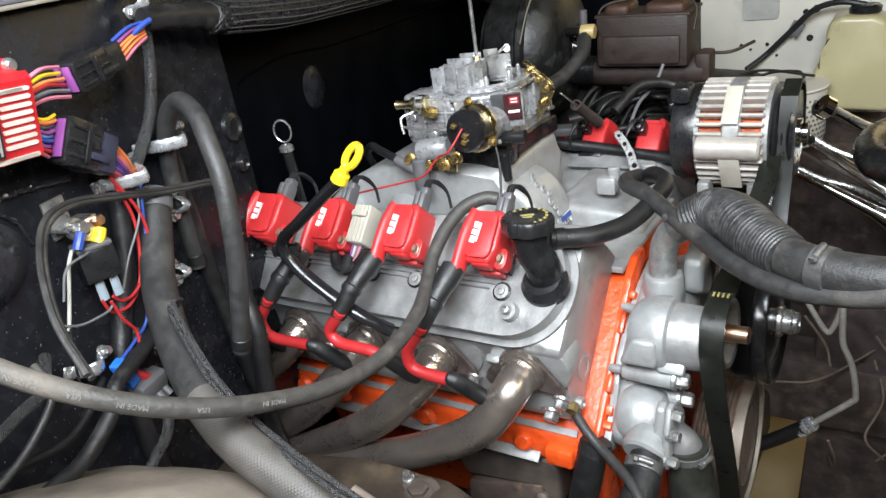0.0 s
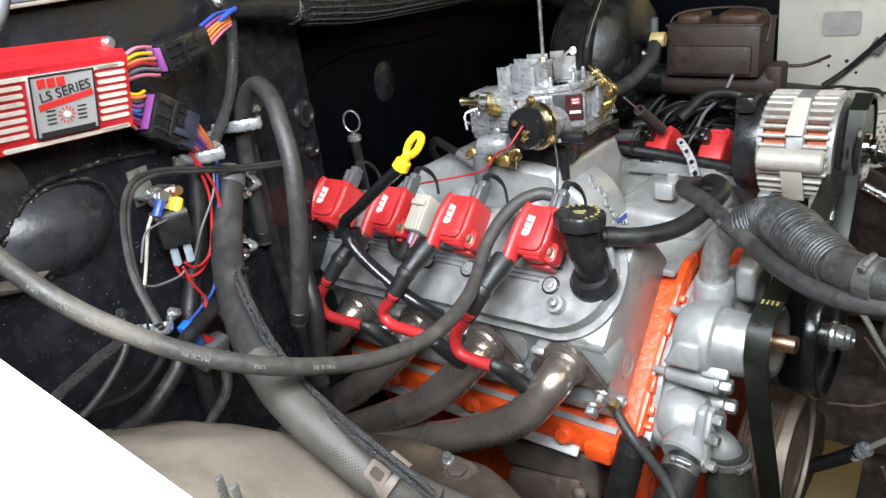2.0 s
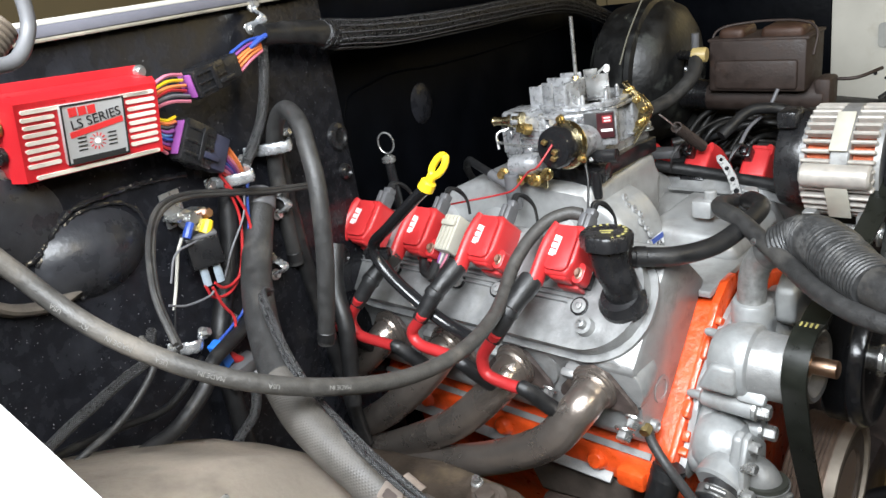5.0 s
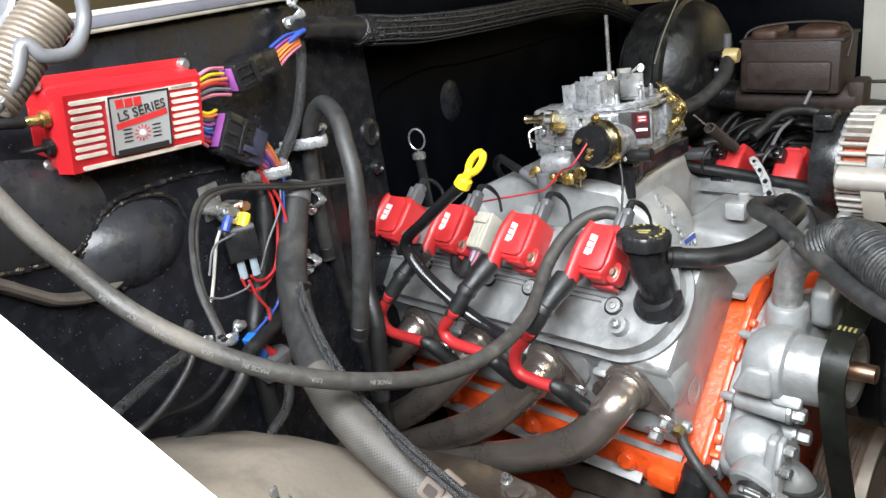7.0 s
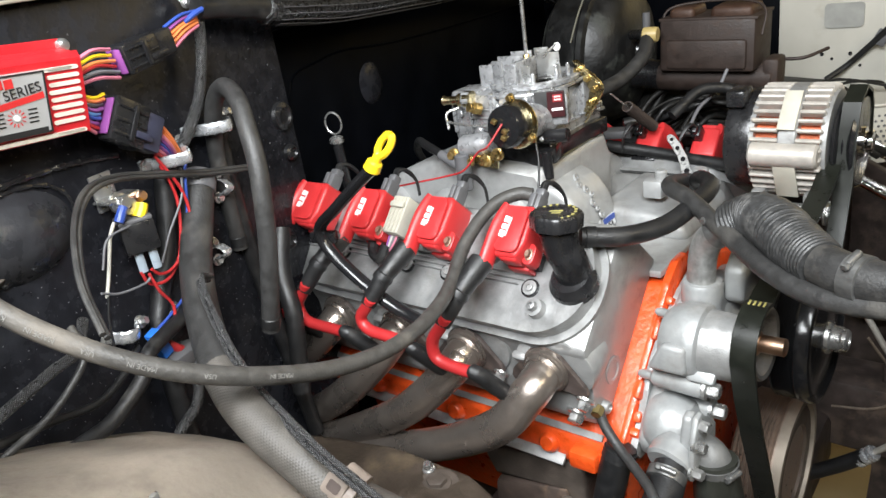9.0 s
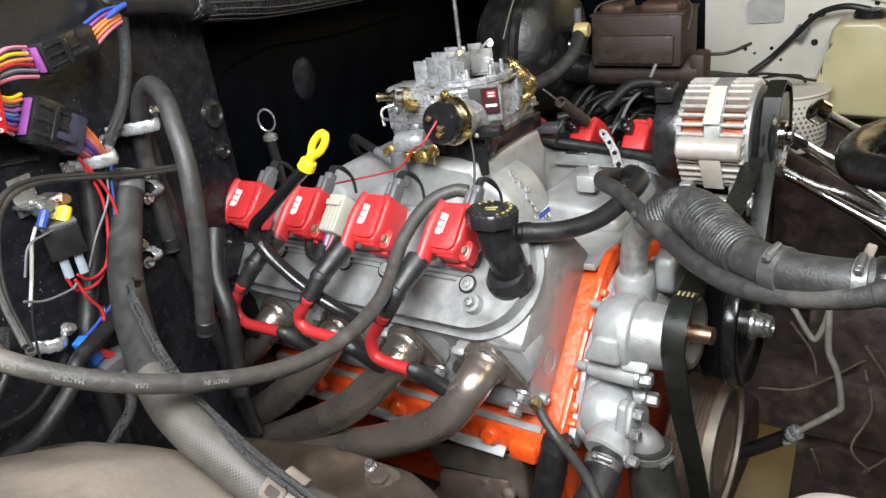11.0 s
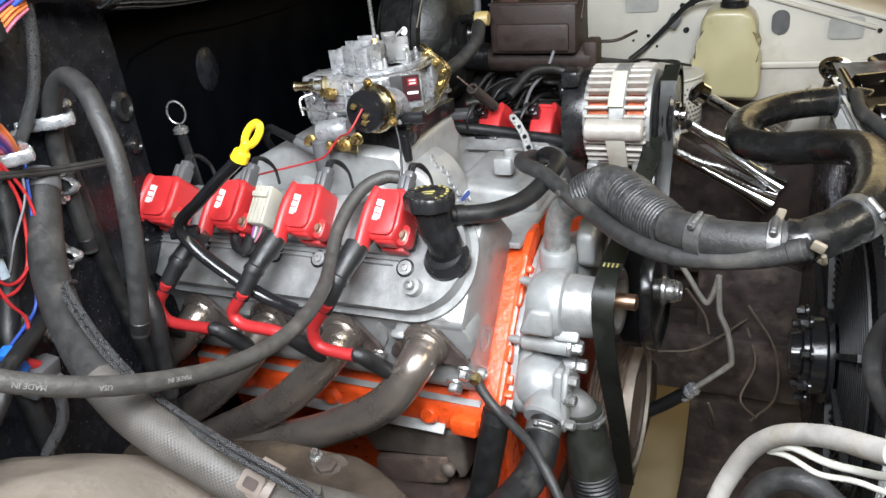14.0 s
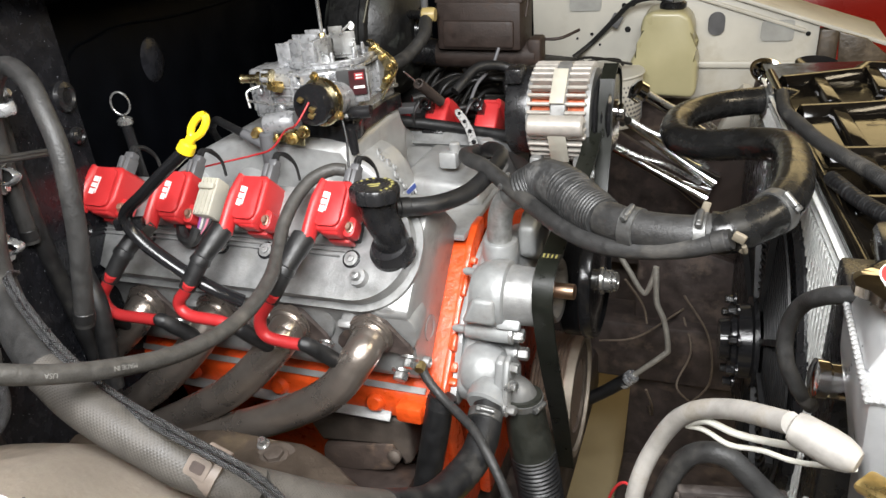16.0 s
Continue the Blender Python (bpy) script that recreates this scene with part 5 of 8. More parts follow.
WIRES = (
    ("red", [(-0.056, 1.047), (-0.05, 1.03), (-0.03, 1.024), (-0.012, 1.032), (0.004, 1.055), (0.016, 1.1), (0.008, 1.14)]),
    ("red", [(-0.045, 1.045), (-0.036, 1.035), (-0.018, 1.034), (0.01, 1.05), (0.024, 1.075), (0.022, 1.11), (0.002, 1.152)]),
    ("red", [(-0.052, 1.043), (-0.046, 1.02), (-0.036, 1.0), (-0.038, 0.985), (-0.043, 0.972)]),
    ("blue", [(0.047, 1.14), (0.036, 1.12), (0.024, 1.08), (0.004, 1.04), (-0.012, 1.0), (-0.035, 0.988), (-0.062, 0.98)]),
    ("grey", [(0.03, 1.13), (0.02, 1.1), (-0.01, 1.07), (-0.03, 1.045)]),
    ("grey", [(-0.04, 1.1), (-0.06, 1.098), (-0.085, 1.095), (-0.1, 1.07)]),
    ("white", [(-0.067, 1.106), (-0.076, 1.095), (-0.083, 1.08), (-0.092, 1.06), (-0.102, 1.04)]),
    ("black", [(-0.102, 1.042), (-0.11, 1.02), (-0.115, 0.99)]),
    ("grey", [(-0.11, 1.05), (-0.09, 1.04), (-0.06, 1.036), (-0.05, 1.04)]),
)
for k, (c, pts) in enumerate(WIRES):
    big = c in ("red", "blue", "white")
    hose("wire", [fw(u, z, 0.026 + 0.003 * (k % 3)) for u, z in pts], 0.0018 if big else 0.0013, WIREC[c], "%s insulated wire on the firewall" % c, "wire", seg=8, n=6)
bm = box(bmesh.new(), fw(-0.066, 0.968, 0.03), (0.014, 0.034, 0.012), frame_of(V(), FU + V((0, 0, 0.3)), V((0, 0, 1))).to_3x3(), 0.002)
solid("blue_connector", bm, mat("blue_plastic", (0.02, 0.14, 0.55), 0.4), "small bright blue crimp connector by the wires", "connector")
hose("wire", [fw(-0.056, 0.962, 0.03), fw(-0.048, 0.952, 0.032), fw(-0.04, 0.945, 0.03)], 0.005, REDWIRE, "short red wire end below the relay", "wire", seg=8)
for k, (pts, r, mt) in enumerate((
        ([fw(-0.33, 0.985, 0.05), fw(-0.264, 1.003, 0.05), fw(-0.225, 1.011, 0.05), fw(-0.189, 1.017, 0.05), fw(-0.161, 1.018, 0.045), fw(-0.13, 1.03, 0.02)], 0.0052, BRAID),
        ([fw(-0.31, 0.962, 0.05), fw(-0.252, 0.974, 0.05), fw(-0.217, 0.979, 0.05), fw(-0.185, 0.992, 0.05), fw(-0.158, 1.014, 0.05), fw(-0.15, 1.035, 0.03)], 0.0036, RUBBERG),
        ([fw(-0.31, 0.925, 0.05), fw(-0.237, 0.938, 0.05), fw(-0.196, 0.938, 0.05), fw(-0.157, 0.938, 0.05), fw(-0.113, 0.956, 0.05), fw(-0.09, 0.975, 0.045), fw(-0.034, 0.981, 0.035), fw(0.0, 0.985, 0.02)], 0.0082, RUBBER),
        ([fw(-0.31, 0.985, 0.03), fw(-0.247, 0.975, 0.03), fw(-0.202, 0.965, 0.03), fw(-0.15, 0.952, 0.03), fw(-0.11, 0.96, 0.025), fw(-0.08, 0.97, 0.015)], 0.0042, RUBBER),
        ([fw(-0.13, 0.85, 0.05), fw(-0.091, 0.877, 0.05), fw(-0.06, 0.892, 0.05), fw(-0.042, 0.916, 0.04), fw(-0.036, 0.95, 0.02)], 0.0058, BRAID),
        ([fw(0.023, 1.12, 0.008), fw(0.0, 1.05, 0.008), fw(-0.03, 1.0, 0.008), fw(-0.05, 0.95, 0.012), fw(-0.06, 0.8, 0.02)], 0.011, RUBBER),
        ([fw(0.12, 1.16, 0.006), fw(0.118, 1.08, 0.006), fw(0.12, 1.0, 0.006), fw(0.13, 0.9, 0.006), fw(0.14, 0.7, 0.02)], 0.0105, RUBBER),
        ([fw(0.17, 1.0, 0.02), fw(0.14, 0.95, 0.03), fw(0.12, 0.9, 0.05), fw(0.1, 0.8, 0.05)], 0.012, RUBBER)
        )):
    hose("cable", pts, r, mt, "black cable running down beside the firewall", "cable", seg=10, n=6)
bm = box(bmesh.new(), fw(-0.045, 0.935, 0.03), (0.04, 0.03, 0.02), frame_of(V(), FU, V((0.3, 0, 1))).to_3x3(), 0.004)
for k in range(3):
    cyl(bm, fw(-0.055 + 0.01 * k, 0.93, 0.04), fw(-0.055 + 0.01 * k, 0.922, 0.046), 0.004, seg=10)
solid("junction_block", bm, GREYP, "grimy grey junction block low on the firewall", "connector")



# ---------- carburettor ----------
carb = thing("carburettor", (0, 0, 1.034), "polished four-barrel carburettor with brass fittings on the intake", "carburettor")
CS = Matrix.Diagonal((0.79, 0.8, 1, 1))


def cpart(name, bm, *rest):
    """A part of the carburettor, drawn in to its true width round the stud."""
    bm.transform(CS)
    return part(name, bm, *rest)


bm = prism(bmesh.new(), [(-0.07, -0.07), (-0.04, -0.085), (0.04, -0.092), (0.066, -0.1), (0.08, -0.098), (0.083, -0.08), (0.074, -0.05), (0.074, 0.03), (0.08, 0.07), (0.05, 0.08), (-0.055, 0.08), (-0.07, 0.065)], Matrix.Translation((0, 0, 1.0265)), 0.0215, 0.002)
spacer = part("spacer", bm, BLACKG, carb, "black carburettor spacer")
part("spacer_leg", cyl(bmesh.new(), (0.077, -0.094, 1.01), (0.077, -0.094, 1.045), 0.007, seg=14), BLACKG, spacer)
bm = prism(bmesh.new(), [(-0.075, -0.07), (-0.04, -0.08), (0.05, -0.08), (0.09, -0.092), (0.094, -0.08), (0.08, -0.05), (0.08, 0.05), (0.09, 0.085), (0.05, 0.08), (-0.07, 0.078)], Matrix.Translation((0, 0, 1.048)), 0.012, 0.002)
cpart("throttle_plate", bm, CARB, carb)
core = cpart("main_body", box(bmesh.new(), (-0.004, 0.0, 1.08), (0.155, 0.176, 0.05), bevel=0.006), CARB, carb)
for x, y, sx, sy, z0, z1 in ((-0.075, -0.065, 0.055, 0.06, 1.05, 1.118), (-0.075, 0.05, 0.05, 0.07, 1.05, 1.112), (0.055, -0.07, 0.05, 0.035, 1.06, 1.108), (0.06, 0.06, 0.055, 0.05, 1.06, 1.11), (-0.03, -0.085, 0.05, 0.03, 1.065, 1.112), (0.012, -0.082, 0.026, 0.03, 1.06, 1.118)):
    cpart("body_lobe", box(bmesh.new(), (x, y, (z0 + z1) / 2), (sx, sy, z1 - z0), bevel=0.005), CARB, core)
rc = random.Random(11)
for k in range(26):
    x, y = rc.uniform(-0.09, 0.08), rc.choice((-0.098, -0.1, -0.092)) + rc.uniform(0, 0.012)
    z = rc.uniform(1.062, 1.11)
    if rc.random() < 0.5:
        bm = cyl(bmesh.new(), (x, y + 0.01, z), (x, y - 0.006, z), rc.uniform(0.004, 0.008), seg=12, ch=0.0012)
    else:
        bm = box(bmesh.new(), (x, y, z), (rc.uniform(0.012, 0.03), 0.012, rc.uniform(0.004, 0.012)), bevel=0.0015)
    cpart("cast_boss", bm, CARB, carb)
# lid with its screws, and the round air horn
lid = cpart("lid", prism(bmesh.new(), [(-0.098, -0.09), (-0.06, -0.098), (0.03, -0.098), (0.055, -0.088), (0.085, -0.06), (0.088, 0.06), (0.06, 0.088), (-0.06, 0.09), (-0.098, 0.075)], Matrix.Translation((0, 0, 1.1085)), 0.005, 0.001, 1), CARB, carb)
cpart("lid_gasket", prism(bmesh.new(), [(-0.096, -0.088), (-0.06, -0.096), (0.03, -0.096), (0.053, -0.086), (0.083, -0.06), (0.086, 0.06), (0.06, 0.086), (-0.06, 0.088), (-0.096, 0.073)], Matrix.Translation((0, 0, 1.1065)), 0.002), BLACK, carb)
for x, y in ((-0.09, -0.084), (-0.055, -0.09), (-0.018, -0.091), (0.022, -0.09), (0.05, -0.08), (0.08, -0.055), (0.082, 0.0), (0.08, 0.05), (-0.09, 0.0)):
    cpart("lid_screw", lathe(bmesh.new(), (x, y, 1.1135), (0, 0, 1), [(0, 0.0042), (0.002, 0.004), (0.0028, 0.003), (0.002, 0.001)], 12), STEEL, lid)
for z in (1.0715, 1.083, 1.0945):
    cpart("cast_ledge", box(bmesh.new(), (-0.012, -0.0995, z), (0.1, 0.005, 0.0025), bevel=0.0006), CARB, core)
for x in (-0.095, -0.06, -0.015, 0.02, 0.045):
    cpart("cast_rib", box(bmesh.new(), (x, -0.1, 1.085), (0.003, 0.008, 0.046), bevel=0.0008), CARB, core)
# Flat black disc paints the shade of the open throat; nothing is hollow here.
cpart("bore", lathe(bmesh.new(), (0.03, -0.005, 1.1225), (0, 0, 1), [(0, 0.03), (0.0004, 0.029), (0.0005, 0.001)], 26), BLACKG, carb, "dark carburettor throat")
bm = bmesh.new()
lathe(bm, (0.012, 0, 1.112), (0, 0, 1), [(-0.008, 0.066), (0, 0.068), (0.003, 0.078), (0.008, 0.079), (0.0095, 0.077), (0.01, 0.068), (0.006, 0.066), (0.004, 0.05)], 48)
cpart("air_horn", bm, CARB, carb)
bm = bmesh.new()
xz(bm, [(-0.066, 1.112), (-0.064, 1.128), (-0.045, 1.13), (-0.022, 1.135), (-0.004, 1.135), (-0.004, 1.112)], -0.05, -0.006, 0.003)
xz(bm, [(-0.06, 1.112), (-0.058, 1.124), (-0.03, 1.132), (-0.004, 1.134), (-0.004, 1.112)], 0.006, 0.05, 0.003)
cpart("choke_housing", bm, CARB, carb)
for x, y, w, h, yaw in ((-0.05, -0.05, 0.03, 0.034, 0.1), (-0.022, -0.058, 0.024, 0.04, -0.2), (-0.058, -0.02, 0.02, 0.032, 1.4), (0.0, -0.054, 0.022, 0.034, 0.15), (-0.035, 0.0, 0.05, 0.038, 0.05), (-0.03, 0.03, 0.04, 0.04, 0.2)):
    cpart("air_horn_vane", box(bmesh.new(), (x, y, 1.112 + h / 2), (w, 0.0035, h), Matrix.Rotation(yaw, 3, "Z"), 0.0008), CARB, carb)
for x, y in ((-0.04, -0.03), (-0.012, -0.03), (-0.04, 0.02)):
    cpart("booster_cap", lathe(bmesh.new(), (x, y, 1.13), (0, 0, 1), [(0, 0.01), (0.006, 0.01), (0.0075, 0.0085), (0.008, 0.003)], 16), STEEL, carb)
cpart("venturi_wall", box(bmesh.new(), (0.006, -0.02, 1.13), (0.012, 0.062, 0.036), bevel=0.002), CARB, carb)
for x, y, h, w, yaw in ((0.01, 0.034, 0.044, 0.026, 0.3), (0.048, -0.008, 0.043, 0.04, 0.3), (0.016, -0.036, 0.03, 0.024, 0.2)):
    cpart("choke_blade", box(bmesh.new(), (x, y, 1.112 + h / 2), (w, 0.0022, h), Matrix.Rotation(yaw, 3, "Z") @ Matrix.Rotation(0.15, 3, "X"), 0.0006), STEEL, carb)
for x, y in ((-0.07, -0.03), (0.045, -0.055), (0.062, 0.03), (-0.055, 0.052), (0.07, -0.02)):
    cpart("vent_post", lathe(bmesh.new(), (x, y, 1.118), (0, 0, 1), [(0, 0.0045), (0.012, 0.004), (0.016, 0.0025)], 10), CARB, carb)
cpart("air_cleaner_stud", cyl(bmesh.new(), (0, 0, 1.11), (0.001, 0.0, 1.232), 0.0033, seg=12), STEEL, carb)
cpart("stud_nut", bolt(bmesh.new(), (0, 0, 1.142), (0, 0, 1), 0.0058, 0.008), BRASS, carb)
bm = tube(bmesh.new(), [(0.012, 0.02, 1.142), (0.03, 0.018, 1.15), (0.045, 0.03, 1.16)], 0.0022, 8, 5)
cpart("choke_link", bm, STEEL, carb)
cpart("link_clip", lathe(bmesh.new(), (0.045, 0.03, 1.155), (0.2, -0.8, 0.4), [(0, 0.006), (0.004, 0.006)], 12), WHITEINK, carb)
# electric choke
ch_n = V((-0.12, -1.0, 0.1)).normalized()
cc = V((0.058, -0.128, 1.09))
choke = part("electric_choke", lathe(bmesh.new(), cc, ch_n, [(0, 0.024), (0.01, 0.0265), (0.02, 0.0265), (0.024, 0.025), (0.0255, 0.018), (0.026, 0.001)], 36), BLACKG, carb, "black electric choke cap")
part("choke_ring", lathe(bmesh.new(), cc - ch_n * 0.008, ch_n, [(0, 0.027), (0.002, 0.0305), (0.008, 0.031), (0.011, 0.0295), (0.0115, 0.026)], 36), ZINCY, choke, "yellow zinc retaining ring")
for k in range(3):
    a = 0.6 + 2.1 * k
    e1 = ch_n.cross(V((0, 0, 1))).normalized()
    e2 = ch_n.cross(e1)
    part("ring_screw", bolt(bmesh.new(), cc + ch_n * 0.003 + (e1 * math.cos(a) + e2 * math.sin(a)) * 0.033, ch_n, 0.0042, 0.006), BRASS, choke)
for dx, dz in ((0.006, -0.004), (-0.008, 0.008), (0.004, -0.012)):
    part("spade", box(bmesh.new(), cc + ch_n * 0.029 + V((dx, 0, dz)), (0.007, 0.006, 0.006), Matrix.Rotation(0.5, 3, "Y"), 0.001), BRASS, choke)
# accelerator pump cylinder and its linkage
part("idle_solenoid", lathe(bmesh.new(), (-0.034, -0.125, 1.056), (1, 0.05, 0.16), [(0, 0.008), (0.004, 0.0145), (0.04, 0.0145), (0.044, 0.012), (0.05, 0.012)], 22), CARB, carb, "bright silver cylinder")
part("solenoid_bracket", box(bmesh.new(), (-0.008, -0.122, 1.045), (0.06, 0.004, 0.026), Matrix.Rotation(0.15, 3, "Y"), 0.001), ZINCY, carb, "yellow zinc bracket")
for x, z in ((-0.046, 1.046), (-0.022, 1.039), (0.006, 1.04), (0.026, 1.05)):
    part("brass_fitting", bolt(bmesh.new(), (x, -0.128, z), (0.1, -1, 0.1), 0.006, 0.01), BRASS, carb)
# fuel inlets
bm = lathe(bmesh.new(), (-0.036, -0.085, 1.11), (-1, -0.12, -0.02), [(0, 0.0115), (0.012, 0.0115), (0.013, 0.009), (0.022, 0.009), (0.024, 0.006), (0.042, 0.0055), (0.046, 0.0068), (0.05, 0.0045)], 16)
part("fuel_inlet", bm, ZINCY, carb, "brass fuel inlet nipple")
part("inlet_nut", bolt(bmesh.new(), (-0.034, -0.085, 1.11), (-1, -0.12, -0.02), 0.0125, 0.014, False), CARB, carb)
bm = lathe(bmesh.new(), (-0.024, -0.088, 1.098), (-0.4, -0.8, 0.3), [(0, 0.0085), (0.01, 0.0085), (0.011, 0.0065), (0.018, 0.0065)], 6)
part("fuel_fitting", bm, BRASS, carb)
# throttle linkage at the far front
for pts in ([(0.056, 0.03, 1.135), (0.064, 0.03, 1.128), (0.078, 0.03, 1.115), (0.086, 0.032, 1.1), (0.084, 0.03, 1.08), (0.07, 0.028, 1.06)], [(0.068, 0.03, 1.126), (0.092, 0.032, 1.105), (0.092, 0.034, 1.088), (0.072, 0.02, 1.052)]):
    part("throttle_lever", tube(bmesh.new(), pts, 0.0042, 8, 6, flat=0.4), ZINCY, carb, "yellow zinc throttle lever")
for x, z in ((0.078, 1.112), (0.088, 1.098), (0.08, 1.08), (0.064, 1.124)):
    part("linkage_pin", cyl(bmesh.new(), (x, 0.04, z), (x, 0.018, z), 0.0042, seg=12, ch=0.001), BRASS, carb)
part("lever_plate", prism(bmesh.new(), [(0.056, 1.132), (0.062, 1.137), (0.076, 1.122), (0.09, 1.106), (0.094, 1.094), (0.088, 1.082), (0.074, 1.062), (0.066, 1.066), (0.077, 1.085), (0.079, 1.096), (0.07, 1.114)], Matrix(((1, 0, 0, 0), (0, 0, -1, 0.03), (0, 1, 0, 0), (0, 0, 0, 1))), 0.003, 0.0008, 1), ZINCY, carb, "yellow zinc linkage plate")
part("bowl_vent", tube(bmesh.new(), [(0.07, -0.085, 1.063), (0.085, -0.092, 1.066), (0.108, -0.09, 1.068)], 0.0085, 12, 5), BLACK, carb, "black rubber vent cap")
for x, y, z in ((0.05, -0.08, 1.066), (0.066, -0.078, 1.074), (0.04, -0.085, 1.058), (0.074, -0.06, 1.082), (0.03, -0.09, 1.07), (0.062, -0.084, 1.058)):
    part("mixture_screw", cyl(bmesh.new(), (x, y, z), (x + 0.014, y - 0.016, z + 0.006), 0.0036, seg=10, ch=0.001), STEEL, carb)
for pts in ([(0.03, -0.11, 1.056), (0.055, -0.105, 1.06), (0.07, -0.09, 1.072), (0.085, -0.06, 1.084)], [(-0.06, -0.115, 1.086), (-0.02, -0.118, 1.083), (0.02, -0.115, 1.084)], [(-0.06, -0.115, 1.076), (-0.064, -0.11, 1.096), (-0.05, -0.1, 1.102)]):
    part("linkage_rod", tube(bmesh.new(), pts, 0.0019, 8, 6), STEEL, carb)
part("choke_body", lathe(bmesh.new(), cc + V((0.008, 0.06, -0.006)), V((-0.12, -1.0, 0.1)), [(0, 0.02), (0.03, 0.022), (0.05, 0.026), (0.054, 0.024)], 24), CARB, carb)
for x, y in ((0.07, -0.078), (0.07, 0.062), (-0.056, -0.056)):
    part("mounting_nut", bolt(bmesh.new(), (x, y, 1.06), (0, 0, 1), 0.007, 0.01), STEEL, carb)
lab_m = frame_of(V((0.0865, -0.083, 1.104)), V((0.9, 0.43, 0)), V((0, 0, 1)))
part("float_bowl", box(bmesh.new(), lab_m @ V((-0.004, -0.008, -0.022)), (0.044, 0.04, 0.04), lab_m.to_3x3(), 0.004), CARB, carb)
lab = part("maker_plate", box(bmesh.new(), lab_m @ V((-0.004, 0, 0)), (0.038, 0.034, 0.002), lab_m.to_3x3(), 0.0006), BLACKINK, carb, "black and red name plate")
part("red_field", box(bmesh.new(), lab_m @ V((0.0035, 0, 0.0012)), (0.021, 0.032, 0.001), lab_m.to_3x3()), mat("dark_red_print", (0.035, 0.008, 0.01), 0.3), lab)
part("plate_print", box(bmesh.new(), lab_m @ V((0.006, 0.008, 0.002)), (0.012, 0.009, 0.001), lab_m.to_3x3()), mat("deep_red_print", (0.3, 0.03, 0.035), 0.45), lab)
for dy in (0.010, 0.0062):
    part("plate_print", box(bmesh.new(), lab_m @ V((0.006, dy, 0.0027)), (0.008, 0.0014, 0.0006), lab_m.to_3x3()), WHITEINK, lab)
part("plate_print", box(bmesh.new(), lab_m @ V((0.005, -0.006, 0.002)), (0.014, 0.0032, 0.001), lab_m.to_3x3()), WHITEINK, lab)
# wires at the carburettor
hose("choke_wire", [cc + ch_n * 0.032 + V((0.006, 0, 0.006)), cc + V((-0.01, -0.05, -0.014)), (0.022, -0.165, 1.063), (0.0, -0.17, 1.04), (-0.03, -0.17, 1.03), (-0.08, -0.18, 1.02), (-0.13, -0.2, 1.012)], 0.0013, WIREC["red"], "thin red wire from the electric choke", "wire", seg=8)
hose("ground_wire", [(0.085, -0.13, 1.075), (0.094, -0.14, 1.05), (0.1, -0.155, 1.02), (0.107, -0.17, 1.0), (0.125, -0.2, 0.985), (0.15, -0.22, 0.975)], 0.0016, RUBBER, "thin black wire down the intake", "wire", seg=8)
rs = thing("return_spring", (0.11, 0.04, 1.06), "rusty throttle return spring behind the carburettor", "spring")
A, B = V((0.1, 0.045, 1.086)), V((0.1, 0.18, 1.002))
part("wire_end", cyl(bmesh.new(), A, A.lerp(B, 0.35), 0.0012, seg=6), STEEL, rs)
ax = (B - A).normalized()
e1 = ax.cross(V((0, 0, 1))).normalized()
e2 = ax.cross(e1)
coilpts = [A.lerp(B, 0.35 + 0.65 * k / 200) + e1 * (0.0075 * math.cos(k * 0.72)) + e2 * (0.0075 * math.sin(k * 0.72)) for k in range(201)]
part("coil_spring", tube(bmesh.new(), coilpts, 0.0013, 5, 1, smooth=False), RUST, rs)
hose("choke_cable", [(0.05, 0.035, 1.158), (0.055, 0.06, 1.2), (0.07, 0.1, 1.26), (0.09, 0.13, 1.31)], 0.0013, mat("cloth_sheath", (0.07, 0.065, 0.045), 0.6), "thin pale cable rising behind the carburettor", "cable", seg=8)

# ---------- hoses near the engine ----------
FADED = mat("faded_print", (0.16, 0.155, 0.145), 0.6, 0, 0.2, 200, 0)
H1 = [(-0.07, -0.79, 1.285), (-0.045, -0.772, 1.235), (-0.022, -0.757, 1.19), (-0.012, -0.742, 1.16), (0.004, -0.729, 1.133), (0.026, -0.716, 1.111), (0.046, -0.697, 1.088), (0.068, -0.672, 1.064), (0.088, -0.638, 1.039), (0.103, -0.592, 1.013), (0.112, -0.53, 0.985), (0.115, -0.47, 0.969), (0.112, -0.415, 0.964), (0.102, -0.362, 0.967), (0.09, -0.325, 0.975), (0.08, -0.29, 0.993), (0.081, -0.256, 1.013), (0.09, -0.228, 1.027), (0.107, -0.209, 1.032), (0.122, -0.203, 1.03)]
h1 = thing("heater_hose", H1[0], "dusty grey rubber hose hanging across the near head", "hose")
part("hose_body", tube(bmesh.new(), H1, 0.0079, 18, 8), DUSTHOSE, h1)
L1 = curve(H1, 8)
for i, word in ((32, "USA"), (38, "KY"), (44, "MADE IN"), (51, "USA"), (58, "MADE IN"), (66, "USA"), (74, "MADE IN")):
    p, d = L1[i], (L1[i + 1] - L1[i - 1]).normalized()
    view = V((0.45, -0.75, 0.5)).normalized()
    z = (view - d * view.dot(d)).normalized()
    text(word, 0.0054, frame_of(p + z * 0.0079, -d, z.cross(-d)), FADED, h1, "hose_print", 0.0002)
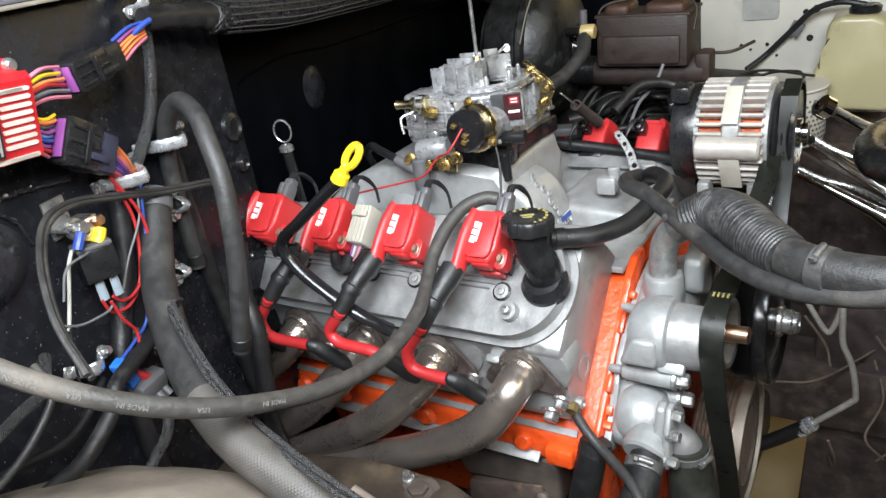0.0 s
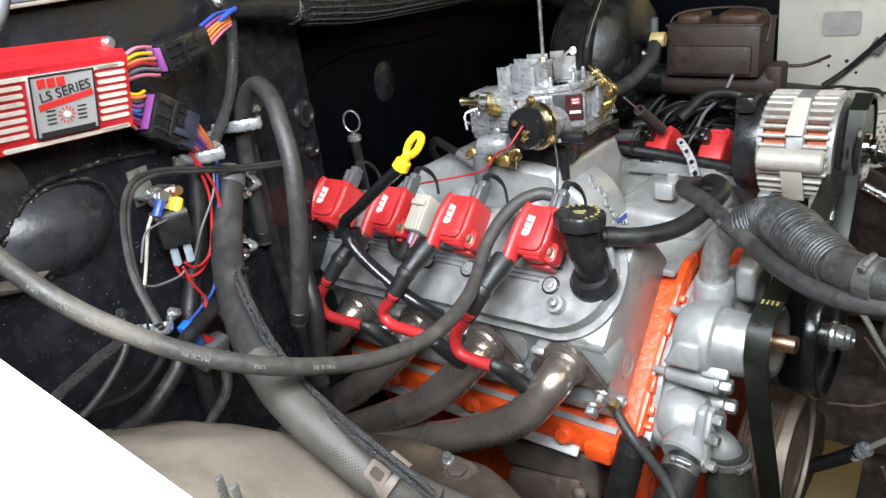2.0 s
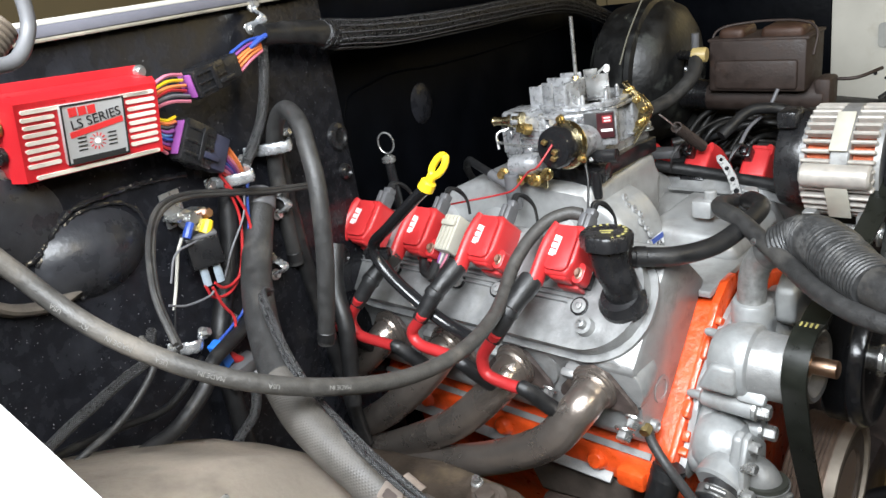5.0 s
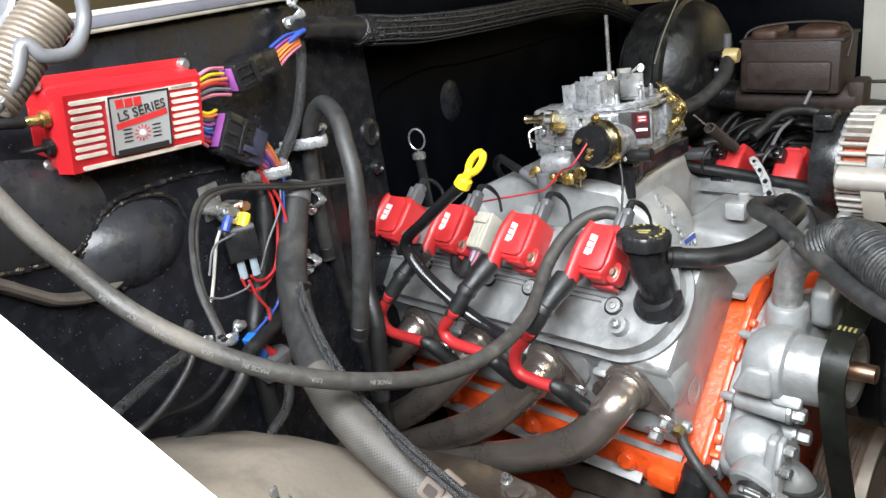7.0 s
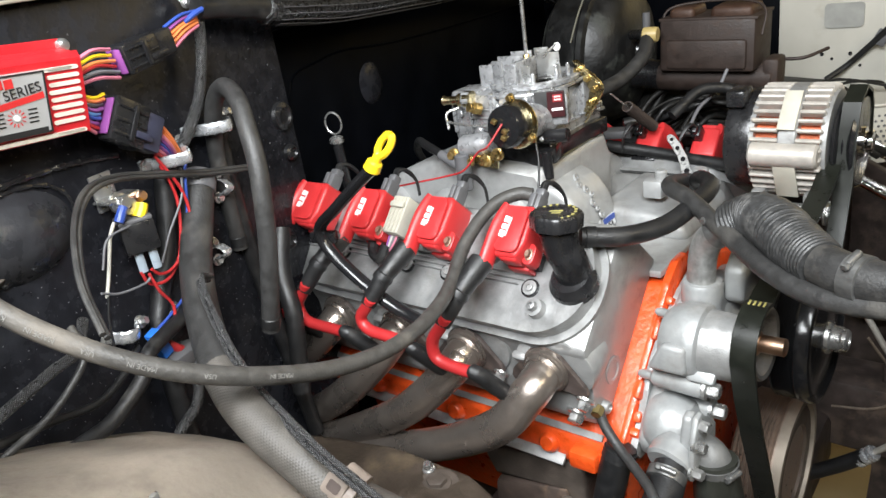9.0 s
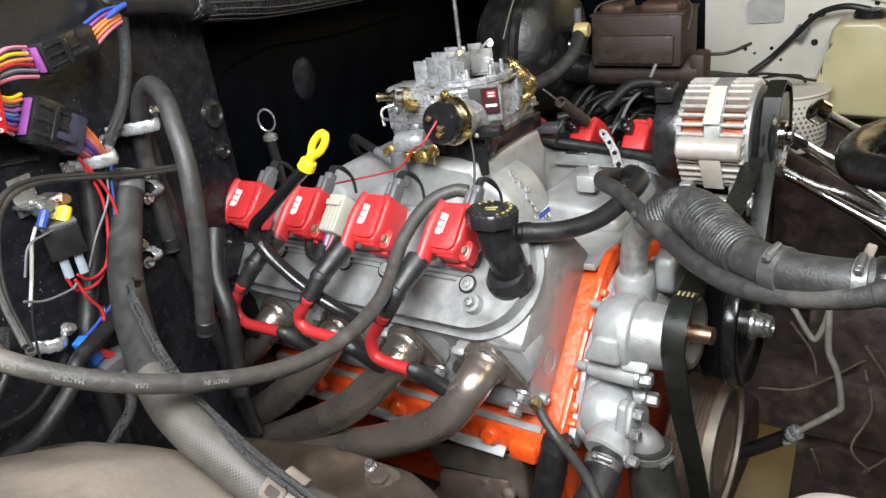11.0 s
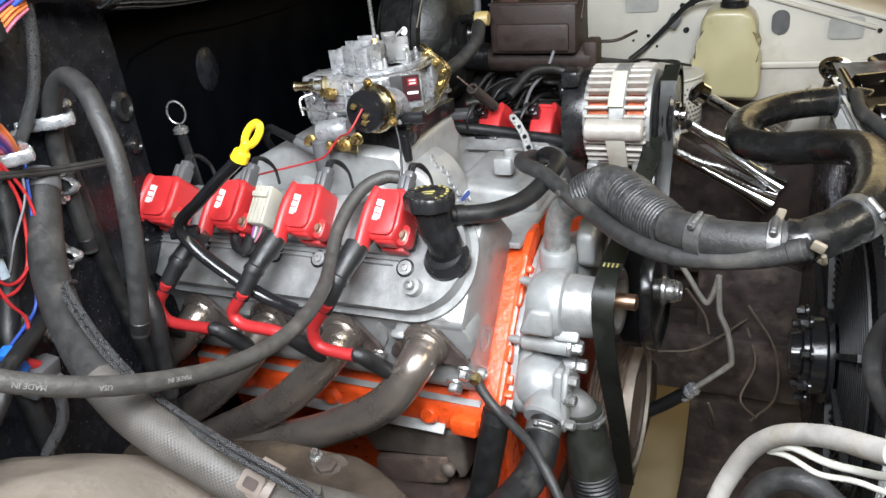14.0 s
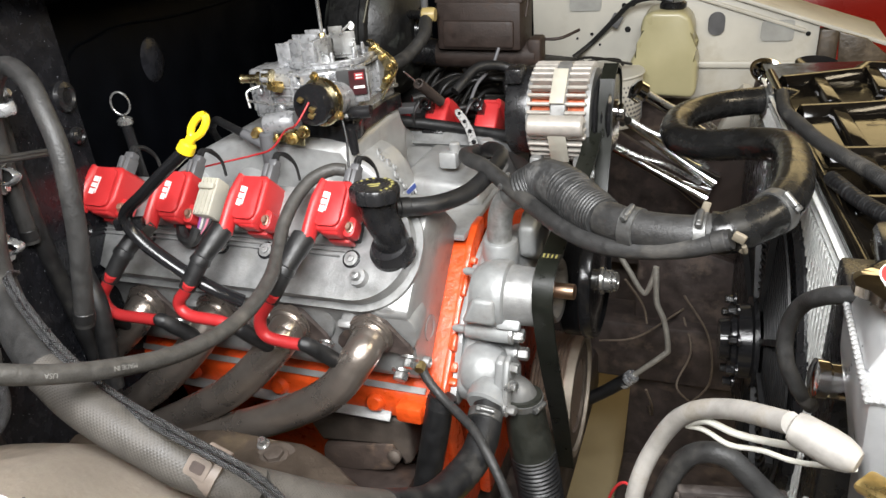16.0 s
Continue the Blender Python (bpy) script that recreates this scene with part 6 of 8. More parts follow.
H2 = [(-0.176, -0.428, 1.108), (-0.149, -0.463, 1.066), (-0.117, -0.496, 1.037), (-0.071, -0.529, 1.016), (-0.021, -0.558, 1.0), (0.027, -0.582, 0.99), (0.071, -0.597, 0.98), (0.108, -0.602, 0.966), (0.141, -0.601, 0.95), (0.173, -0.597, 0.931), (0.212, -0.578, 0.902), (0.246, -0.54, 0.858), (0.266, -0.48, 0.797), (0.283, -0.41, 0.742), (0.302, -0.345, 0.733), (0.308, -0.305, 0.742), (0.304, -0.265, 0.758)]
h2 = thing("coolant_hose", H2[0], "thick grey ribbed heater hose from firewall to water pump", "hose")
part("smooth_section", tube(bmesh.new(), H2[:6], 0.0172, 20, 8), RUBBERG, h2)
part("ribbed_section", tube(bmesh.new(), H2[5:11], 0.0178, 24, 10), FABRIC, h2)
part("front_section", tube(bmesh.new(), H2[10:13], 0.0182, 24, 10), FABRIC, h2)
part("pump_end", tube(bmesh.new(), H2[12:], 0.0188, 22, 8), RUBBER, h2)
part("end_sleeve", lathe(bmesh.new(), V(H2[0]), V(H2[1]) - V(H2[0]), [(0, 0.018), (0.004, 0.0188), (0.02, 0.0188), (0.022, 0.0176)], 22), GREYP, h2)
hclip = thing("hose_clip", (0.178, -0.592, 0.932), "tan plastic buckle clip round the thick hose", "clip")
BUCKLE = mat("tan_buckle", (0.2, 0.165, 0.14), 0.5, 0.0, 0.2, 60, 0.1, 200)
hd = (V(H2[9]) - V(H2[8])).normalized()
hc = V((0.174, -0.593, 0.935))
part("band", lathe(bmesh.new(), hc, hd, [(0, 0.0182), (0.0005, 0.0194), (0.0195, 0.0194), (0.02, 0.0182)], 22), BUCKLE, hclip)
hx = frame_of(hc + hd * 0.01 + V((0.002, -0.0115, 0.0145)), hd, V((0.5, 0.5, 0.6)))
part("buckle", prism(bmesh.new(), rounded(0.019, 0.018, 0.003, 3), hx, 0.0035, 0.001), BUCKLE, hclip)
part("slot", prism(bmesh.new(), rounded(0.011, 0.009, 0.002, 3), hx @ Matrix.Translation((0, 0, 0.003)), 0.001), GRIME, hclip)
H3 = [(-0.055, -0.52, 1.04), (-0.038, -0.54, 1.05), (-0.012, -0.553, 1.032), (0.035, -0.572, 1.01), (0.08, -0.584, 0.99), (0.115, -0.59, 0.979), (0.147, -0.598, 0.976), (0.173, -0.604, 0.974), (0.195, -0.606, 0.968), (0.216, -0.605, 0.958), (0.234, -0.602, 0.944), (0.255, -0.602, 0.921), (0.3, -0.61, 0.87)]
bl = thing("braided_line", H3[0], "pair of black braided cords alongside the thick hose", "hose")
for k in (-1, 1):
    part("cord", tube(bmesh.new(), [V(p) + V((0.0022, 0.001, 0.0024)) * k for p in H3], 0.0026, 12, 8), BRAID, bl)
hose("heater_hose", [(-0.188, -0.395, 1.0), (-0.184, -0.396, 1.1), (-0.172, -0.398, 1.15), (-0.15, -0.4, 1.187), (-0.12, -0.404, 1.203), (-0.085, -0.416, 1.192), (-0.061, -0.43, 1.168), (-0.045, -0.44, 1.135), (-0.04, -0.448, 1.095), (-0.042, -0.454, 1.05), (-0.05, -0.46, 1.0), (-0.062, -0.464, 0.95)], 0.0098, RUBBERG, "dusty black rubber hose looped over on the firewall", seg=18, n=8, wall=0.003, cuff=RUBBER)
H5 = [(-0.155, -0.363, 1.098), (-0.152, -0.429, 1.113), (-0.142, -0.492, 1.132), (-0.119, -0.548, 1.149), (-0.083, -0.594, 1.154), (-0.041, -0.630, 1.140), (0.004, -0.658, 1.110), (0.050, -0.673, 1.081)]
fc = thing("flat_cable", H5[0], "dusty twin-core cable looping across the firewall", "cable")
for k in range(2):
    o = V((0, -0.0024, 0.0042)) * (k - 0.5)
    part("core", tube(bmesh.new(), [V(p) + o for p in H5], 0.0027, 8, 8), RUBBERG, fc)


# ---------- water pump ----------
pump = thing("water_pump", (0.27, -0.16, 0.74), "silver cast water pump with bolted outlets on the engine front", "water pump")
YZ = lambda x: Matrix(((0, 0, 1, x), (1, 0, 0, 0), (0, 1, 0, 0), (0, 0, 0, 1)))
near = [(-0.1, 0.884), (-0.148, 0.861), (-0.187, 0.834), (-0.208, 0.806), (-0.226, 0.769), (-0.25, 0.748)]
bm = prism(bmesh.new(), near + [(-0.236, 0.728), (-0.16, 0.715), (-0.02, 0.74), (0.0, 0.86), (-0.05, 0.9)], YZ(0.2465), 0.008, 0.002, 2)
part("flange_plate", bm, PUMP, pump)
bm = prism(bmesh.new(), [(-0.1, 0.892), (-0.148, 0.87), (-0.186, 0.842), (-0.2, 0.825), (-0.205, 0.81), (-0.17, 0.79), (-0.06, 0.8), (-0.03, 0.87), (-0.06, 0.9)], YZ(0.253), 0.052, 0.01, 4)
part("housing", bm, PUMP, pump)
bm = prism(bmesh.new(), [(-0.195, 0.812), (-0.222, 0.79), (-0.246, 0.762), (-0.236, 0.735), (-0.16, 0.725), (-0.13, 0.78)], YZ(0.253), 0.04, 0.01, 4)
part("lower_housing", bm, PUMP, pump)
bm = lathe(bmesh.new(), (0.262, -0.212, 0.772), (1, 0, 0), [(0, 0.03), (0.012, 0.037), (0.03, 0.036), (0.045, 0.03), (0.05, 0.02)], 28)
part("volute", bm, PUMP, pump)
part("upper_housing", box(bmesh.new(), (0.285, -0.05, 0.835), (0.05, 0.13, 0.09), bevel=0.018), PUMP, pump)
NC = V((0.0, -0.18, 0.868))
part("nose_collar", lathe(bmesh.new(), NC + V((0.29, 0, 0)), (1, 0, 0), [(-0.022, 0.03), (-0.014, 0.037), (-0.002, 0.0415), (0.008, 0.0435), (0.017, 0.0435), (0.021, 0.042), (0.024, 0.0375)], 34), PUMP, pump)
part("collar_lug", prism(bmesh.new(), [(-0.024, -0.016), (-0.008, 0.018), (0.02, 0.018), (0.02, -0.016)], frame_of(NC + V((0.286, -0.034, -0.004)), V((1, 0, 0)), V((0, 0.1, 1))), 0.014, 0.006, 3), PUMP, pump)
bm = lathe(bmesh.new(), NC + V((0.306, 0, 0)), (1, 0, 0), [(0, 0.0385), (0.004, 0.0375), (0.04, 0.036), (0.046, 0.034), (0.048, 0.03)], 36)
nose = part("bearing_nose", bm, CAST, pump)
part("nose_web", box(bmesh.new(), NC + V((0.318, -0.03, -0.022)), (0.03, 0.012, 0.02), Matrix.Rotation(radians(-40), 3, "X"), 0.004), PUMP, nose)
for tip, end, r in (((0.251, -0.163, 0.885), (0.3, -0.168, 0.884), 0.0105), ((0.247, -0.206, 0.826), (0.32, -0.21, 0.829), 0.0118), ((0.262, -0.195, 0.79), (0.318, -0.186, 0.786), 0.0125)):
    tip, end = V(tip), V(end)
    d = end - tip
    boss = part("bolt_boss", lathe(bmesh.new(), tip, d, [(-0.004, 0.003), (0.0, 0.0052), (0.012, 0.0056), (0.016, r * 0.82), (d.length * 0.55, r * 0.92), (d.length, r)], 20), PUMP, pump)
    if end.x > 0.31:
        part("boss_bolt", bolt(bmesh.new(), end, (1, 0.02, 0), 0.0088, 0.014), STEEL, boss)
neck = part("outlet_neck", lathe(bmesh.new(), (0.281, -0.112, 0.845), (0.02, 0, 1), [(0, 0.024), (0.03, 0.0235), (0.058, 0.0235), (0.0625, 0.0215), (0.063, 0.015)], 30), PUMP, pump)
part("outlet_pipe", tube(bmesh.new(), [(0.281, -0.112, 0.89), (0.282, -0.112, 0.925), (0.286, -0.114, 0.948), (0.297, -0.12, 0.968), (0.313, -0.128, 0.982), (0.335, -0.133, 0.992)], 0.0162, 22, 6), mat("rough_cast_pipe", (0.3, 0.3, 0.29), 0.5, 0.6, 0.25, 120, 0.5, 500), neck)
bm = prism(bmesh.new(), [(-0.104, 0.882), (-0.1, 0.92), (-0.075, 0.935), (-0.03, 0.92), (-0.02, 0.87), (-0.07, 0.86)], YZ(0.302), 0.024, 0.007, 4)
part("thermostat_cover", bm, PUMP, pump)
part("cover_bolt", bolt(bmesh.new(), (0.324, -0.06, 0.918), (1, -0.1, 0), 0.0062, 0.012), STEEL, pump)
part("flange_corner", prism(bmesh.new(), [(-0.02, -0.03), (0.025, -0.005), (-0.012, 0.03)], frame_of(V((0.334, -0.045, 0.905)), V((0, 1, 0)), V((0, 0, 1))), 0.004, 0.001), PUMP, pump)
# hose spigot below, and the flanged elbow for the lower hose
spig = V((-0.1, -0.86, -0.32)).normalized()
part("spigot_collar", lathe(bmesh.new(), V((0.302, -0.238, 0.768)), spig, [(0, 0.022), (0.012, 0.0255), (0.026, 0.0255), (0.029, 0.022), (0.029, 0.017)], 28), PUMP, pump)
part("outlet_flange", prism(bmesh.new(), [(-0.262, 0.752), (-0.256, 0.784), (-0.25, 0.815), (-0.236, 0.818), (-0.226, 0.798), (-0.205, 0.786), (-0.205, 0.752), (-0.235, 0.742)], YZ(0.31), 0.011, 0.004, 3), PUMP, pump)
elbow = part("inlet_elbow", tube(bmesh.new(), [(0.312, -0.226, 0.757), (0.322, -0.228, 0.763), (0.332, -0.23, 0.76), (0.337, -0.231, 0.75), (0.338, -0.231, 0.735)], lambda u: 0.0175 + 0.004 * u, 26, 6), mat("dull_grey_cast", (0.16, 0.16, 0.155), 0.5, 0.4, 0.15, 70, 0.2, 400), pump)
part("elbow_flange", prism(bmesh.new(), [(-0.268, 0.748), (-0.262, 0.794), (-0.25, 0.818), (-0.236, 0.818), (-0.222, 0.8), (-0.198, 0.782), (-0.2, 0.748), (-0.235, 0.738)], YZ(0.3215), 0.007, 0.003, 2), PUMP, elbow)
for p in ((0.326, -0.244, 0.806), (0.326, -0.255, 0.788), (0.325, -0.262, 0.757)):
    part("flange_bolt", bolt(bmesh.new(), p, (1, -0.2, 0.1), 0.0062, 0.011), STEEL, elbow)


def worm_clamp(p, axis, r, w=0.012, name="hose_clamp"):
    ob = thing(name, p, "stainless worm-drive hose clamp round a hose", "hose clamp", "hose clamps")
    ax = V(axis).normalized()
    part("band", lathe(bmesh.new(), V(p) - ax * w / 2, ax, [(0, r), (0.0005, r + 0.0012), (w - 0.0005, r + 0.0012), (w, r)], 28), DULLSTEEL, ob)
    side = ax.cross(V((0.3, 0.8, 0.3))).normalized()
    up = side if side.dot(V((0.4, -0.7, 0.5))) > 0 else -side
    t = ax.cross(up)
    part("screw", cyl(bmesh.new(), V(p) + up * (r + 0.0028) - t * 0.008, V(p) + up * (r + 0.0028) + t * 0.009, 0.0034, seg=12, ch=0.0008), DULLSTEEL, ob)
    part("screw_head", bolt(bmesh.new(), V(p) + up * (r + 0.0028) + t * 0.008, t, 0.0038, 0.005, False), DULLSTEEL, ob)
    return ob


worm_clamp((0.338, -0.231, 0.751), (0.04, 0, -1), 0.0243, 0.009)
worm_clamp((0.304, -0.279, 0.755), (0.02, -0.85, -0.45), 0.0196, 0.012)
worm_clamp((0.308, -0.125, 0.979), (0.8, -0.25, 0.6), 0.0176, 0.015)
LR = [(0.338, -0.231, 0.758), (0.343, -0.234, 0.712), (0.35, -0.236, 0.67)]
lr = thing("lower_radiator_hose", LR[-1], "black lower radiator hose with a corrugated end", "hose")
part("smooth_end", tube(bmesh.new(), LR, lambda u: 0.0235 + 0.0055 * u, 24, 8), mat("olive_black_rubber", (0.02, 0.021, 0.017), 0.45, 0.0, 0.3, 40, 0.2, 300, dirt=(0.06, 0.06, 0.045), dscale=14, damt=0.2), lr)
part("corrugated_section", tube(bmesh.new(), [(0.349, -0.236, 0.675), (0.355, -0.237, 0.635), (0.364, -0.238, 0.568), (0.383, -0.232, 0.47)], 0.0285, 24, 60, ripple=lambda s, L: 1 + 0.045 * math.sin(s * 1000)), RUBBER, lr)
hose("sensor_cable", [(0.219, -0.262, 0.806), (0.228, -0.268, 0.79), (0.248, -0.276, 0.772), (0.275, -0.292, 0.764), (0.3, -0.312, 0.762), (0.322, -0.333, 0.752), (0.342, -0.35, 0.73), (0.358, -0.362, 0.7), (0.372, -0.372, 0.66)], 0.0058, RUBBERG, "worn black sensor cable in front of the water pump", "cable", seg=12)
sens = thing("temperature_sensor", (0.216, -0.262, 0.804), "brass temperature sensor screwed into the head", "sensor")
part("hex", bolt(bmesh.new(), (0.219, -0.258, 0.806), (0.1, -0.8, -0.2), 0.007, 0.012, False), mat("dull_brass", (0.3, 0.23, 0.1), 0.4, 0.8), sens)
hose("bypass_hose", [(0.245, -0.262, 0.762), (0.24, -0.27, 0.74), (0.23, -0.275, 0.69), (0.215, -0.28, 0.62), (0.2, -0.29, 0.54)], 0.0175, RUBBER, "black rubber bypass hose below the water pump", seg=16, cuff=RUBBER)

# ---------- pulleys and belt ----------
idler = thing("idler_pulley", (0.365, -0.208, 0.9), "grey idler pulley with a brass-coloured bolt", "pulley")
AX = V((1, -0.03, 0.03)).normalized()
IC = V((0.35, -0.174, 0.877))
part("wheel", lathe(bmesh.new(), IC - AX * 0.002, AX, [(0, 0.02), (0.0, 0.037), (0.002, 0.0395), (0.024, 0.0395), (0.026, 0.0375), (0.0245, 0.033), (0.012, 0.029), (0.012, 0.012)], 36), mat("worn_idler_steel", (0.22, 0.21, 0.2), 0.4, 0.8, 0.2, 60, 0.15, 200, dirt=(0.05, 0.045, 0.04), dscale=40, damt=0.3), idler)
part("bolt", lathe(bmesh.new(), IC + AX * 0.009, AX, [(0, 0.014), (0.006, 0.0135), (0.008, 0.0095), (0.032, 0.0095), (0.033, 0.008)], 12), mat("bronze_bolt", (0.6, 0.4, 0.28), 0.35, 1.0), idler)
wp = thing("pump_pulley", (0.395, -0.035, 0.73), "gloss black grooved pulley with bright hub", "pulley")
WC = V((0.356, -0.032, 0.815))
prof = [(0, 0.02), (0, 0.076), (0.002, 0.0795)]
for k in range(6):
    prof += [(0.004 + 0.0038 * k, 0.0795), (0.006 + 0.0038 * k, 0.0755)]
prof += [(0.028, 0.0795), (0.03, 0.0812), (0.041, 0.0812), (0.0445, 0.0795), (0.045, 0.074), (0.041, 0.068), (0.041, 0.05), (0.045, 0.03), (0.045, 0.016)]
part("wheel", lathe(bmesh.new(), WC, AX, prof, 40), BLACKG, wp)
part("hub_bolt", lathe(bmesh.new(), WC + AX * 0.043, AX, [(0, 0.02), (0.006, 0.019), (0.008, 0.0155), (0.017, 0.0155), (0.019, 0.0135), (0.023, 0.0135), (0.025, 0.011), (0.025, 0.006), (0.02, 0.005)], 16), STEEL, wp)
crank = thing("crank_pulley", (0.33, 0.03, 0.47), "brown rusty grooved crankshaft pulley with worn rim", "pulley")
KX = V((1, 0, 0))
KC = V((0.3, 0.006, 0.58))
prof = [(0, 0.03), (0, 0.094)]
for k in range(9):
    prof += [(0.003 + 0.0052 * k, 0.0975), (0.0056 + 0.0052 * k, 0.092)]
prof += [(0.052, 0.0975), (0.058, 0.0975)]
part("grooved_ring", lathe(bmesh.new(), KC, KX, prof + [(0.058, 0.03)], 44), mat("rust_brown_ring", (0.33, 0.255, 0.205), 0.36, 0.5, 0.25, 60, 0.2, 300), crank)
part("outer_rim", ring(bmesh.new(), KC + KX * 0.06, KX, 0.0885, 0.098, 0.012, 52), mat("tan_rim", (0.33, 0.28, 0.225), 0.5, 0.3, 0.15, 60), crank)
part("hub_disc", lathe(bmesh.new(), KC + KX * 0.054, KX, [(0, 0.087), (0.007, 0.086), (0.008, 0.06), (0.002, 0.056), (0.002, 0.02)], 40), mat("brown_disc", (0.11, 0.085, 0.07), 0.5, 0.2, 0.3, 40, 0.2, 200), crank)


def strap(line, width, thick, mid_x):
    """A flat belt along a line of (y, z) points; its faces look along x at the edges."""
    bm = bmesh.new()
    rows = []
    n = len(line)
    for i, (y, z) in enumerate(line):
        a = V((0, *line[max(i - 1, 0)]))
        b = V((0, *line[min(i + 1, n - 1)]))
        t = (b - a).normalized()
        nn = V((0, -t.z, t.y))
        rows.append([bm.verts.new(V((mid_x + dx, y, z)) + nn * dn) for dx, dn in ((-width / 2, 0), (width / 2, 0), (width / 2, thick), (-width / 2, thick))])
    for a, b in zip(rows, rows[1:]):
        for k in range(4):
            bm.faces.new((a[k], a[(k + 1) % 4], b[(k + 1) % 4], b[k]))
    bm.faces.new(rows[0])
    bm.faces.new(rows[-1][::-1])
    return bm


line = [(0.145, 0.985), (0.08, 0.955), (-0.01, 0.935), (-0.1, 0.922), (-0.145, 0.919)]
for k in range(19):
    a = radians(70 + 6.6 * k)
    line.append((-0.174 + 0.0405 * math.cos(a), 0.877 + 0.0405 * math.sin(a)))
line += [(-0.2, 0.82), (-0.178, 0.76), (-0.142, 0.675), (-0.113, 0.6), (-0.103, 0.56), (-0.09, 0.52)]
belt = thing("drive_belt", (0.362, -0.2, 0.6), "black ribbed drive belt with worn yellow print", "drive belt")
part("belt", strap([(y, z) for y, z in line[::-1]], 0.0245, 0.0045, 0.3615), GREENGLASS, belt)
for k in range(4):
    part("belt_print", box(bmesh.new(), V((0.354 + 0.005 * k, -0.172, 0.9222)), (0.0022, 0.008, 0.0006), Matrix.Rotation(0.12, 3, "X")), GOLDINK, belt)
line2 = [(0.222, 0.99), (0.218, 1.03), (0.205, 1.05), (0.174, 1.063), (0.142, 1.05), (0.13, 1.02), (0.12, 0.95), (0.08, 0.87), (0.04, 0.83)]
part("belt_run", strap(line2[::-1], 0.021, 0.0045, 0.378), GREENGLASS, belt)

# ---------- alternator ----------
alt = thing("alternator", (0.31, 0.12, 0.95), "silver finned alternator with black rear cover and copper windings", "alternator")
AC = V((-0.003, 0.174, 1.003))
AS = Matrix.Translation(V((0.305, 0.174, 0.993))) @ Matrix.Diagonal((0.98, 1.15, 1.15, 1)) @ Matrix.Translation(V((-0.3, -0.174, -1.003)))


def apart(name, bm, *rest):
    """A part of the alternator, drawn about its middle."""
    bm.transform(AS)
    return part(name, bm, *rest)


ALTCAST = mat("pale_alternator_cast", (0.45, 0.42, 0.38), 0.42, 0.3, 0.15, 80, 0.15, 400, dirt=(0.4, 0.35, 0.29), dscale=40, damt=0.25)
apart("stator_band", lathe(bmesh.new(), AC + V((0.298, 0, 0)), (1, 0, 0), [(0, 0.058), (0.0, 0.064), (0.002, 0.066), (0.022, 0.066), (0.024, 0.064), (0.024, 0.058)], 44), CAST, alt)
apart("stator_winding", lathe(bmesh.new(), AC + V((0.266, 0, 0)), (1, 0, 0), [(0, 0.03), (0.0, 0.05), (0.082, 0.05), (0.082, 0.03)], 32), COPPER, alt)
for k in range(36):
    a = 2 * math.pi * (k + 0.5) / 36
    for x0, x1 in ((0.262, 0.299), (0.32, 0.352)):
        R = Matrix.Rotation(a, 3, "X")
        c = AC + V(((x0 + x1) / 2, 0, 0)) + R @ V((0, 0, 0.06))
        bm = box(bmesh.new(), c, (x1 - x0, 0.0046, 0.012), R, 0.0015, 1)
        apart("fin", bm, ALTCAST, alt)
for x, r0, r1 in ((0.262, 0.02, 0.06), (0.352, 0.02, 0.058)):
    apart("end_shield", ring(bmesh.new(), AC + V((x, 0, 0)), (1, 0, 0), r0, r1, 0.008, 36), CAST, alt)
apart("rear_cover", lathe(bmesh.new(), AC + V((0.222, 0, 0)), (1, 0, 0), [(0, 0.045), (0.004, 0.058), (0.034, 0.061), (0.038, 0.06), (0.038, 0.02)], 32), BLACK, alt, "black plastic rear cover")
apart("terminal_box", box(bmesh.new(), AC + V((0.238, -0.03, 0.058)), (0.026, 0.034, 0.02), None, 0.004), BLACK, alt)
apart("pale_tape", box(bmesh.new(), AC + V((0.309, -0.047, 0.047)), (0.022, 0.002, 0.05), Matrix.Rotation(radians(-45), 3, "X"), 0.0005), CREAM, alt, "strip of pale tape")
apart("pale_label", box(bmesh.new(), AC + V((0.31, -0.06, -0.032)), (0.028, 0.002, 0.05), Matrix.Rotation(radians(28), 3, "X"), 0.0005), CREAM, alt)
apart("through_boss", cyl(bmesh.new(), AC + V((0.264, -0.064, 0.0)), AC + V((0.35, -0.064, 0.0)), 0.014, seg=18, ch=0.003), ALTCAST, alt)
for x in (0.272, 0.34):
    apart("mounting_ear", box(bmesh.new(), AC + V((x, -0.045, -0.064)), (0.018, 0.026, 0.034), None, 0.004), CAST, alt)
apart("pivot_bolt", cyl(bmesh.new(), AC + V((0.3, -0.05, -0.07)), AC + V((0.362, -0.05, -0.07)), 0.0085, seg=14, ch=0.001), STEEL, alt)
apart("pivot_nut", bolt(bmesh.new(), AC + V((0.358, -0.05, -0.07)), (1, 0, 0), 0.0105, 0.012), STEEL, alt)
apart("pulley", lathe(bmesh.new(), AC + V((0.358, 0, 0)), (1, 0, 0), [(0, 0.02), (0.002, 0.05), (0.006, 0.052), (0.01, 0.044), (0.014, 0.046), (0.018, 0.044), (0.024, 0.052), (0.028, 0.05), (0.029, 0.012)], 36), BLACKG, alt)
apart("pulley_nut", lathe(bmesh.new(), AC + V((0.386, 0, 0)), (1, 0, 0), [(0, 0.017), (0.004, 0.017), (0.005, 0.012), (0.012, 0.012), (0.013, 0.009)], 24), CHROME, alt)
tb = thing("throttle_bracket", (0.155, 0.14, 0.95), "bright drilled aluminium throttle cable bracket", "bracket")
tm = frame_of(V((0.162, 0.13, 0.966)), V((0.8, 0.55, 0.05)), V((-0.1, 0.12, 0.93)))
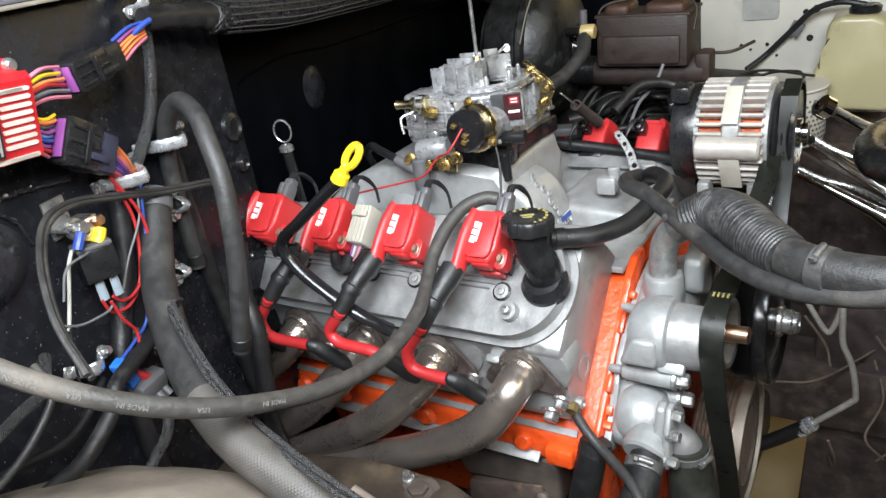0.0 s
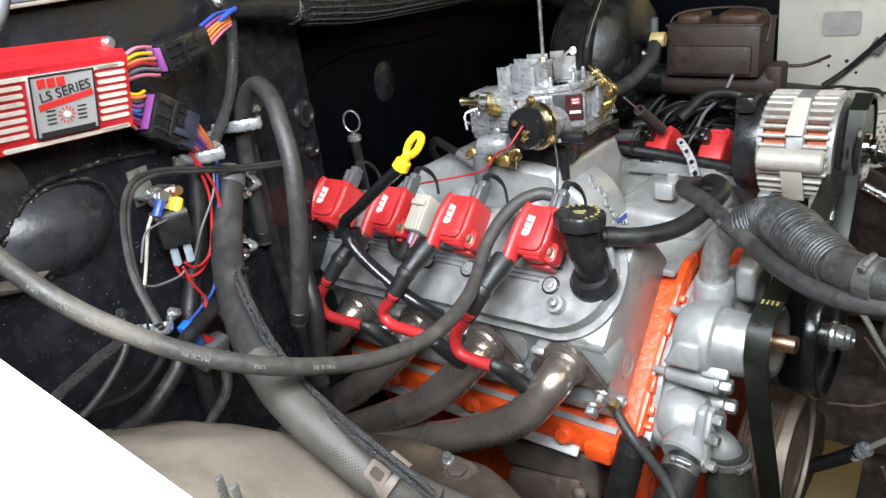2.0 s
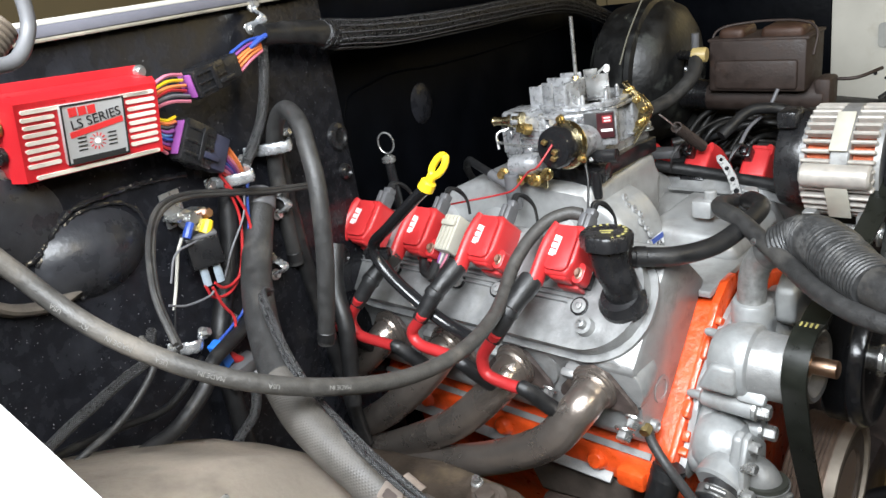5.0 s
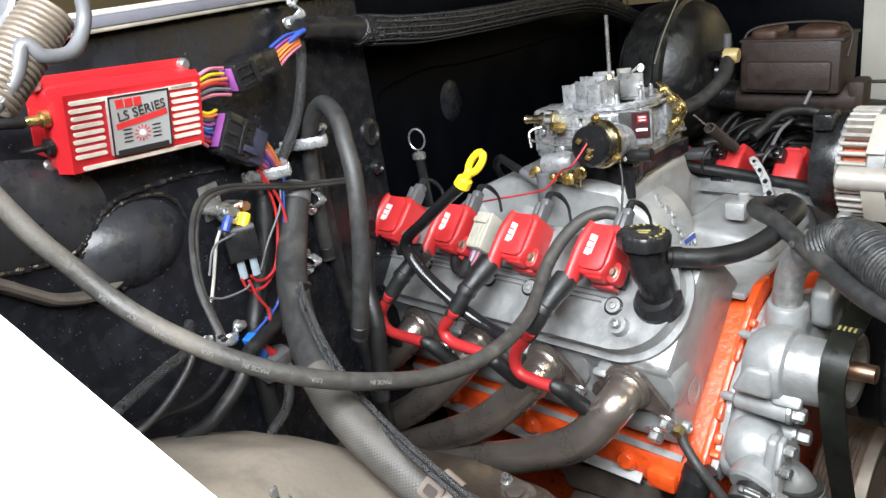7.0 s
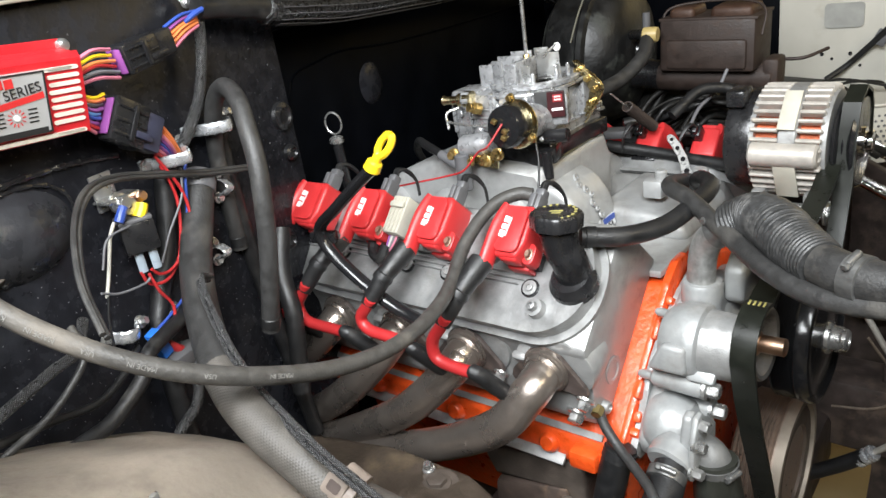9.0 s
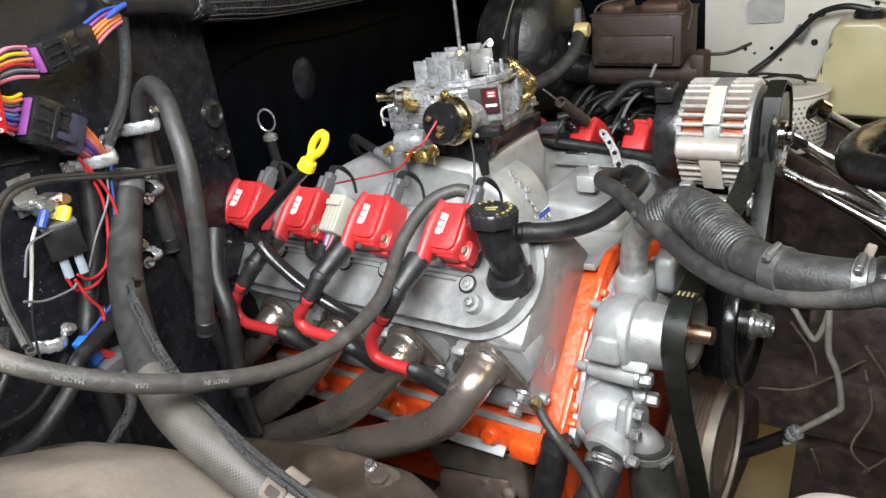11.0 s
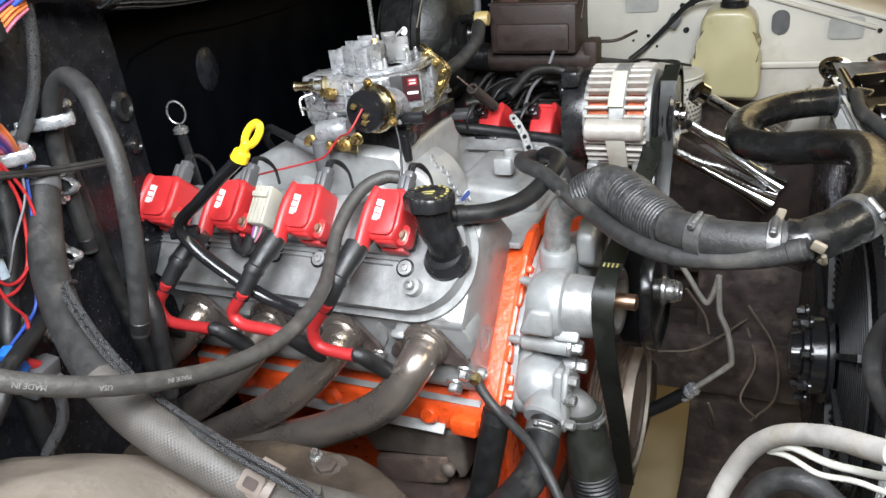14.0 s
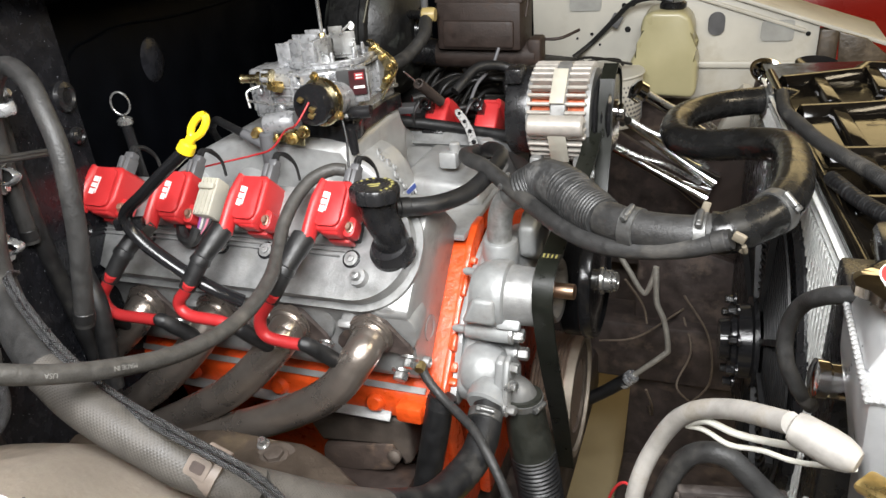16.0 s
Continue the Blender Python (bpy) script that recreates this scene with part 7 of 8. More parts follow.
poly = [(0.012, -0.045), (0.0125, -0.02), (0.009, 0.006), (0.001, 0.026), (-0.005, 0.038), (-0.01, 0.0425), (-0.016, 0.041), (-0.0165, 0.034), (-0.011, 0.024), (-0.005, 0.01), (-0.001, -0.006), (-0.001, -0.03), (-0.002, -0.045)]
part("arm", prism(bmesh.new(), poly, tm, 0.004, 0.0008, 1), ALU, tb)
# Black discs laid on the arm stand for the shade in its drilled holes.
for u, v, r in ((-0.0105, 0.035, 0.0026), (-0.004, 0.021, 0.0032), (0.002, 0.004, 0.0036), (0.0055, -0.014, 0.004), (0.0055, -0.032, 0.004)):
    part("drilled_hole", lathe(bmesh.new(), tm @ V((u, v, 0.0035)), tm.to_3x3() @ V((0, 0, 1)), [(0, r), (0.0012, r * 0.96)], 18), BLACKG, tb)
part("foot", cyl(bmesh.new(), tm @ V((0.005, -0.042, 0.002)), tm @ V((0.005, -0.042, 0.002)) - V((0, 0, 0.03)), 0.009, seg=18, ch=0.001), CAST, tb)

# ---------- radiator hoses ----------
H6 = [(0.3, -0.12, 0.972), (0.318, -0.132, 0.987), (0.345, -0.133, 1.001), (0.373, -0.158, 1.005), (0.402, -0.195, 1.004), (0.431, -0.225, 1.002), (0.464, -0.246, 1.003), (0.515, -0.258, 1.006), (0.556, -0.255, 1.011), (0.593, -0.222, 1.019), (0.613, -0.148, 1.022), (0.613, -0.037, 1.017), (0.577, 0.031, 1.0), (0.524, 0.062, 0.985), (0.482, 0.105, 0.98), (0.48, 0.2, 0.977), (0.533, 0.283, 0.975), (0.618, 0.318, 0.974), (0.66, 0.33, 0.96)]
uh = thing("upper_radiator_hose", H6[3], "black upper radiator hose with a ribbed flexible end", "hose")
part("ribbed_end", tube(bmesh.new(), H6[1:6], lambda u: 0.0195 + 0.0075 * math.sin(math.pi * min(1, 0.12 + 0.82 * u)) ** 0.7, 40, 30, ripple=lambda s, L: 1 + 0.022 * math.sin(s * 1500) + 0.012 * math.sin(s * 233)), MESH, uh, "dull black corrugated rubber end")
part("grey_pipe", tube(bmesh.new(), H6[5:9], 0.0192, 24, 8), RUBBERG, uh)
part("curved_end", tube(bmesh.new(), [V(H6[7]).lerp(V(H6[8]), 0.6), *H6[8:]], lambda u: 0.0205 + 0.001 * u, 26, 10), mat("satin_black_hose", (0.01, 0.01, 0.01), 0.24, 0, 0.3, 60, 0.1, 300, dirt=(0.045, 0.042, 0.036), dscale=10, damt=0.12), uh, "satin black moulded hose")
for i, (p, d, r) in enumerate((((0.464, -0.246, 1.003), (0.85, -0.35, 0.03), 0.0202), ((0.53, -0.2585, 1.008), (0.95, -0.1, 0.1), 0.02), ((0.594, -0.22, 1.019), (0.6, 0.75, 0.1), 0.0215), ((0.6, 0.312, 0.975), (0.95, 0.3, -0.05), 0.0217))):
    worm_clamp(p, d, r, 0.016 if i == 0 else 0.012)
ty = thing("hose_bracket", (0.556, -0.28, 1.015), "pale bent clip where two hoses meet", "clip")
CLIPM = mat("pale_tan_clip", (0.21, 0.18, 0.135), 0.5, 0.1, 0.2, 80, 0.1, 300)
cm2 = frame_of(V((0.563, -0.283, 1.02)), V((0.9, -0.2, -0.35)), V((0.3, -0.3, 0.9)))
part("clip_fold", box(bmesh.new(), cm2 @ V((0, 0, 0.002)), (0.012, 0.01, 0.005), cm2.to_3x3(), 0.0018), CLIPM, ty)
for sx in (-1, 1):
    part("clip_leg", tube(bmesh.new(), [cm2 @ V((sx * 0.007, -0.008, 0)), cm2 @ V((sx * 0.011, -0.018, -0.004)), cm2 @ V((sx * 0.006, -0.024, -0.01))], 0.0024, 8, 5), CLIPM, ty)
part("tab", box(bmesh.new(), (0.531, -0.248, 1.031), (0.008, 0.004, 0.013), Matrix.Rotation(0.25, 3, "Y"), 0.002), CLIPM, ty)
hose("bypass_hose", [(0.212, 0.03, 0.975), (0.215, -0.03, 0.993), (0.232, -0.075, 1.003), (0.262, -0.1, 1.003), (0.3, -0.13, 0.992), (0.343, -0.172, 0.985), (0.385, -0.215, 0.982), (0.43, -0.246, 0.981), (0.475, -0.262, 0.987), (0.52, -0.275, 1.0), (0.556, -0.281, 1.016)], 0.0098, RUBBERG, "dusty grey hose running in front of the radiator hose", seg=16, cuff=RUBBERG)
hose("breather_hose", [(0.193, -0.225, 0.996), (0.229, -0.196, 0.99), (0.254, -0.15, 0.987), (0.266, -0.1, 0.992), (0.268, -0.045, 0.997), (0.24, 0.0, 0.99), (0.22, 0.03, 0.972)], 0.0108, RUBBER, "black breather hose from the oil filler to the intake", seg=16, cuff=RUBBER)
solid("sensor_clip", box(bmesh.new(), (0.338, -0.352, 0.668), (0.024, 0.012, 0.016), Matrix.Rotation(0.4, 3, "Y"), 0.004), YELLOW, "small bright yellow clip on the sensor cable", "clip")


# ---------- radiator, fan and shroud ----------
rad = thing("radiator", (0.69, 0.0, 0.45), "welded aluminium radiator with a filler neck and cap", "radiator")
COREM = mat("pale_core_fins", (0.78, 0.79, 0.77), 0.45, 0.2, 0.12, 200, 0.2, 400)
RADM = Matrix.Translation((0.624, 0.07, 0)) @ Matrix.Rotation(radians(5.0), 4, "Z")


def turned(bm):
    """Lays what is drawn from the core's rear face, with y along it, into its place."""
    bm.transform(RADM)
    return bm


part("core", turned(box(bmesh.new(), (0.028, 0, 0.712), (0.05, 0.66, 0.53))), COREM, rad)
part("side_frame", box(bmesh.new(), (0.668, -0.31, 0.74), (0.04, 0.09, 0.52), bevel=0.004), BLACK, rad, "black painted side frame")
bm = bmesh.new()
for k in range(46):
    z = 0.46 + 0.012 * k
    box(bm, (0.0012, 0, z - 0.012), (0.005, 0.66, 0.002))
for k in range(100):
    y = -0.325 + 0.0065 * k
    box(bm, (-0.0005, y, 0.71), (0.003, 0.0028, 0.525), Matrix.Rotation(0.08 * (-1) ** k, 3, "X"))
tagged(part("core_fin", turned(bm), COREM, rad), kind="stuff")
bm = prism(bmesh.new(), [(0.632, 1.04), (0.634, 1.0), (0.648, 0.94), (0.66, 0.88), (0.68, 0.5), (0.712, 0.5), (0.712, 1.04)], Matrix(((1, 0, 0, 0), (0, 0, -1, -0.41), (0, 1, 0, 0), (0, 0, 0, 1))), 0.12, 0.006)
tank = part("end_tank", bm, TANKALU, rad, "bright welded aluminium end tank")
bm = prism(bmesh.new(), [(-0.04, 0), (0.04, 0), (0.034, 0.026), (-0.03, 0.026)], frame_of(V((0.672, -0.42, 1.038)), V((1, 0, 0)), V((0, 0, 1))), 0.084, 0.006)
part("tank_top", bm, TANKALU, tank)
bm = bmesh.new()
for k in range(22):
    lathe(bm, (0.634 + 0.0036 * k, -0.53, 1.04), (0, 0, 1), [(-0.0026, 0.0014), (0, 0.0026), (0.0026, 0.0014)], 8)
    lathe(bm, (0.632, -0.53 + 0.0054 * k, 1.04), (0, 0, 1), [(-0.0026, 0.0014), (0, 0.0026), (0.0026, 0.0014)], 8)
tagged(part("weld_bead", bm, TANKALU, tank), kind="stuff")
part("filler_neck", lathe(bmesh.new(), (0.668, -0.463, 1.06), (0, 0, 1), [(0, 0.024), (0.012, 0.024), (0.014, 0.03), (0.018, 0.03)], 28), ALU, tank)
cap = part("radiator_cap", lathe(bmesh.new(), (0.668, -0.463, 1.074), (0, 0, 1), [(0, 0.034), (0.002, 0.037), (0.009, 0.037), (0.012, 0.033), (0.0125, 0.001)], 32, ripple=lambda i, a, r: r * (1.16 if abs(math.sin(a)) > 0.93 and i < 4 else 1.0)), CHROME, rad, "chrome pressure cap with a warning label")
part("cap_label", lathe(bmesh.new(), (0.668, -0.463, 1.0862), (0, 0, 1), [(0, 0.0285), (0.0008, 0.0285), (0.0009, 0.001)], 30), WHITEINK, cap)
part("cap_red_field", prism(bmesh.new(), [(0.0275 * math.cos(radians(a)), 0.0275 * math.sin(radians(a))) for a in range(5, 180, 10)], Matrix.Translation((0.668, -0.463, 1.0866)) @ Matrix.Rotation(radians(28), 4, "Z"), 0.0008), REDINK, cap)
text("DANGER", 0.0085, Matrix.Translation((0.665, -0.451, 1.0878)) @ Matrix.Rotation(radians(28), 4, "Z"), WHITEINK, cap)
for k in range(4):
    part("label_print", box(bmesh.new(), V((0.671, -0.467, 1.0874)) + V((0.47, -0.88, 0)) * (0.0045 * k), (0.03 - 0.004 * k, 0.0014, 0.0006), Matrix.Rotation(radians(28), 3, "Z")), BLACKINK, cap)
part("outlet_stub", lathe(bmesh.new(), (0.672, -0.4, 0.957), (-1, -0.1, 0.1), [(0, 0.017), (0.02, 0.017), (0.024, 0.0145), (0.04, 0.0145), (0.042, 0.016), (0.05, 0.016), (0.052, 0.012)], 20), CHROME, tank)
hose("overflow_hose", [(0.65, -0.425, 1.052), (0.622, -0.408, 1.038), (0.609, -0.377, 1.009), (0.603, -0.365, 0.976), (0.606, -0.367, 0.949), (0.618, -0.366, 0.922), (0.632, -0.36, 0.9)], 0.0068, RUBBERG, "dusty black overflow hose from the radiator cap", seg=14, cuff=RUBBERG)

FANP = mat("matt_black_grille", (0.01, 0.01, 0.0105), 0.5, 0, 0.2, 60, 0.1, 300)
fan = thing("cooling_fan", (0.61, -0.02, 0.55), "black electric cooling fan with ribbed motor on the radiator", "cooling fan")
FC = V((-0.645, -0.085, 0.735))
part("shroud_disc", turned(lathe(bmesh.new(), FC + V((0.652, 0, 0)), (-1, 0, 0), [(0, 0.213), (0.012, 0.213), (0.018, 0.206), (0.02, 0.17), (0.026, 0.1), (0.03, 0.03)], 48)), BLACK, fan)
for k in range(15):
    part("grille_ring", turned(ring(bmesh.new(), FC + V((0.622 + 0.0004 * k, 0, 0)), (1, 0, 0), 0.07 + 0.009 * k, 0.0735 + 0.009 * k, 0.003, 48)), FANP, fan)
for k in range(8):
    R = Matrix.Rotation(2 * math.pi * k / 8 + 0.2, 3, "X")
    part("grille_spoke", turned(box(bmesh.new(), FC + V((0.62, 0, 0)) + R @ V((0, 0, 0.13)), (0.008, 0.008, 0.14), R)), FANP, fan)
motor = part("motor", turned(lathe(bmesh.new(), FC + V((0.618, 0, 0)), (-1, 0, 0), [(0, 0.062), (0.006, 0.062), (0.008, 0.052), (0.024, 0.05), (0.026, 0.044), (0.032, 0.044), (0.033, 0.03), (0.045, 0.028), (0.046, 0.01)], 32)), BLACKG, fan)
for k in range(8):
    a = 2 * math.pi * k / 8 + 0.2
    part("motor_bolt", turned(bolt(bmesh.new(), FC + V((0.594, 0.056 * math.cos(a), 0.056 * math.sin(a))), (-1, 0, 0), 0.006, 0.012)), BLACKG, motor)
part("fan_frame", turned(box(bmesh.new(), (-0.004, 0.17, 0.69), (0.014, 0.34, 0.5), bevel=0.004)), BLACK, fan)

cover = thing("radiator_cover", (0.8, 0.1, 1.0), "glossy black stamped radiator support panel with raised ribs", "radiator support")
cover["kind"] = "structure"
edge = lambda y: 0.641 - 0.088 * y
part("panel", prism(bmesh.new(), [(edge(0.5), 0.5), (edge(-0.3), -0.3), (1.05, -0.3), (1.05, 0.56)], Matrix.Translation((0, 0, 0.98)), 0.008, 0.002), SUPPORT, cover)
part("front_edge", tube(bmesh.new(), [(edge(0.42) + 0.004, 0.42, 0.992), (edge(0.1) + 0.004, 0.1, 0.992), (edge(-0.28) + 0.004, -0.28, 0.992)], 0.0075, 12, 6), SUPPORT, cover)


def ridge(pts, w0, w1, z0, h):
    """A pressed ridge: a trapezium, w0 wide at its foot and w1 at its top, along bent lines of (x, y)."""
    bm = bmesh.new()
    rows = []
    for i, (x, y) in enumerate(pts):
        a, b = pts[max(i - 1, 0)], pts[min(i + 1, len(pts) - 1)]
        t = V((b[0] - a[0], b[1] - a[1], 0)).normalized()
        n = V((-t.y, t.x, 0))
        c = V((x, y, z0))
        rows.append([bm.verts.new(c + n * k + V((0, 0, dz))) for k, dz in ((-w0 / 2, 0), (-w1 / 2, h), (w1 / 2, h), (w0 / 2, 0))])
    for a, b in zip(rows, rows[1:]):
        for k in range(4):
            bm.faces.new((a[k], a[(k + 1) % 4], b[(k + 1) % 4], b[k]))
    bm.faces.new(rows[0])
    bm.faces.new(rows[-1][::-1])
    bmesh.ops.bevel(bm, geom=bm.edges[:], offset=0.0016, segments=2, profile=0.5, affect="EDGES", clamp_overlap=True)
    return bm


for pts in ([(0.625, 0.362), (0.69, 0.395), (0.738, 0.418), (0.756, 0.462), (0.8, 0.455), (0.86, 0.45), (1.0, 0.47)], [(0.642, 0.2), (0.7, 0.217), (0.751, 0.232), (0.778, 0.29), (0.823, 0.292), (0.86, 0.265), (1.0, 0.28)], [(0.66, 0.02), (0.7, 0.029), (0.735, 0.036), (0.762, 0.09), (0.805, 0.094), (0.84, 0.07), (1.0, 0.08)], [(0.672, -0.13), (0.71, -0.122), (0.745, -0.116), (0.772, -0.062), (0.815, -0.06), (0.85, -0.085), (1.0, -0.08)]):
    part("cross_ridge", ridge(pts, 0.034, 0.012, 0.9875, 0.014), SUPPORT, cover)
for a, b in (((0.676, 0.387), (0.689, 0.236)), ((0.69, 0.205), (0.702, 0.042)), ((0.699, 0.012), (0.712, -0.11)), ((0.76, 0.445), (0.762, 0.296)), ((0.77, 0.228), (0.778, 0.095)), ((0.781, 0.03), (0.786, -0.058)), ((0.88, 0.44), (0.885, 0.285)), ((0.89, 0.25), (0.895, 0.09))):
    part("raised_bar", ridge([a, b], 0.028, 0.016, 0.987, 0.0125), SUPPORT, cover)
hornc = thing("chrome_horn", (0.612, 0.53, 0.94), "short chrome horn bell beside the radiator", "horn", "air horns")
part("bell", lathe(bmesh.new(), (0.6, 0.56, 0.93), (0.25, -0.5, 0.8), [(0, 0.012), (0.02, 0.016), (0.035, 0.026), (0.042, 0.034), (0.043, 0.031), (0.03, 0.016), (0.01, 0.008)], 28), CHROME, hornc)
cup = thing("filler_cup", (0.69, 0.55, 0.96), "black rubber cup with a shiny rim beside the radiator", "cup")
part("rim", lathe(bmesh.new(), (0.69, 0.55, 0.955), (0.05, -0.1, 1), [(0, 0.022), (0.012, 0.034), (0.024, 0.038), (0.026, 0.034), (0.02, 0.022), (0.012, 0.002)], 30), BLACKG, cup)
hose("wiring_conduit", [(0.619, 0.25, 1.004), (0.617, 0.14, 1.012), (0.63, 0.07, 1.016), (0.652, -0.015, 1.018), (0.688, -0.1, 1.02), (0.718, -0.18, 1.022), (0.74, -0.222, 1.024), (0.8, -0.3, 1.03)], 0.0086, RUBBERG, "black split corrugated conduit across the radiator support", "conduit", seg=14, n=90, ripple=lambda s, L: 1 + 0.05 * math.sin(s * 1500))
hose("wiring_conduit", [(0.655, -0.09, 1.006), (0.68, -0.17, 1.01), (0.72, -0.24, 1.015), (0.8, -0.33, 1.02)], 0.008, RUBBER, "black split corrugated conduit across the radiator support", "conduit", seg=14, n=50, ripple=lambda s, L: 1 + 0.06 * math.sin(s * 1500))
bm = box(bmesh.new(), (0.72, -0.3, 1.02), (0.1, 0.09, 0.03), bevel=0.008)
solid("air_duct", bm, BLACKG, "glossy black ribbed plastic duct at the radiator", "duct")

# ---------- battery corner ----------
hose("battery_cable", [(0.47, -0.56, 0.72), (0.495, -0.535, 0.84), (0.503, -0.520, 0.925), (0.517, -0.515, 0.971), (0.534, -0.527, 1.007), (0.559, -0.549, 1.033), (0.587, -0.584, 1.057)], 0.0064, WHITEHOSE, "dirty white sleeved battery cable", "cable", seg=16)
bt = thing("battery_terminal", (0.61, -0.6, 1.05), "dirty white terminal cover with a brass cable lug", "terminal")
part("cover", lathe(bmesh.new(), (0.588, -0.582, 1.054), (0.8, -0.45, -0.1), [(0, 0.0066), (0.001, 0.0086), (0.004, 0.0097), (0.02, 0.0102), (0.027, 0.0095), (0.032, 0.0078), (0.035, 0.0056)], 24), WHITEHOSE, bt)
part("lug", box(bmesh.new(), (0.634, -0.614, 1.044), (0.036, 0.017, 0.006), Matrix.Rotation(radians(-38), 3, "Z"), 0.003), BRASS, bt)
part("lug_nut", bolt(bmesh.new(), (0.646, -0.622, 1.045), (0, 0, 1), 0.009, 0.012), BRASS, bt)
for pts, r in (([(0.598, -0.575, 1.034), (0.578, -0.555, 1.018), (0.562, -0.55, 1.016), (0.546, -0.538, 1.012), (0.536, -0.526, 0.998)], 0.0024), ([(0.622, -0.58, 1.03), (0.598, -0.555, 1.006), (0.578, -0.55, 1.006), (0.56, -0.546, 1.003), (0.545, -0.535, 1.002), (0.534, -0.524, 0.994)], 0.0018)):
    hose("ground_lead", pts, r, WIREC["white"], "thin off-white lead on the battery terminal", "wire", seg=8)
hose("heater_hose", [(0.505, -0.515, 0.82), (0.515, -0.5, 0.88), (0.533, -0.495, 0.937), (0.56, -0.5, 0.953), (0.59, -0.505, 0.93), (0.63, -0.51, 0.895), (0.69, -0.53, 0.84)], 0.0078, RUBBERG, "dusty black hose arched beside the battery", seg=16, cuff=RUBBERG)
bat = thing("battery", (0.65, -0.63, 0.78), "dark grimy battery with a scuffed grey label", "battery")
part("case", box(bmesh.new(), (0.675, -0.66, 0.85), (0.17, 0.22, 0.18), bevel=0.01), DIRTYBOX, bat)
for k in range(6):
    part("vent_rib", box(bmesh.new(), (0.6 + 0.03 * k, -0.545, 0.85), (0.008, 0.012, 0.16), None, 0.003), DIRTYBOX, bat)
part("label", box(bmesh.new(), (0.628, -0.5, 0.895), (0.04, 0.03, 0.006), Matrix.Rotation(0.5, 3, "X"), 0.002), mat("scuffed_dark_label", (0.14, 0.13, 0.125), 0.5, 0, 0.3, 120, 0.1, 200, dirt=(0.4, 0.38, 0.36), dscale=60, damt=0.1), bat)
part("hold_down", box(bmesh.new(), (0.66, -0.58, 0.95), (0.16, 0.02, 0.02), None, 0.004), GRIME, bat)
FOIL = mat("crinkled_foil", (0.6, 0.6, 0.6), 0.28, 0.85, 0.3, 90, 1.0, 70, dirt=(0.1, 0.09, 0.08), dscale=40, damt=0.3)
foil = part("foil_wrap", box(bmesh.new(), (0.627, -0.52, 0.905), (0.04, 0.06, 0.03), Matrix.Rotation(0.35, 3, "X"), 0.01, 3), FOIL, bat, "crinkled silver foil wrap")
for k in range(3):
    part("foil_fold", box(bmesh.new(), (0.612 + 0.013 * k, -0.525, 0.921), (0.006, 0.05, 0.006), Matrix.Rotation(0.35, 3, "X") @ Matrix.Rotation(0.15 * (k - 1), 3, "Z"), 0.002), FOIL, foil)
part("strap", tube(bmesh.new(), [(0.655, -0.5, 0.9), (0.648, -0.53, 0.945), (0.64, -0.57, 0.955), (0.636, -0.61, 0.95)], 0.012, 10, 6, flat=0.3), DIRTYBOX, bat, "scuffed grey hold-down strap")
bx = thing("coolant_box", (0.56, -0.56, 0.75), "grimy brown-black plastic box with moulded ribs", "box")
BROWNBOX = mat("brown_black_moulding", (0.03, 0.024, 0.022), 0.42, 0.0, 0.4, 50, 0.4, 120, dirt=(0.16, 0.135, 0.115), dscale=22, damt=0.3)
part("case", prism(bmesh.new(), [(0.53, -0.505), (0.606, -0.49), (0.612, -0.53), (0.6, -0.64), (0.528, -0.64)], Matrix.Translation((0, 0, 0.75)), 0.172, 0.008, 3), BROWNBOX, bx)
for k in range(5):
    part("rib", box(bmesh.new(), (0.534 + 0.015 * k, -0.57, 0.9225), (0.004, 0.11, 0.007), Matrix.Rotation(0.05, 3, "Z"), 0.0015), BROWNBOX, bx)
part("rim", box(bmesh.new(), (0.568, -0.502, 0.917), (0.076, 0.01, 0.014), Matrix.Rotation(0.19, 3, "Z"), 0.003), BROWNBOX, bx)
part("tie_hole", lathe(bmesh.new(), (0.596, -0.515, 0.9215), (0, 0, 1), [(0, 0.007), (0.004, 0.0065), (0.0042, 0.003), (0.001, 0.002)], 14), BLACK, bx)
for k, (pts, c) in enumerate((([(0.47, -0.44, 0.78), (0.475, -0.45, 0.84), (0.49, -0.46, 0.87), (0.51, -0.47, 0.85)], "red"), ([(0.45, -0.42, 0.74), (0.46, -0.43, 0.79), (0.48, -0.44, 0.8)], "grey"))):
    hose("wire", pts, 0.0014, WIREC[c], "%s wire low by the battery" % c, "wire", seg=8)

# ---------- brake booster and master cylinder ----------
bo = thing("brake_booster", (-0.15, 0.42, 0.95), "dusty black round brake booster on the firewall", "brake booster")
BC = V((-0.21, 0.465, 1.07))
BA = V((0.96, 0.05, -0.05)).normalized()
part("shell", lathe(bmesh.new(), BC, BA, [(0, 0.1), (0.02, 0.125), (0.06, 0.135), (0.085, 0.137), (0.09, 0.142), (0.1, 0.142), (0.105, 0.134), (0.13, 0.125), (0.15, 0.1), (0.165, 0.06), (0.17, 0.03)], 48), mat("dusty_black_drum", (0.006, 0.006, 0.006), 0.45, 0, 0.4, 40, 0.4, 120, dirt=(0.055, 0.06, 0.05), dscale=18, damt=0.27), bo)
part("shell_clip", lathe(bmesh.new(), BC + BA * 0.16, BA, [(0, 0.05), (0.015, 0.045), (0.016, 0.02)], 28), BLACKG, bo)
fit = V((0.0, 0.362, 1.112))
part("check_valve", cyl(bmesh.new(), fit + V((-0.045, 0.06, -0.01)), fit + V((0.01, -0.003, 0)), 0.0085, seg=16), BLACK, bo)
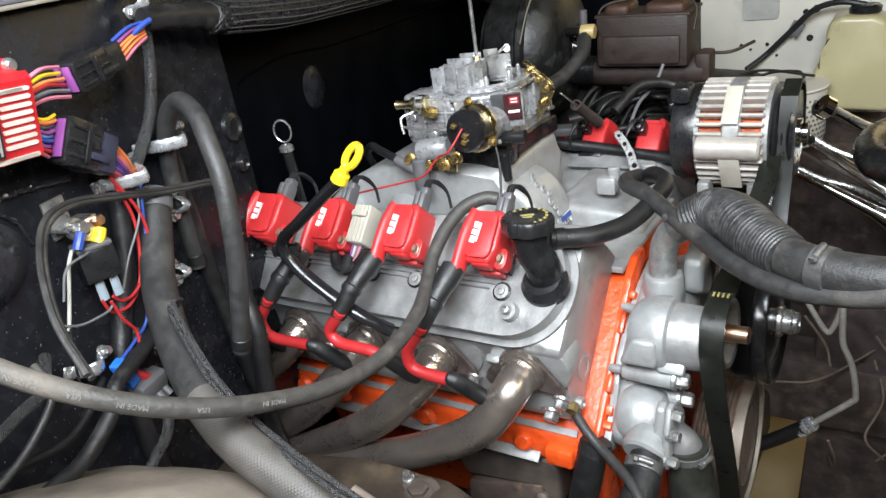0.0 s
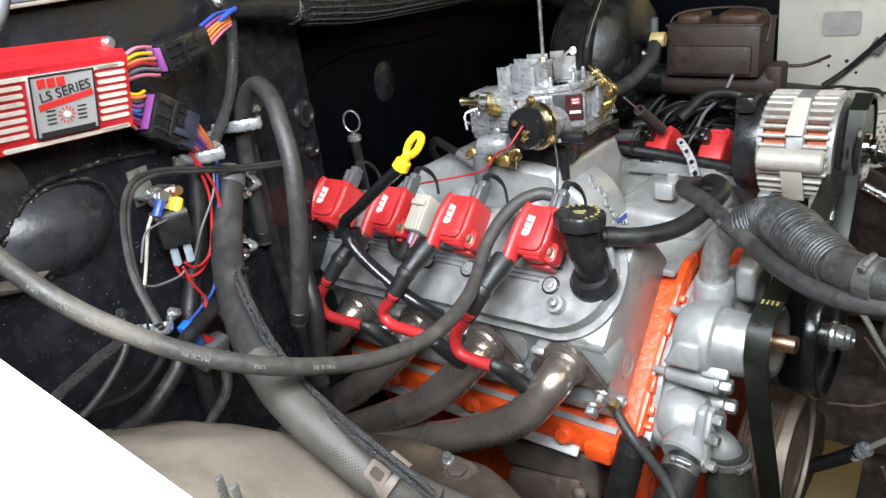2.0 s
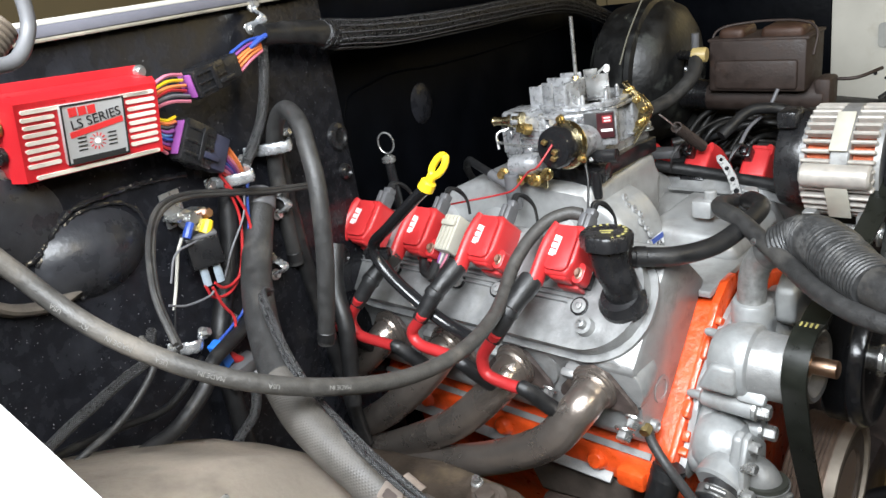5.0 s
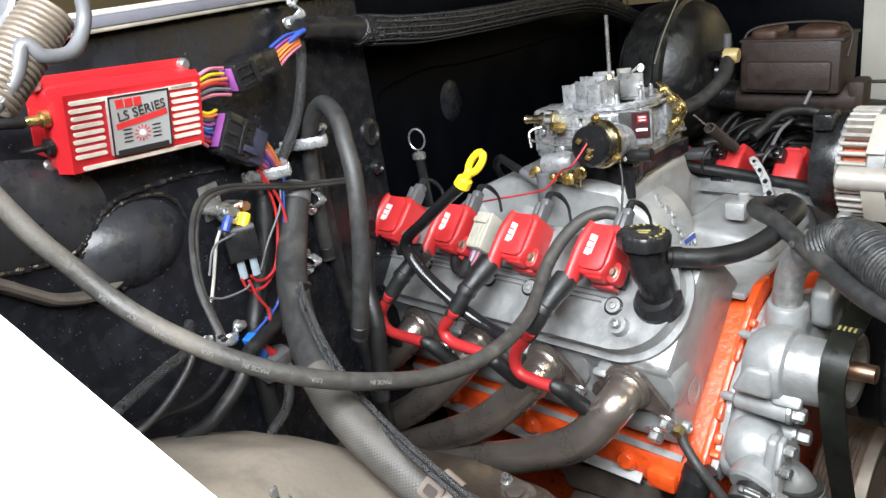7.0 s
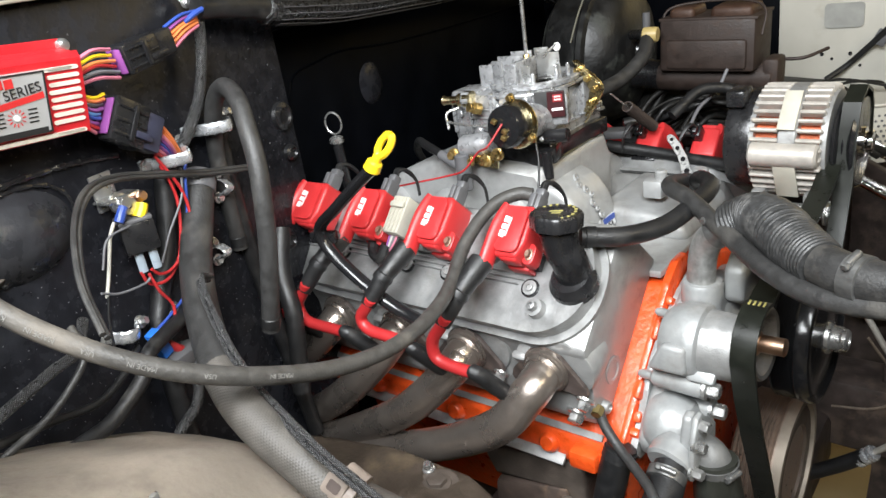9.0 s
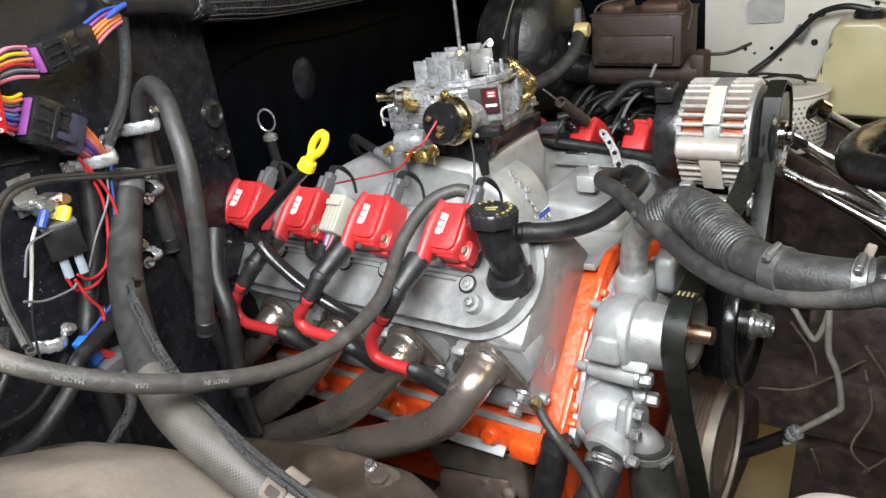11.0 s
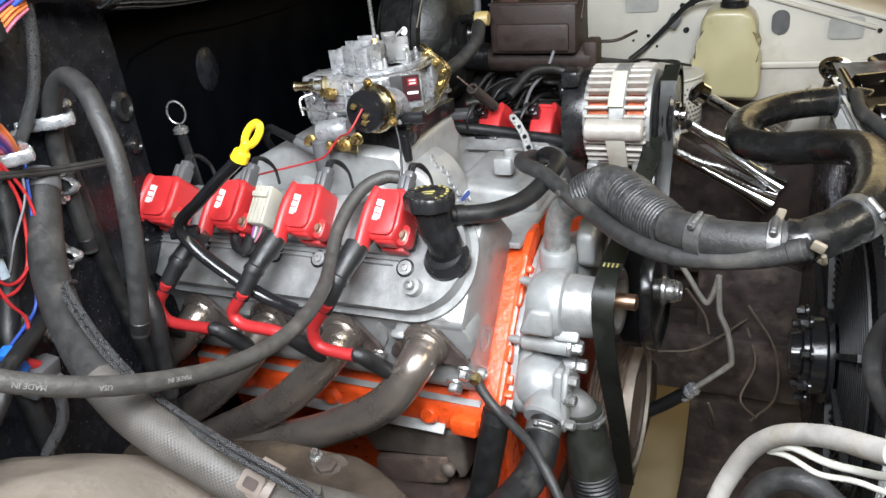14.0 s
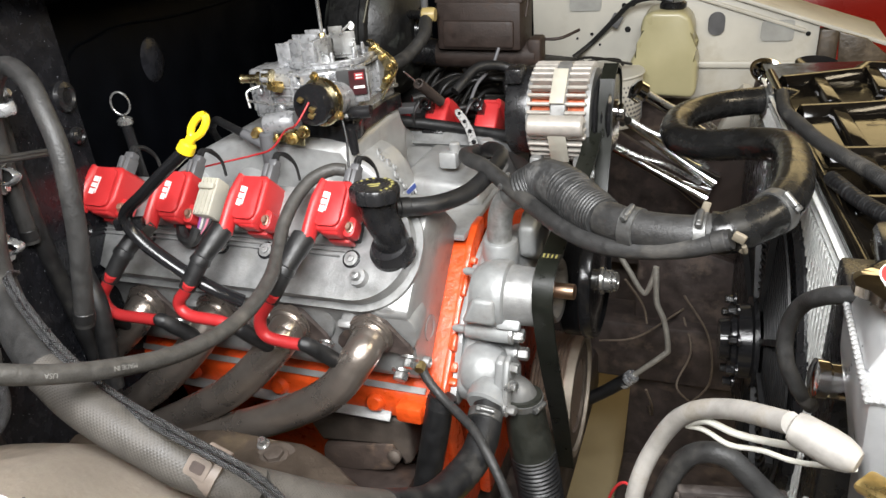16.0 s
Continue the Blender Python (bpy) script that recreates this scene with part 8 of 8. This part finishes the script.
part("valve_elbow", lathe(bmesh.new(), fit + V((0.008, -0.004, 0.0)), (1, 0.1, -0.05), [(0, 0.0115), (0.002, 0.013), (0.022, 0.013), (0.025, 0.0115)], 20), mat("tan_plastic", (0.42, 0.32, 0.13), 0.4), bo)
part("elbow_spigot", cyl(bmesh.new(), fit + V((0.012, 0, 0.01)), fit + V((0.013, 0, 0.036)), 0.0065), GREYP, bo)
hose("brake_vacuum_hose", [fit + V((0.016, -0.006, -0.006)), (0.024, 0.315, 1.082), (0.01, 0.265, 1.058), (-0.004, 0.2, 1.05), (-0.01, 0.13, 1.042), (-0.01, 0.085, 1.036)], 0.0118, RUBBERG, "dusty grey vacuum hose from the brake booster", seg=16)
mc = thing("master_cylinder", (0.1, 0.47, 0.99), "rusty brown cast-iron brake master cylinder with spring bail", "master cylinder")
MM = frame_of(V((0.098, 0.45, 1.075)), V((1, 0.02, -0.03)), V((0, 0, 1)))
bm = bmesh.new()
MR = MM.to_3x3()
box(bm, MM @ V((0, 0.006, 0)), (0.162, 0.088, 0.1), MR, 0.006)
box(bm, MM @ V((0.0, -0.008, 0.036)), (0.138, 0.05, 0.04), MR, 0.006)
cyl(bm, MM @ V((-0.1, -0.056, -0.0)), MM @ V((0.105, -0.056, -0.0)), 0.027, seg=22, ch=0.004)
box(bm, MM @ V((0.1, -0.046, -0.0)), (0.026, 0.05, 0.05), MR, 0.006)
part("body", bm, RUST, mc)
for x, w in ((-0.048, 0.045), (0.036, 0.07)):
    part("lid_dome", box(bmesh.new(), MM @ V((x, 0.056, 0)), (w, 0.024, 0.07), MR, 0.009, 3), mat("rusty_lid", (0.055, 0.028, 0.018), 0.55, 0.2, 0.25, 40, 0.2, 200), mc)
part("gasket", box(bmesh.new(), MM @ V((0, 0.05, 0)), (0.166, 0.005, 0.096), MR, 0.001), RUST, mc)
part("bail", tube(bmesh.new(), [MM @ V((-0.085, 0.02, 0.03)), MM @ V((-0.078, 0.062, 0.02)), MM @ V((-0.03, 0.072, 0.0)), MM @ V((0.05, 0.072, 0.0)), MM @ V((0.084, 0.058, 0.01)), MM @ V((0.086, 0.02, 0.03))], 0.0022, 8, 6), RUST, mc)
part("brake_line", tube(bmesh.new(), [MM @ V((0.1, -0.03, -0.02)), MM @ V((0.14, -0.028, -0.02)), MM @ V((0.17, -0.02, -0.06))], 0.003, 8, 5), RUST, mc)
part("flange", cyl(bmesh.new(), MM @ V((-0.17, -0.05, 0)), MM @ V((-0.095, -0.055, 0)), 0.03, 0.026, 20), BLACK, mc)

# ---------- far inner fender: holes, washer bottle, horns ----------
# Flat grey plates paint the shaded recesses onto the white wall.
for (x, z), (w, h) in (((0.21, 1.045), (0.075, 0.05)), ((0.637, 0.968), (0.068, 0.045))):
    m = frame_of(V((x, 0.893, z)), V((1, 0, 0)), V((0, 0, 1)))
    part("window_opening", prism(bmesh.new(), rounded(w, h, 0.008, 3), m, 0.003), mat("recess_shade_grey", (0.33, 0.33, 0.31), 0.6), far)
m = frame_of(V((0.508, 0.893, 0.985)), V((1, 0, 0)), V((0, 0, 1)))
part("window_opening", prism(bmesh.new(), rounded(0.036, 0.052, 0.017, 6), m, 0.003), GREYP, far)
# Flat black discs put the shade of the holes onto the solid wall.
for x, z, r in [(0.3, 1.03, 0.006), (0.32, 1.035, 0.008), (0.31, 0.975, 0.007), (0.36, 0.945, 0.006), (0.17, 0.965, 0.004), (0.19, 0.955, 0.003), (0.225, 0.965, 0.004), (0.245, 0.94, 0.003), (0.7, 0.96, 0.005), (0.42, 1.05, 0.005)]:
    part("hole", lathe(bmesh.new(), (x, 0.8945, z), (0, -1, 0), [(0, r), (0.002, r), (0.0021, 0.0005)], 12), BLACK, far)
part("upper_flange", box(bmesh.new(), (0.4, 0.892, 1.065), (0.62, 0.012, 0.008), Matrix.Rotation(0.322, 3, "Y"), 0.002), WHITEOLD, far)
part("stamped_ridge", box(bmesh.new(), (0.4, 0.891, 0.893), (0.64, 0.014, 0.016), bevel=0.005), WHITEOLD, far)
wb = thing("washer_bottle", (0.4, 0.83, 0.84), "yellowed plastic washer bottle with black cap and hose", "washer bottle")
bm = bmesh.new()
prism(bm, [(0.328, 0.85), (0.47, 0.842), (0.478, 0.86), (0.476, 0.925), (0.462, 0.95), (0.466, 0.99), (0.455, 1.02), (0.435, 1.032), (0.375, 1.034), (0.356, 1.024), (0.35, 0.995), (0.355, 0.965), (0.335, 0.935), (0.323, 0.9)], Matrix(((1, 0, 0, 0), (0, 0, -1, 0.882), (0, 1, 0, 0), (0, 0, 0, 1))), 0.1, 0.014, 4)
part("bottle", bm, TANK, wb)
part("cap", lathe(bmesh.new(), (0.415, 0.83, 1.03), (0, 0, 1), [(0, 0.024), (0.004, 0.029), (0.014, 0.029), (0.018, 0.024)], 24), BLACK, wb)
part("hose", tube(bmesh.new(), [(0.415, 0.83, 1.047), (0.37, 0.835, 1.055), (0.32, 0.85, 1.04), (0.27, 0.87, 0.99), (0.225, 0.88, 0.945), (0.19, 0.85, 0.92)], 0.0062, 10, 8), RUBBER, wb)
part("hose_clip", box(bmesh.new(), (0.285, 0.87, 1.0), (0.025, 0.01, 0.03), Matrix.Rotation(0.5, 3, "Y"), 0.002), GREYP, wb)
ac = thing("filter_canister", (0.29, 0.72, 0.8), "off-white round canister with a perforated metal side", "canister")
part("body", lathe(bmesh.new(), (0.285, 0.73, 0.8), (0, 0, 1), [(0, 0.075), (0.003, 0.078), (0.11, 0.082), (0.115, 0.086), (0.118, 0.084), (0.119, 0.001)], 36), WHITEOLD, ac)
bm = bmesh.new()
for k in range(48):
    for j in range(9):
        a = 2 * math.pi * (k + 0.5 * (j % 2)) / 48
        lathe(bm, (0.285 + 0.0795 * math.cos(a), 0.73 + 0.0795 * math.sin(a), 0.815 + 0.01 * j), (math.cos(a), math.sin(a), 0), [(0, 0.0028), (0.002, 0.0026)], 6)
tagged(part("perforation", bm, GREYP, ac), kind="stuff")
part("lid_bracket", box(bmesh.new(), (0.27, 0.69, 0.925), (0.05, 0.02, 0.006), Matrix.Rotation(0.6, 3, "Z"), 0.001), GREYP, ac)
for pts in ([(0.2, 0.6, 0.935), (0.26, 0.66, 0.955), (0.31, 0.72, 0.945), (0.32, 0.75, 0.925)], [(0.18, 0.58, 0.95), (0.25, 0.65, 0.965), (0.34, 0.74, 0.93)]):
    hose("thin_line", pts, 0.0028, RUBBER, "thin dark line over the canister", "line", seg=8)
for k, (A, B, r1) in enumerate((((0.35, 0.45, 0.905), (0.532, 0.45, 0.775), 0.02), ((0.4, 0.47, 0.935), (0.56, 0.56, 0.8), 0.018), ((0.345, 0.42, 0.85), (0.52, 0.42, 0.755), 0.018))):
    A, B = V(A), V(B)
    horn = thing("chrome_horn", A, "chrome trumpet air horn by the alternator", "horn", "air horns")
    d = B - A
    part("trumpet", lathe(bmesh.new(), A, d, [(0, 0.008), (d.length * 0.3, 0.008), (d.length * 0.75, 0.011), (d.length, r1 + 0.004)], 22), CHROME, horn)
    part("driver", lathe(bmesh.new(), A - d.normalized() * 0.03, d, [(0, 0.014), (0.004, 0.02), (0.02, 0.021), (0.026, 0.016), (0.032, 0.009)], 20), CHROME, horn)
    S = V((0, -0.01, 0.012))
    part("air_line", tube(bmesh.new(), [A + S, A.lerp(B, 0.3) + S * 1.4, A.lerp(B, 0.6) + S * 1.8 + V((0, 0, 0.01)), B + V((-0.01, 0, 0.03))], 0.0045, 8, 6), STEEL, horn)
bm = prism(bmesh.new(), [(0.3, 0.84), (0.52, 0.7), (0.62, 0.72), (0.62, 0.5), (0.3, 0.5)], Matrix(((1, 0, 0, 0), (0, 0, -1, 0.62), (0, 1, 0, 0), (0, 0, 0, 1))), 0.015, 0.004)
solid("splash_panel", bm, GRIME, "grimy brown steel splash panel behind the horns", "panel", kind="structure")
bm = prism(bmesh.new(), [(0.56, 0.95), (0.66, 0.96), (0.66, 0.5), (0.52, 0.5), (0.5, 0.75)], Matrix(((1, 0, 0, 0), (0, 0, -1, 0.48), (0, 1, 0, 0), (0, 0, 0, 1))), 0.012, 0.003)
solid("radiator_bracket", bm, RUST, "rusty brown radiator side bracket", "bracket", kind="structure")
bm = box(bmesh.new(), (0.58, 0.47, 0.9), (0.07, 0.05, 0.1), Matrix.Rotation(0.4, 3, "Y"), 0.01)
solid("hose_guard", bm, WHITEOLD, "scuffed white plastic guard by the radiator hose", "guard")

# wiring and pipes between the engine and the far side
for pts, r, c, lbl in (
        ([(0.1, 0.25, 1.0), (0.13, 0.3, 1.03), (0.18, 0.33, 1.02), (0.2, 0.28, 1.0)], 0.009, "black", "black wiring loop behind the far coils"),
        ([(0.05, 0.3, 0.98), (0.1, 0.36, 0.99), (0.18, 0.36, 1.0), (0.25, 0.3, 1.0)], 0.007, "black", "black wiring loop behind the far coils"),
        ([(0.12, 0.26, 0.97), (0.125, 0.3, 1.0), (0.14, 0.34, 1.02), (0.15, 0.36, 1.05)], 0.003, "grey", "grey wire behind the far coils"),
        ([(-0.02, 0.4, 0.9), (0.06, 0.42, 0.95), (0.15, 0.4, 0.97), (0.24, 0.36, 0.99)], 0.006, "black", "black cable under the master cylinder"),
        ([(-0.1, 0.28, 0.9), (0.0, 0.32, 0.93), (0.08, 0.3, 0.95), (0.17, 0.26, 0.96)], 0.012, "black", "black cable under the master cylinder"),
        ([(0.03, 0.16, 0.975), (0.1, 0.17, 0.965), (0.2, 0.165, 0.955), (0.26, 0.15, 0.95)], 0.009, "black", "black wiring loom along the far coils"),
        ([(0.04, 0.2, 1.0), (0.06, 0.215, 1.0), (0.08, 0.22, 0.985)], 0.008, "black", "short black hose at the far coils")):
    hose("wiring_loom", pts, r, WIREC[c], lbl, "wiring", seg=10)
bm = box(bmesh.new(), (0.04, 0.18, 0.99), (0.045, 0.03, 0.014), Matrix.Rotation(0.3, 3, "Z"), 0.004)
solid("harness_plug", bm, GREYP, "small grey harness plug behind the carburettor", "connector")
bm = box(bmesh.new(), (0.2, 0.33, 0.99), (0.07, 0.05, 0.02), Matrix.Rotation(0.35, 3, "Z"), 0.004)
solid("harness_plug", bm, BLACK, "flat black harness plug under the master cylinder", "connector")
# Oversized dark block added to fill the shaded space under the master cylinder.
bm = box(bmesh.new(), (0.06, 0.6, 0.86), (0.44, 0.22, 0.24), Matrix.Rotation(0.1, 3, "Y"), 0.05)
# Near-black clutter colour: the shade under the master cylinder is put into it.
TANGLE = mat("shade_dark_clutter", (0.006, 0.0055, 0.005), 0.55, 0, 0.3, 60, 0.1, 300, dirt=(0.03, 0.025, 0.02), dscale=30, damt=0.15)
rt = random.Random(21)
for k in range(16):
    x, y, z = rt.uniform(-0.02, 0.16), rt.uniform(0.28, 0.46), rt.uniform(0.93, 0.985)
    pts = [(x - 0.06, y - 0.05, 0.9)]
    for j in range(5):
        pts.append((x + 0.042 * j - 0.02, y + rt.uniform(-0.05, 0.05) + 0.012 * j, z + rt.uniform(-0.012, 0.022)))
    pts.append((x + 0.22, y + 0.08, 0.9))
    hose("wiring_loom", pts, rt.choice((0.0028, 0.004, 0.0055, 0.0075)), TANGLE, "near-black wiring tangled under the master cylinder, shade in its colour", "wiring", seg=8, n=6)
solid("steering_box", bm, TANGLE, "enlarged dark steering box filling the shaded space below the master cylinder", "steering box")

# ---------- low things in front of the engine ----------
ps = [(0.42, 0.25, 0.449), (0.474, 0.25, 0.507), (0.481, 0.25, 0.525), (0.472, 0.25, 0.58), (0.457, 0.25, 0.618), (0.454, 0.25, 0.66), (0.452, 0.252, 0.69)]
branch = [(0.452, 0.252, 0.69), (0.446, 0.256, 0.66), (0.436, 0.258, 0.632), (0.425, 0.258, 0.64), (0.405, 0.258, 0.675), (0.39, 0.258, 0.7)]
pl = thing("power_steering_line", ps[0], "bare steel fluid line with crimped hose end", "line")
PIPE = mat("greyed_steel_line", (0.36, 0.34, 0.3), 0.42, 0.3, 0.2, 60, 0.15, 300, dirt=(0.14, 0.11, 0.08), dscale=30, damt=0.25)
part("pipe", tube(bmesh.new(), ps, 0.0052, 12, 6), PIPE, pl)
part("return_pipe", tube(bmesh.new(), branch, 0.0048, 12, 6), PIPE, pl)
for k in range(3):
    p = V(ps[0]) + (V(ps[0]) - V(ps[1])).normalized() * (0.006 + 0.012 * k)
    part("crimp", lathe(bmesh.new(), p, V(ps[1]) - V(ps[0]), [(0, 0.011), (0.002, 0.0135), (0.009, 0.0135), (0.011, 0.011)], 16), ZINC, pl)
part("rubber_end", tube(bmesh.new(), [(0.41, 0.25, 0.44), (0.36, 0.245, 0.4), (0.3, 0.23, 0.37), (0.22, 0.2, 0.38)], 0.0125, 12, 6), RUBBER, pl)
LOWWIRE = mat("grimy_wire", (0.13, 0.1, 0.075), 0.55, 0, 0.3, 60, 0)
for k, pts in enumerate(([(0.40, 0.25, 0.66), (0.43, 0.27, 0.6), (0.44, 0.27, 0.56)], [(0.35, 0.28, 0.5), (0.42, 0.31, 0.5), (0.5, 0.402, 0.52)], [(0.5, 0.402, 0.5), (0.52, 0.34, 0.46), (0.5, 0.28, 0.42), (0.53, 0.28, 0.38)], [(0.44, 0.402, 0.26), (0.455, 0.3, 0.32), (0.46, 0.23, 0.4), (0.45, 0.2, 0.46)], [(0.5, 0.35, 0.58), (0.55, 0.34, 0.5), (0.56, 0.33, 0.4), (0.52, 0.32, 0.34)])):
    hose("thin_wire", pts, 0.0022, LOWWIRE, "thin grimy wire low in the bay", "wire", seg=8)
bm = prism(bmesh.new(), [(0.385, 0.02), (0.64, 0.02), (0.64, 0.3), (0.62, 0.62), (0.5, 0.66), (0.405, 0.62), (0.4, 0.3)], Matrix(((1, 0, 0, 0), (0, 0, -1, 0.42), (0, 1, 0, 0), (0, 0, 0, 1))), 0.02, 0.006)
box(bm, (0.54, 0.2, 0.1), (0.3, 0.44, 0.04), None, 0.01)
solid("inner_panel", bm, GRIME, "oily brown lower body panel behind the pulleys", "panel", kind="structure")
BROWNIRON = mat("brown_oily_iron", (0.075, 0.06, 0.05), 0.5, 0.1, 0.3, 40, 0.5, 140, dirt=(0.13, 0.095, 0.065), dscale=18, damt=0.28)
mount = thing("engine_mount", (0.14, -0.27, 0.6), "rusty brown engine mount bracket bolted to the block", "engine mount")
part("top_bar", prism(bmesh.new(), [(0.034, 0.672), (0.09, 0.71), (0.178, 0.704), (0.187, 0.694), (0.187, 0.63), (0.172, 0.62), (0.168, 0.668), (0.05, 0.638)], Matrix(((1, 0, 0, 0), (0, 0, -1, -0.2), (0, 1, 0, 0), (0, 0, 0, 1))), 0.056, 0.007, 3), BROWNIRON, mount)
part("pad", prism(bmesh.new(), [(0.05, 0.634), (0.165, 0.662), (0.16, 0.612), (0.045, 0.585)], Matrix(((1, 0, 0, 0), (0, 0, -1, -0.21), (0, 1, 0, 0), (0, 0, 0, 1))), 0.05, 0.008, 2), mat("rusty_pad", (0.06, 0.042, 0.034), 0.65, 0.0, 0.3, 40, 0.4, 160, dirt=(0.2, 0.13, 0.085), dscale=22, damt=0.3), mount)
part("horn", box(bmesh.new(), (0.11, -0.25, 0.57), (0.15, 0.12, 0.06), None, 0.012), RUST, mount)
part("mount_bolt", lathe(bmesh.new(), (0.164, -0.258, 0.642), (0, -1, 0.2), [(0, 0.0095), (0.006, 0.0095), (0.009, 0.006), (0.01, 0.001)], 20), BROWNIRON, mount)
part("bolt_washer", lathe(bmesh.new(), (0.085, -0.402, 0.746), (0, 0, 1), [(0, 0.026), (0.003, 0.025), (0.004, 0.014)], 24), BROWNIRON, wheelhouse)
part("flange_bolt", bolt(bmesh.new(), (0.085, -0.402, 0.749), (0, 0, 1), 0.012, 0.007), BROWNIRON, wheelhouse)
part("flange_nut", bolt(bmesh.new(), (0.062, -0.388, 0.75), (0, -0.2, 1), 0.0055, 0.009), STEEL, wheelhouse)
for x in (0.172, 0.188):
    part("clip_prong", box(bmesh.new(), (x, -0.725, 1.012), (0.004, 0.006, 0.03), None, 0.0015), STEEL, wheelhouse)

# ---------- hood hinge ----------
hinge = thing("hood_hinge", fw(-0.36, 1.23, 0.1), "dark steel hood hinge with a large coil spring", "hood hinge")
S0, S1 = fw(-0.292, 1.288, 0.115), fw(-0.232, 1.336, 0.115)
ax = (S1 - S0).normalized()
e1 = ax.cross(V((0, 0, 1))).normalized()
e2 = ax.cross(e1)
part("coil_spring", tube(bmesh.new(), [S0.lerp(S1, k / 260) + e1 * (0.0165 * math.cos(k * 0.42)) + e2 * (0.0165 * math.sin(k * 0.42)) for k in range(261)], 0.0022, 7, 1, smooth=False), mat("tan_spring_steel", (0.17, 0.14, 0.11), 0.45, 0.3, 0.2, 60), hinge)
part("link", tube(bmesh.new(), [fw(-0.35, 1.25, 0.11), fw(-0.285, 1.292, 0.128), fw(-0.266, 1.318, 0.13), fw(-0.256, 1.309, 0.134), fw(-0.236, 1.309, 0.134), fw(-0.219, 1.324, 0.13), fw(-0.214, 1.342, 0.13), fw(-0.215, 1.38, 0.13)], 0.0052, 12, 6), GREYP, hinge)
part("arm", tube(bmesh.new(), [fw(-0.3, 1.31, 0.1), fw(-0.275, 1.325, 0.1), fw(-0.25, 1.345, 0.1), fw(-0.24, 1.38, 0.1)], 0.011, 10, 6, flat=0.5), GREYP, hinge)
part("mounting_plate", box(bmesh.new(), fw(-0.36, 1.26, 0.1), (0.05, 0.03, 0.08), None, 0.006), GRIME, hinge)
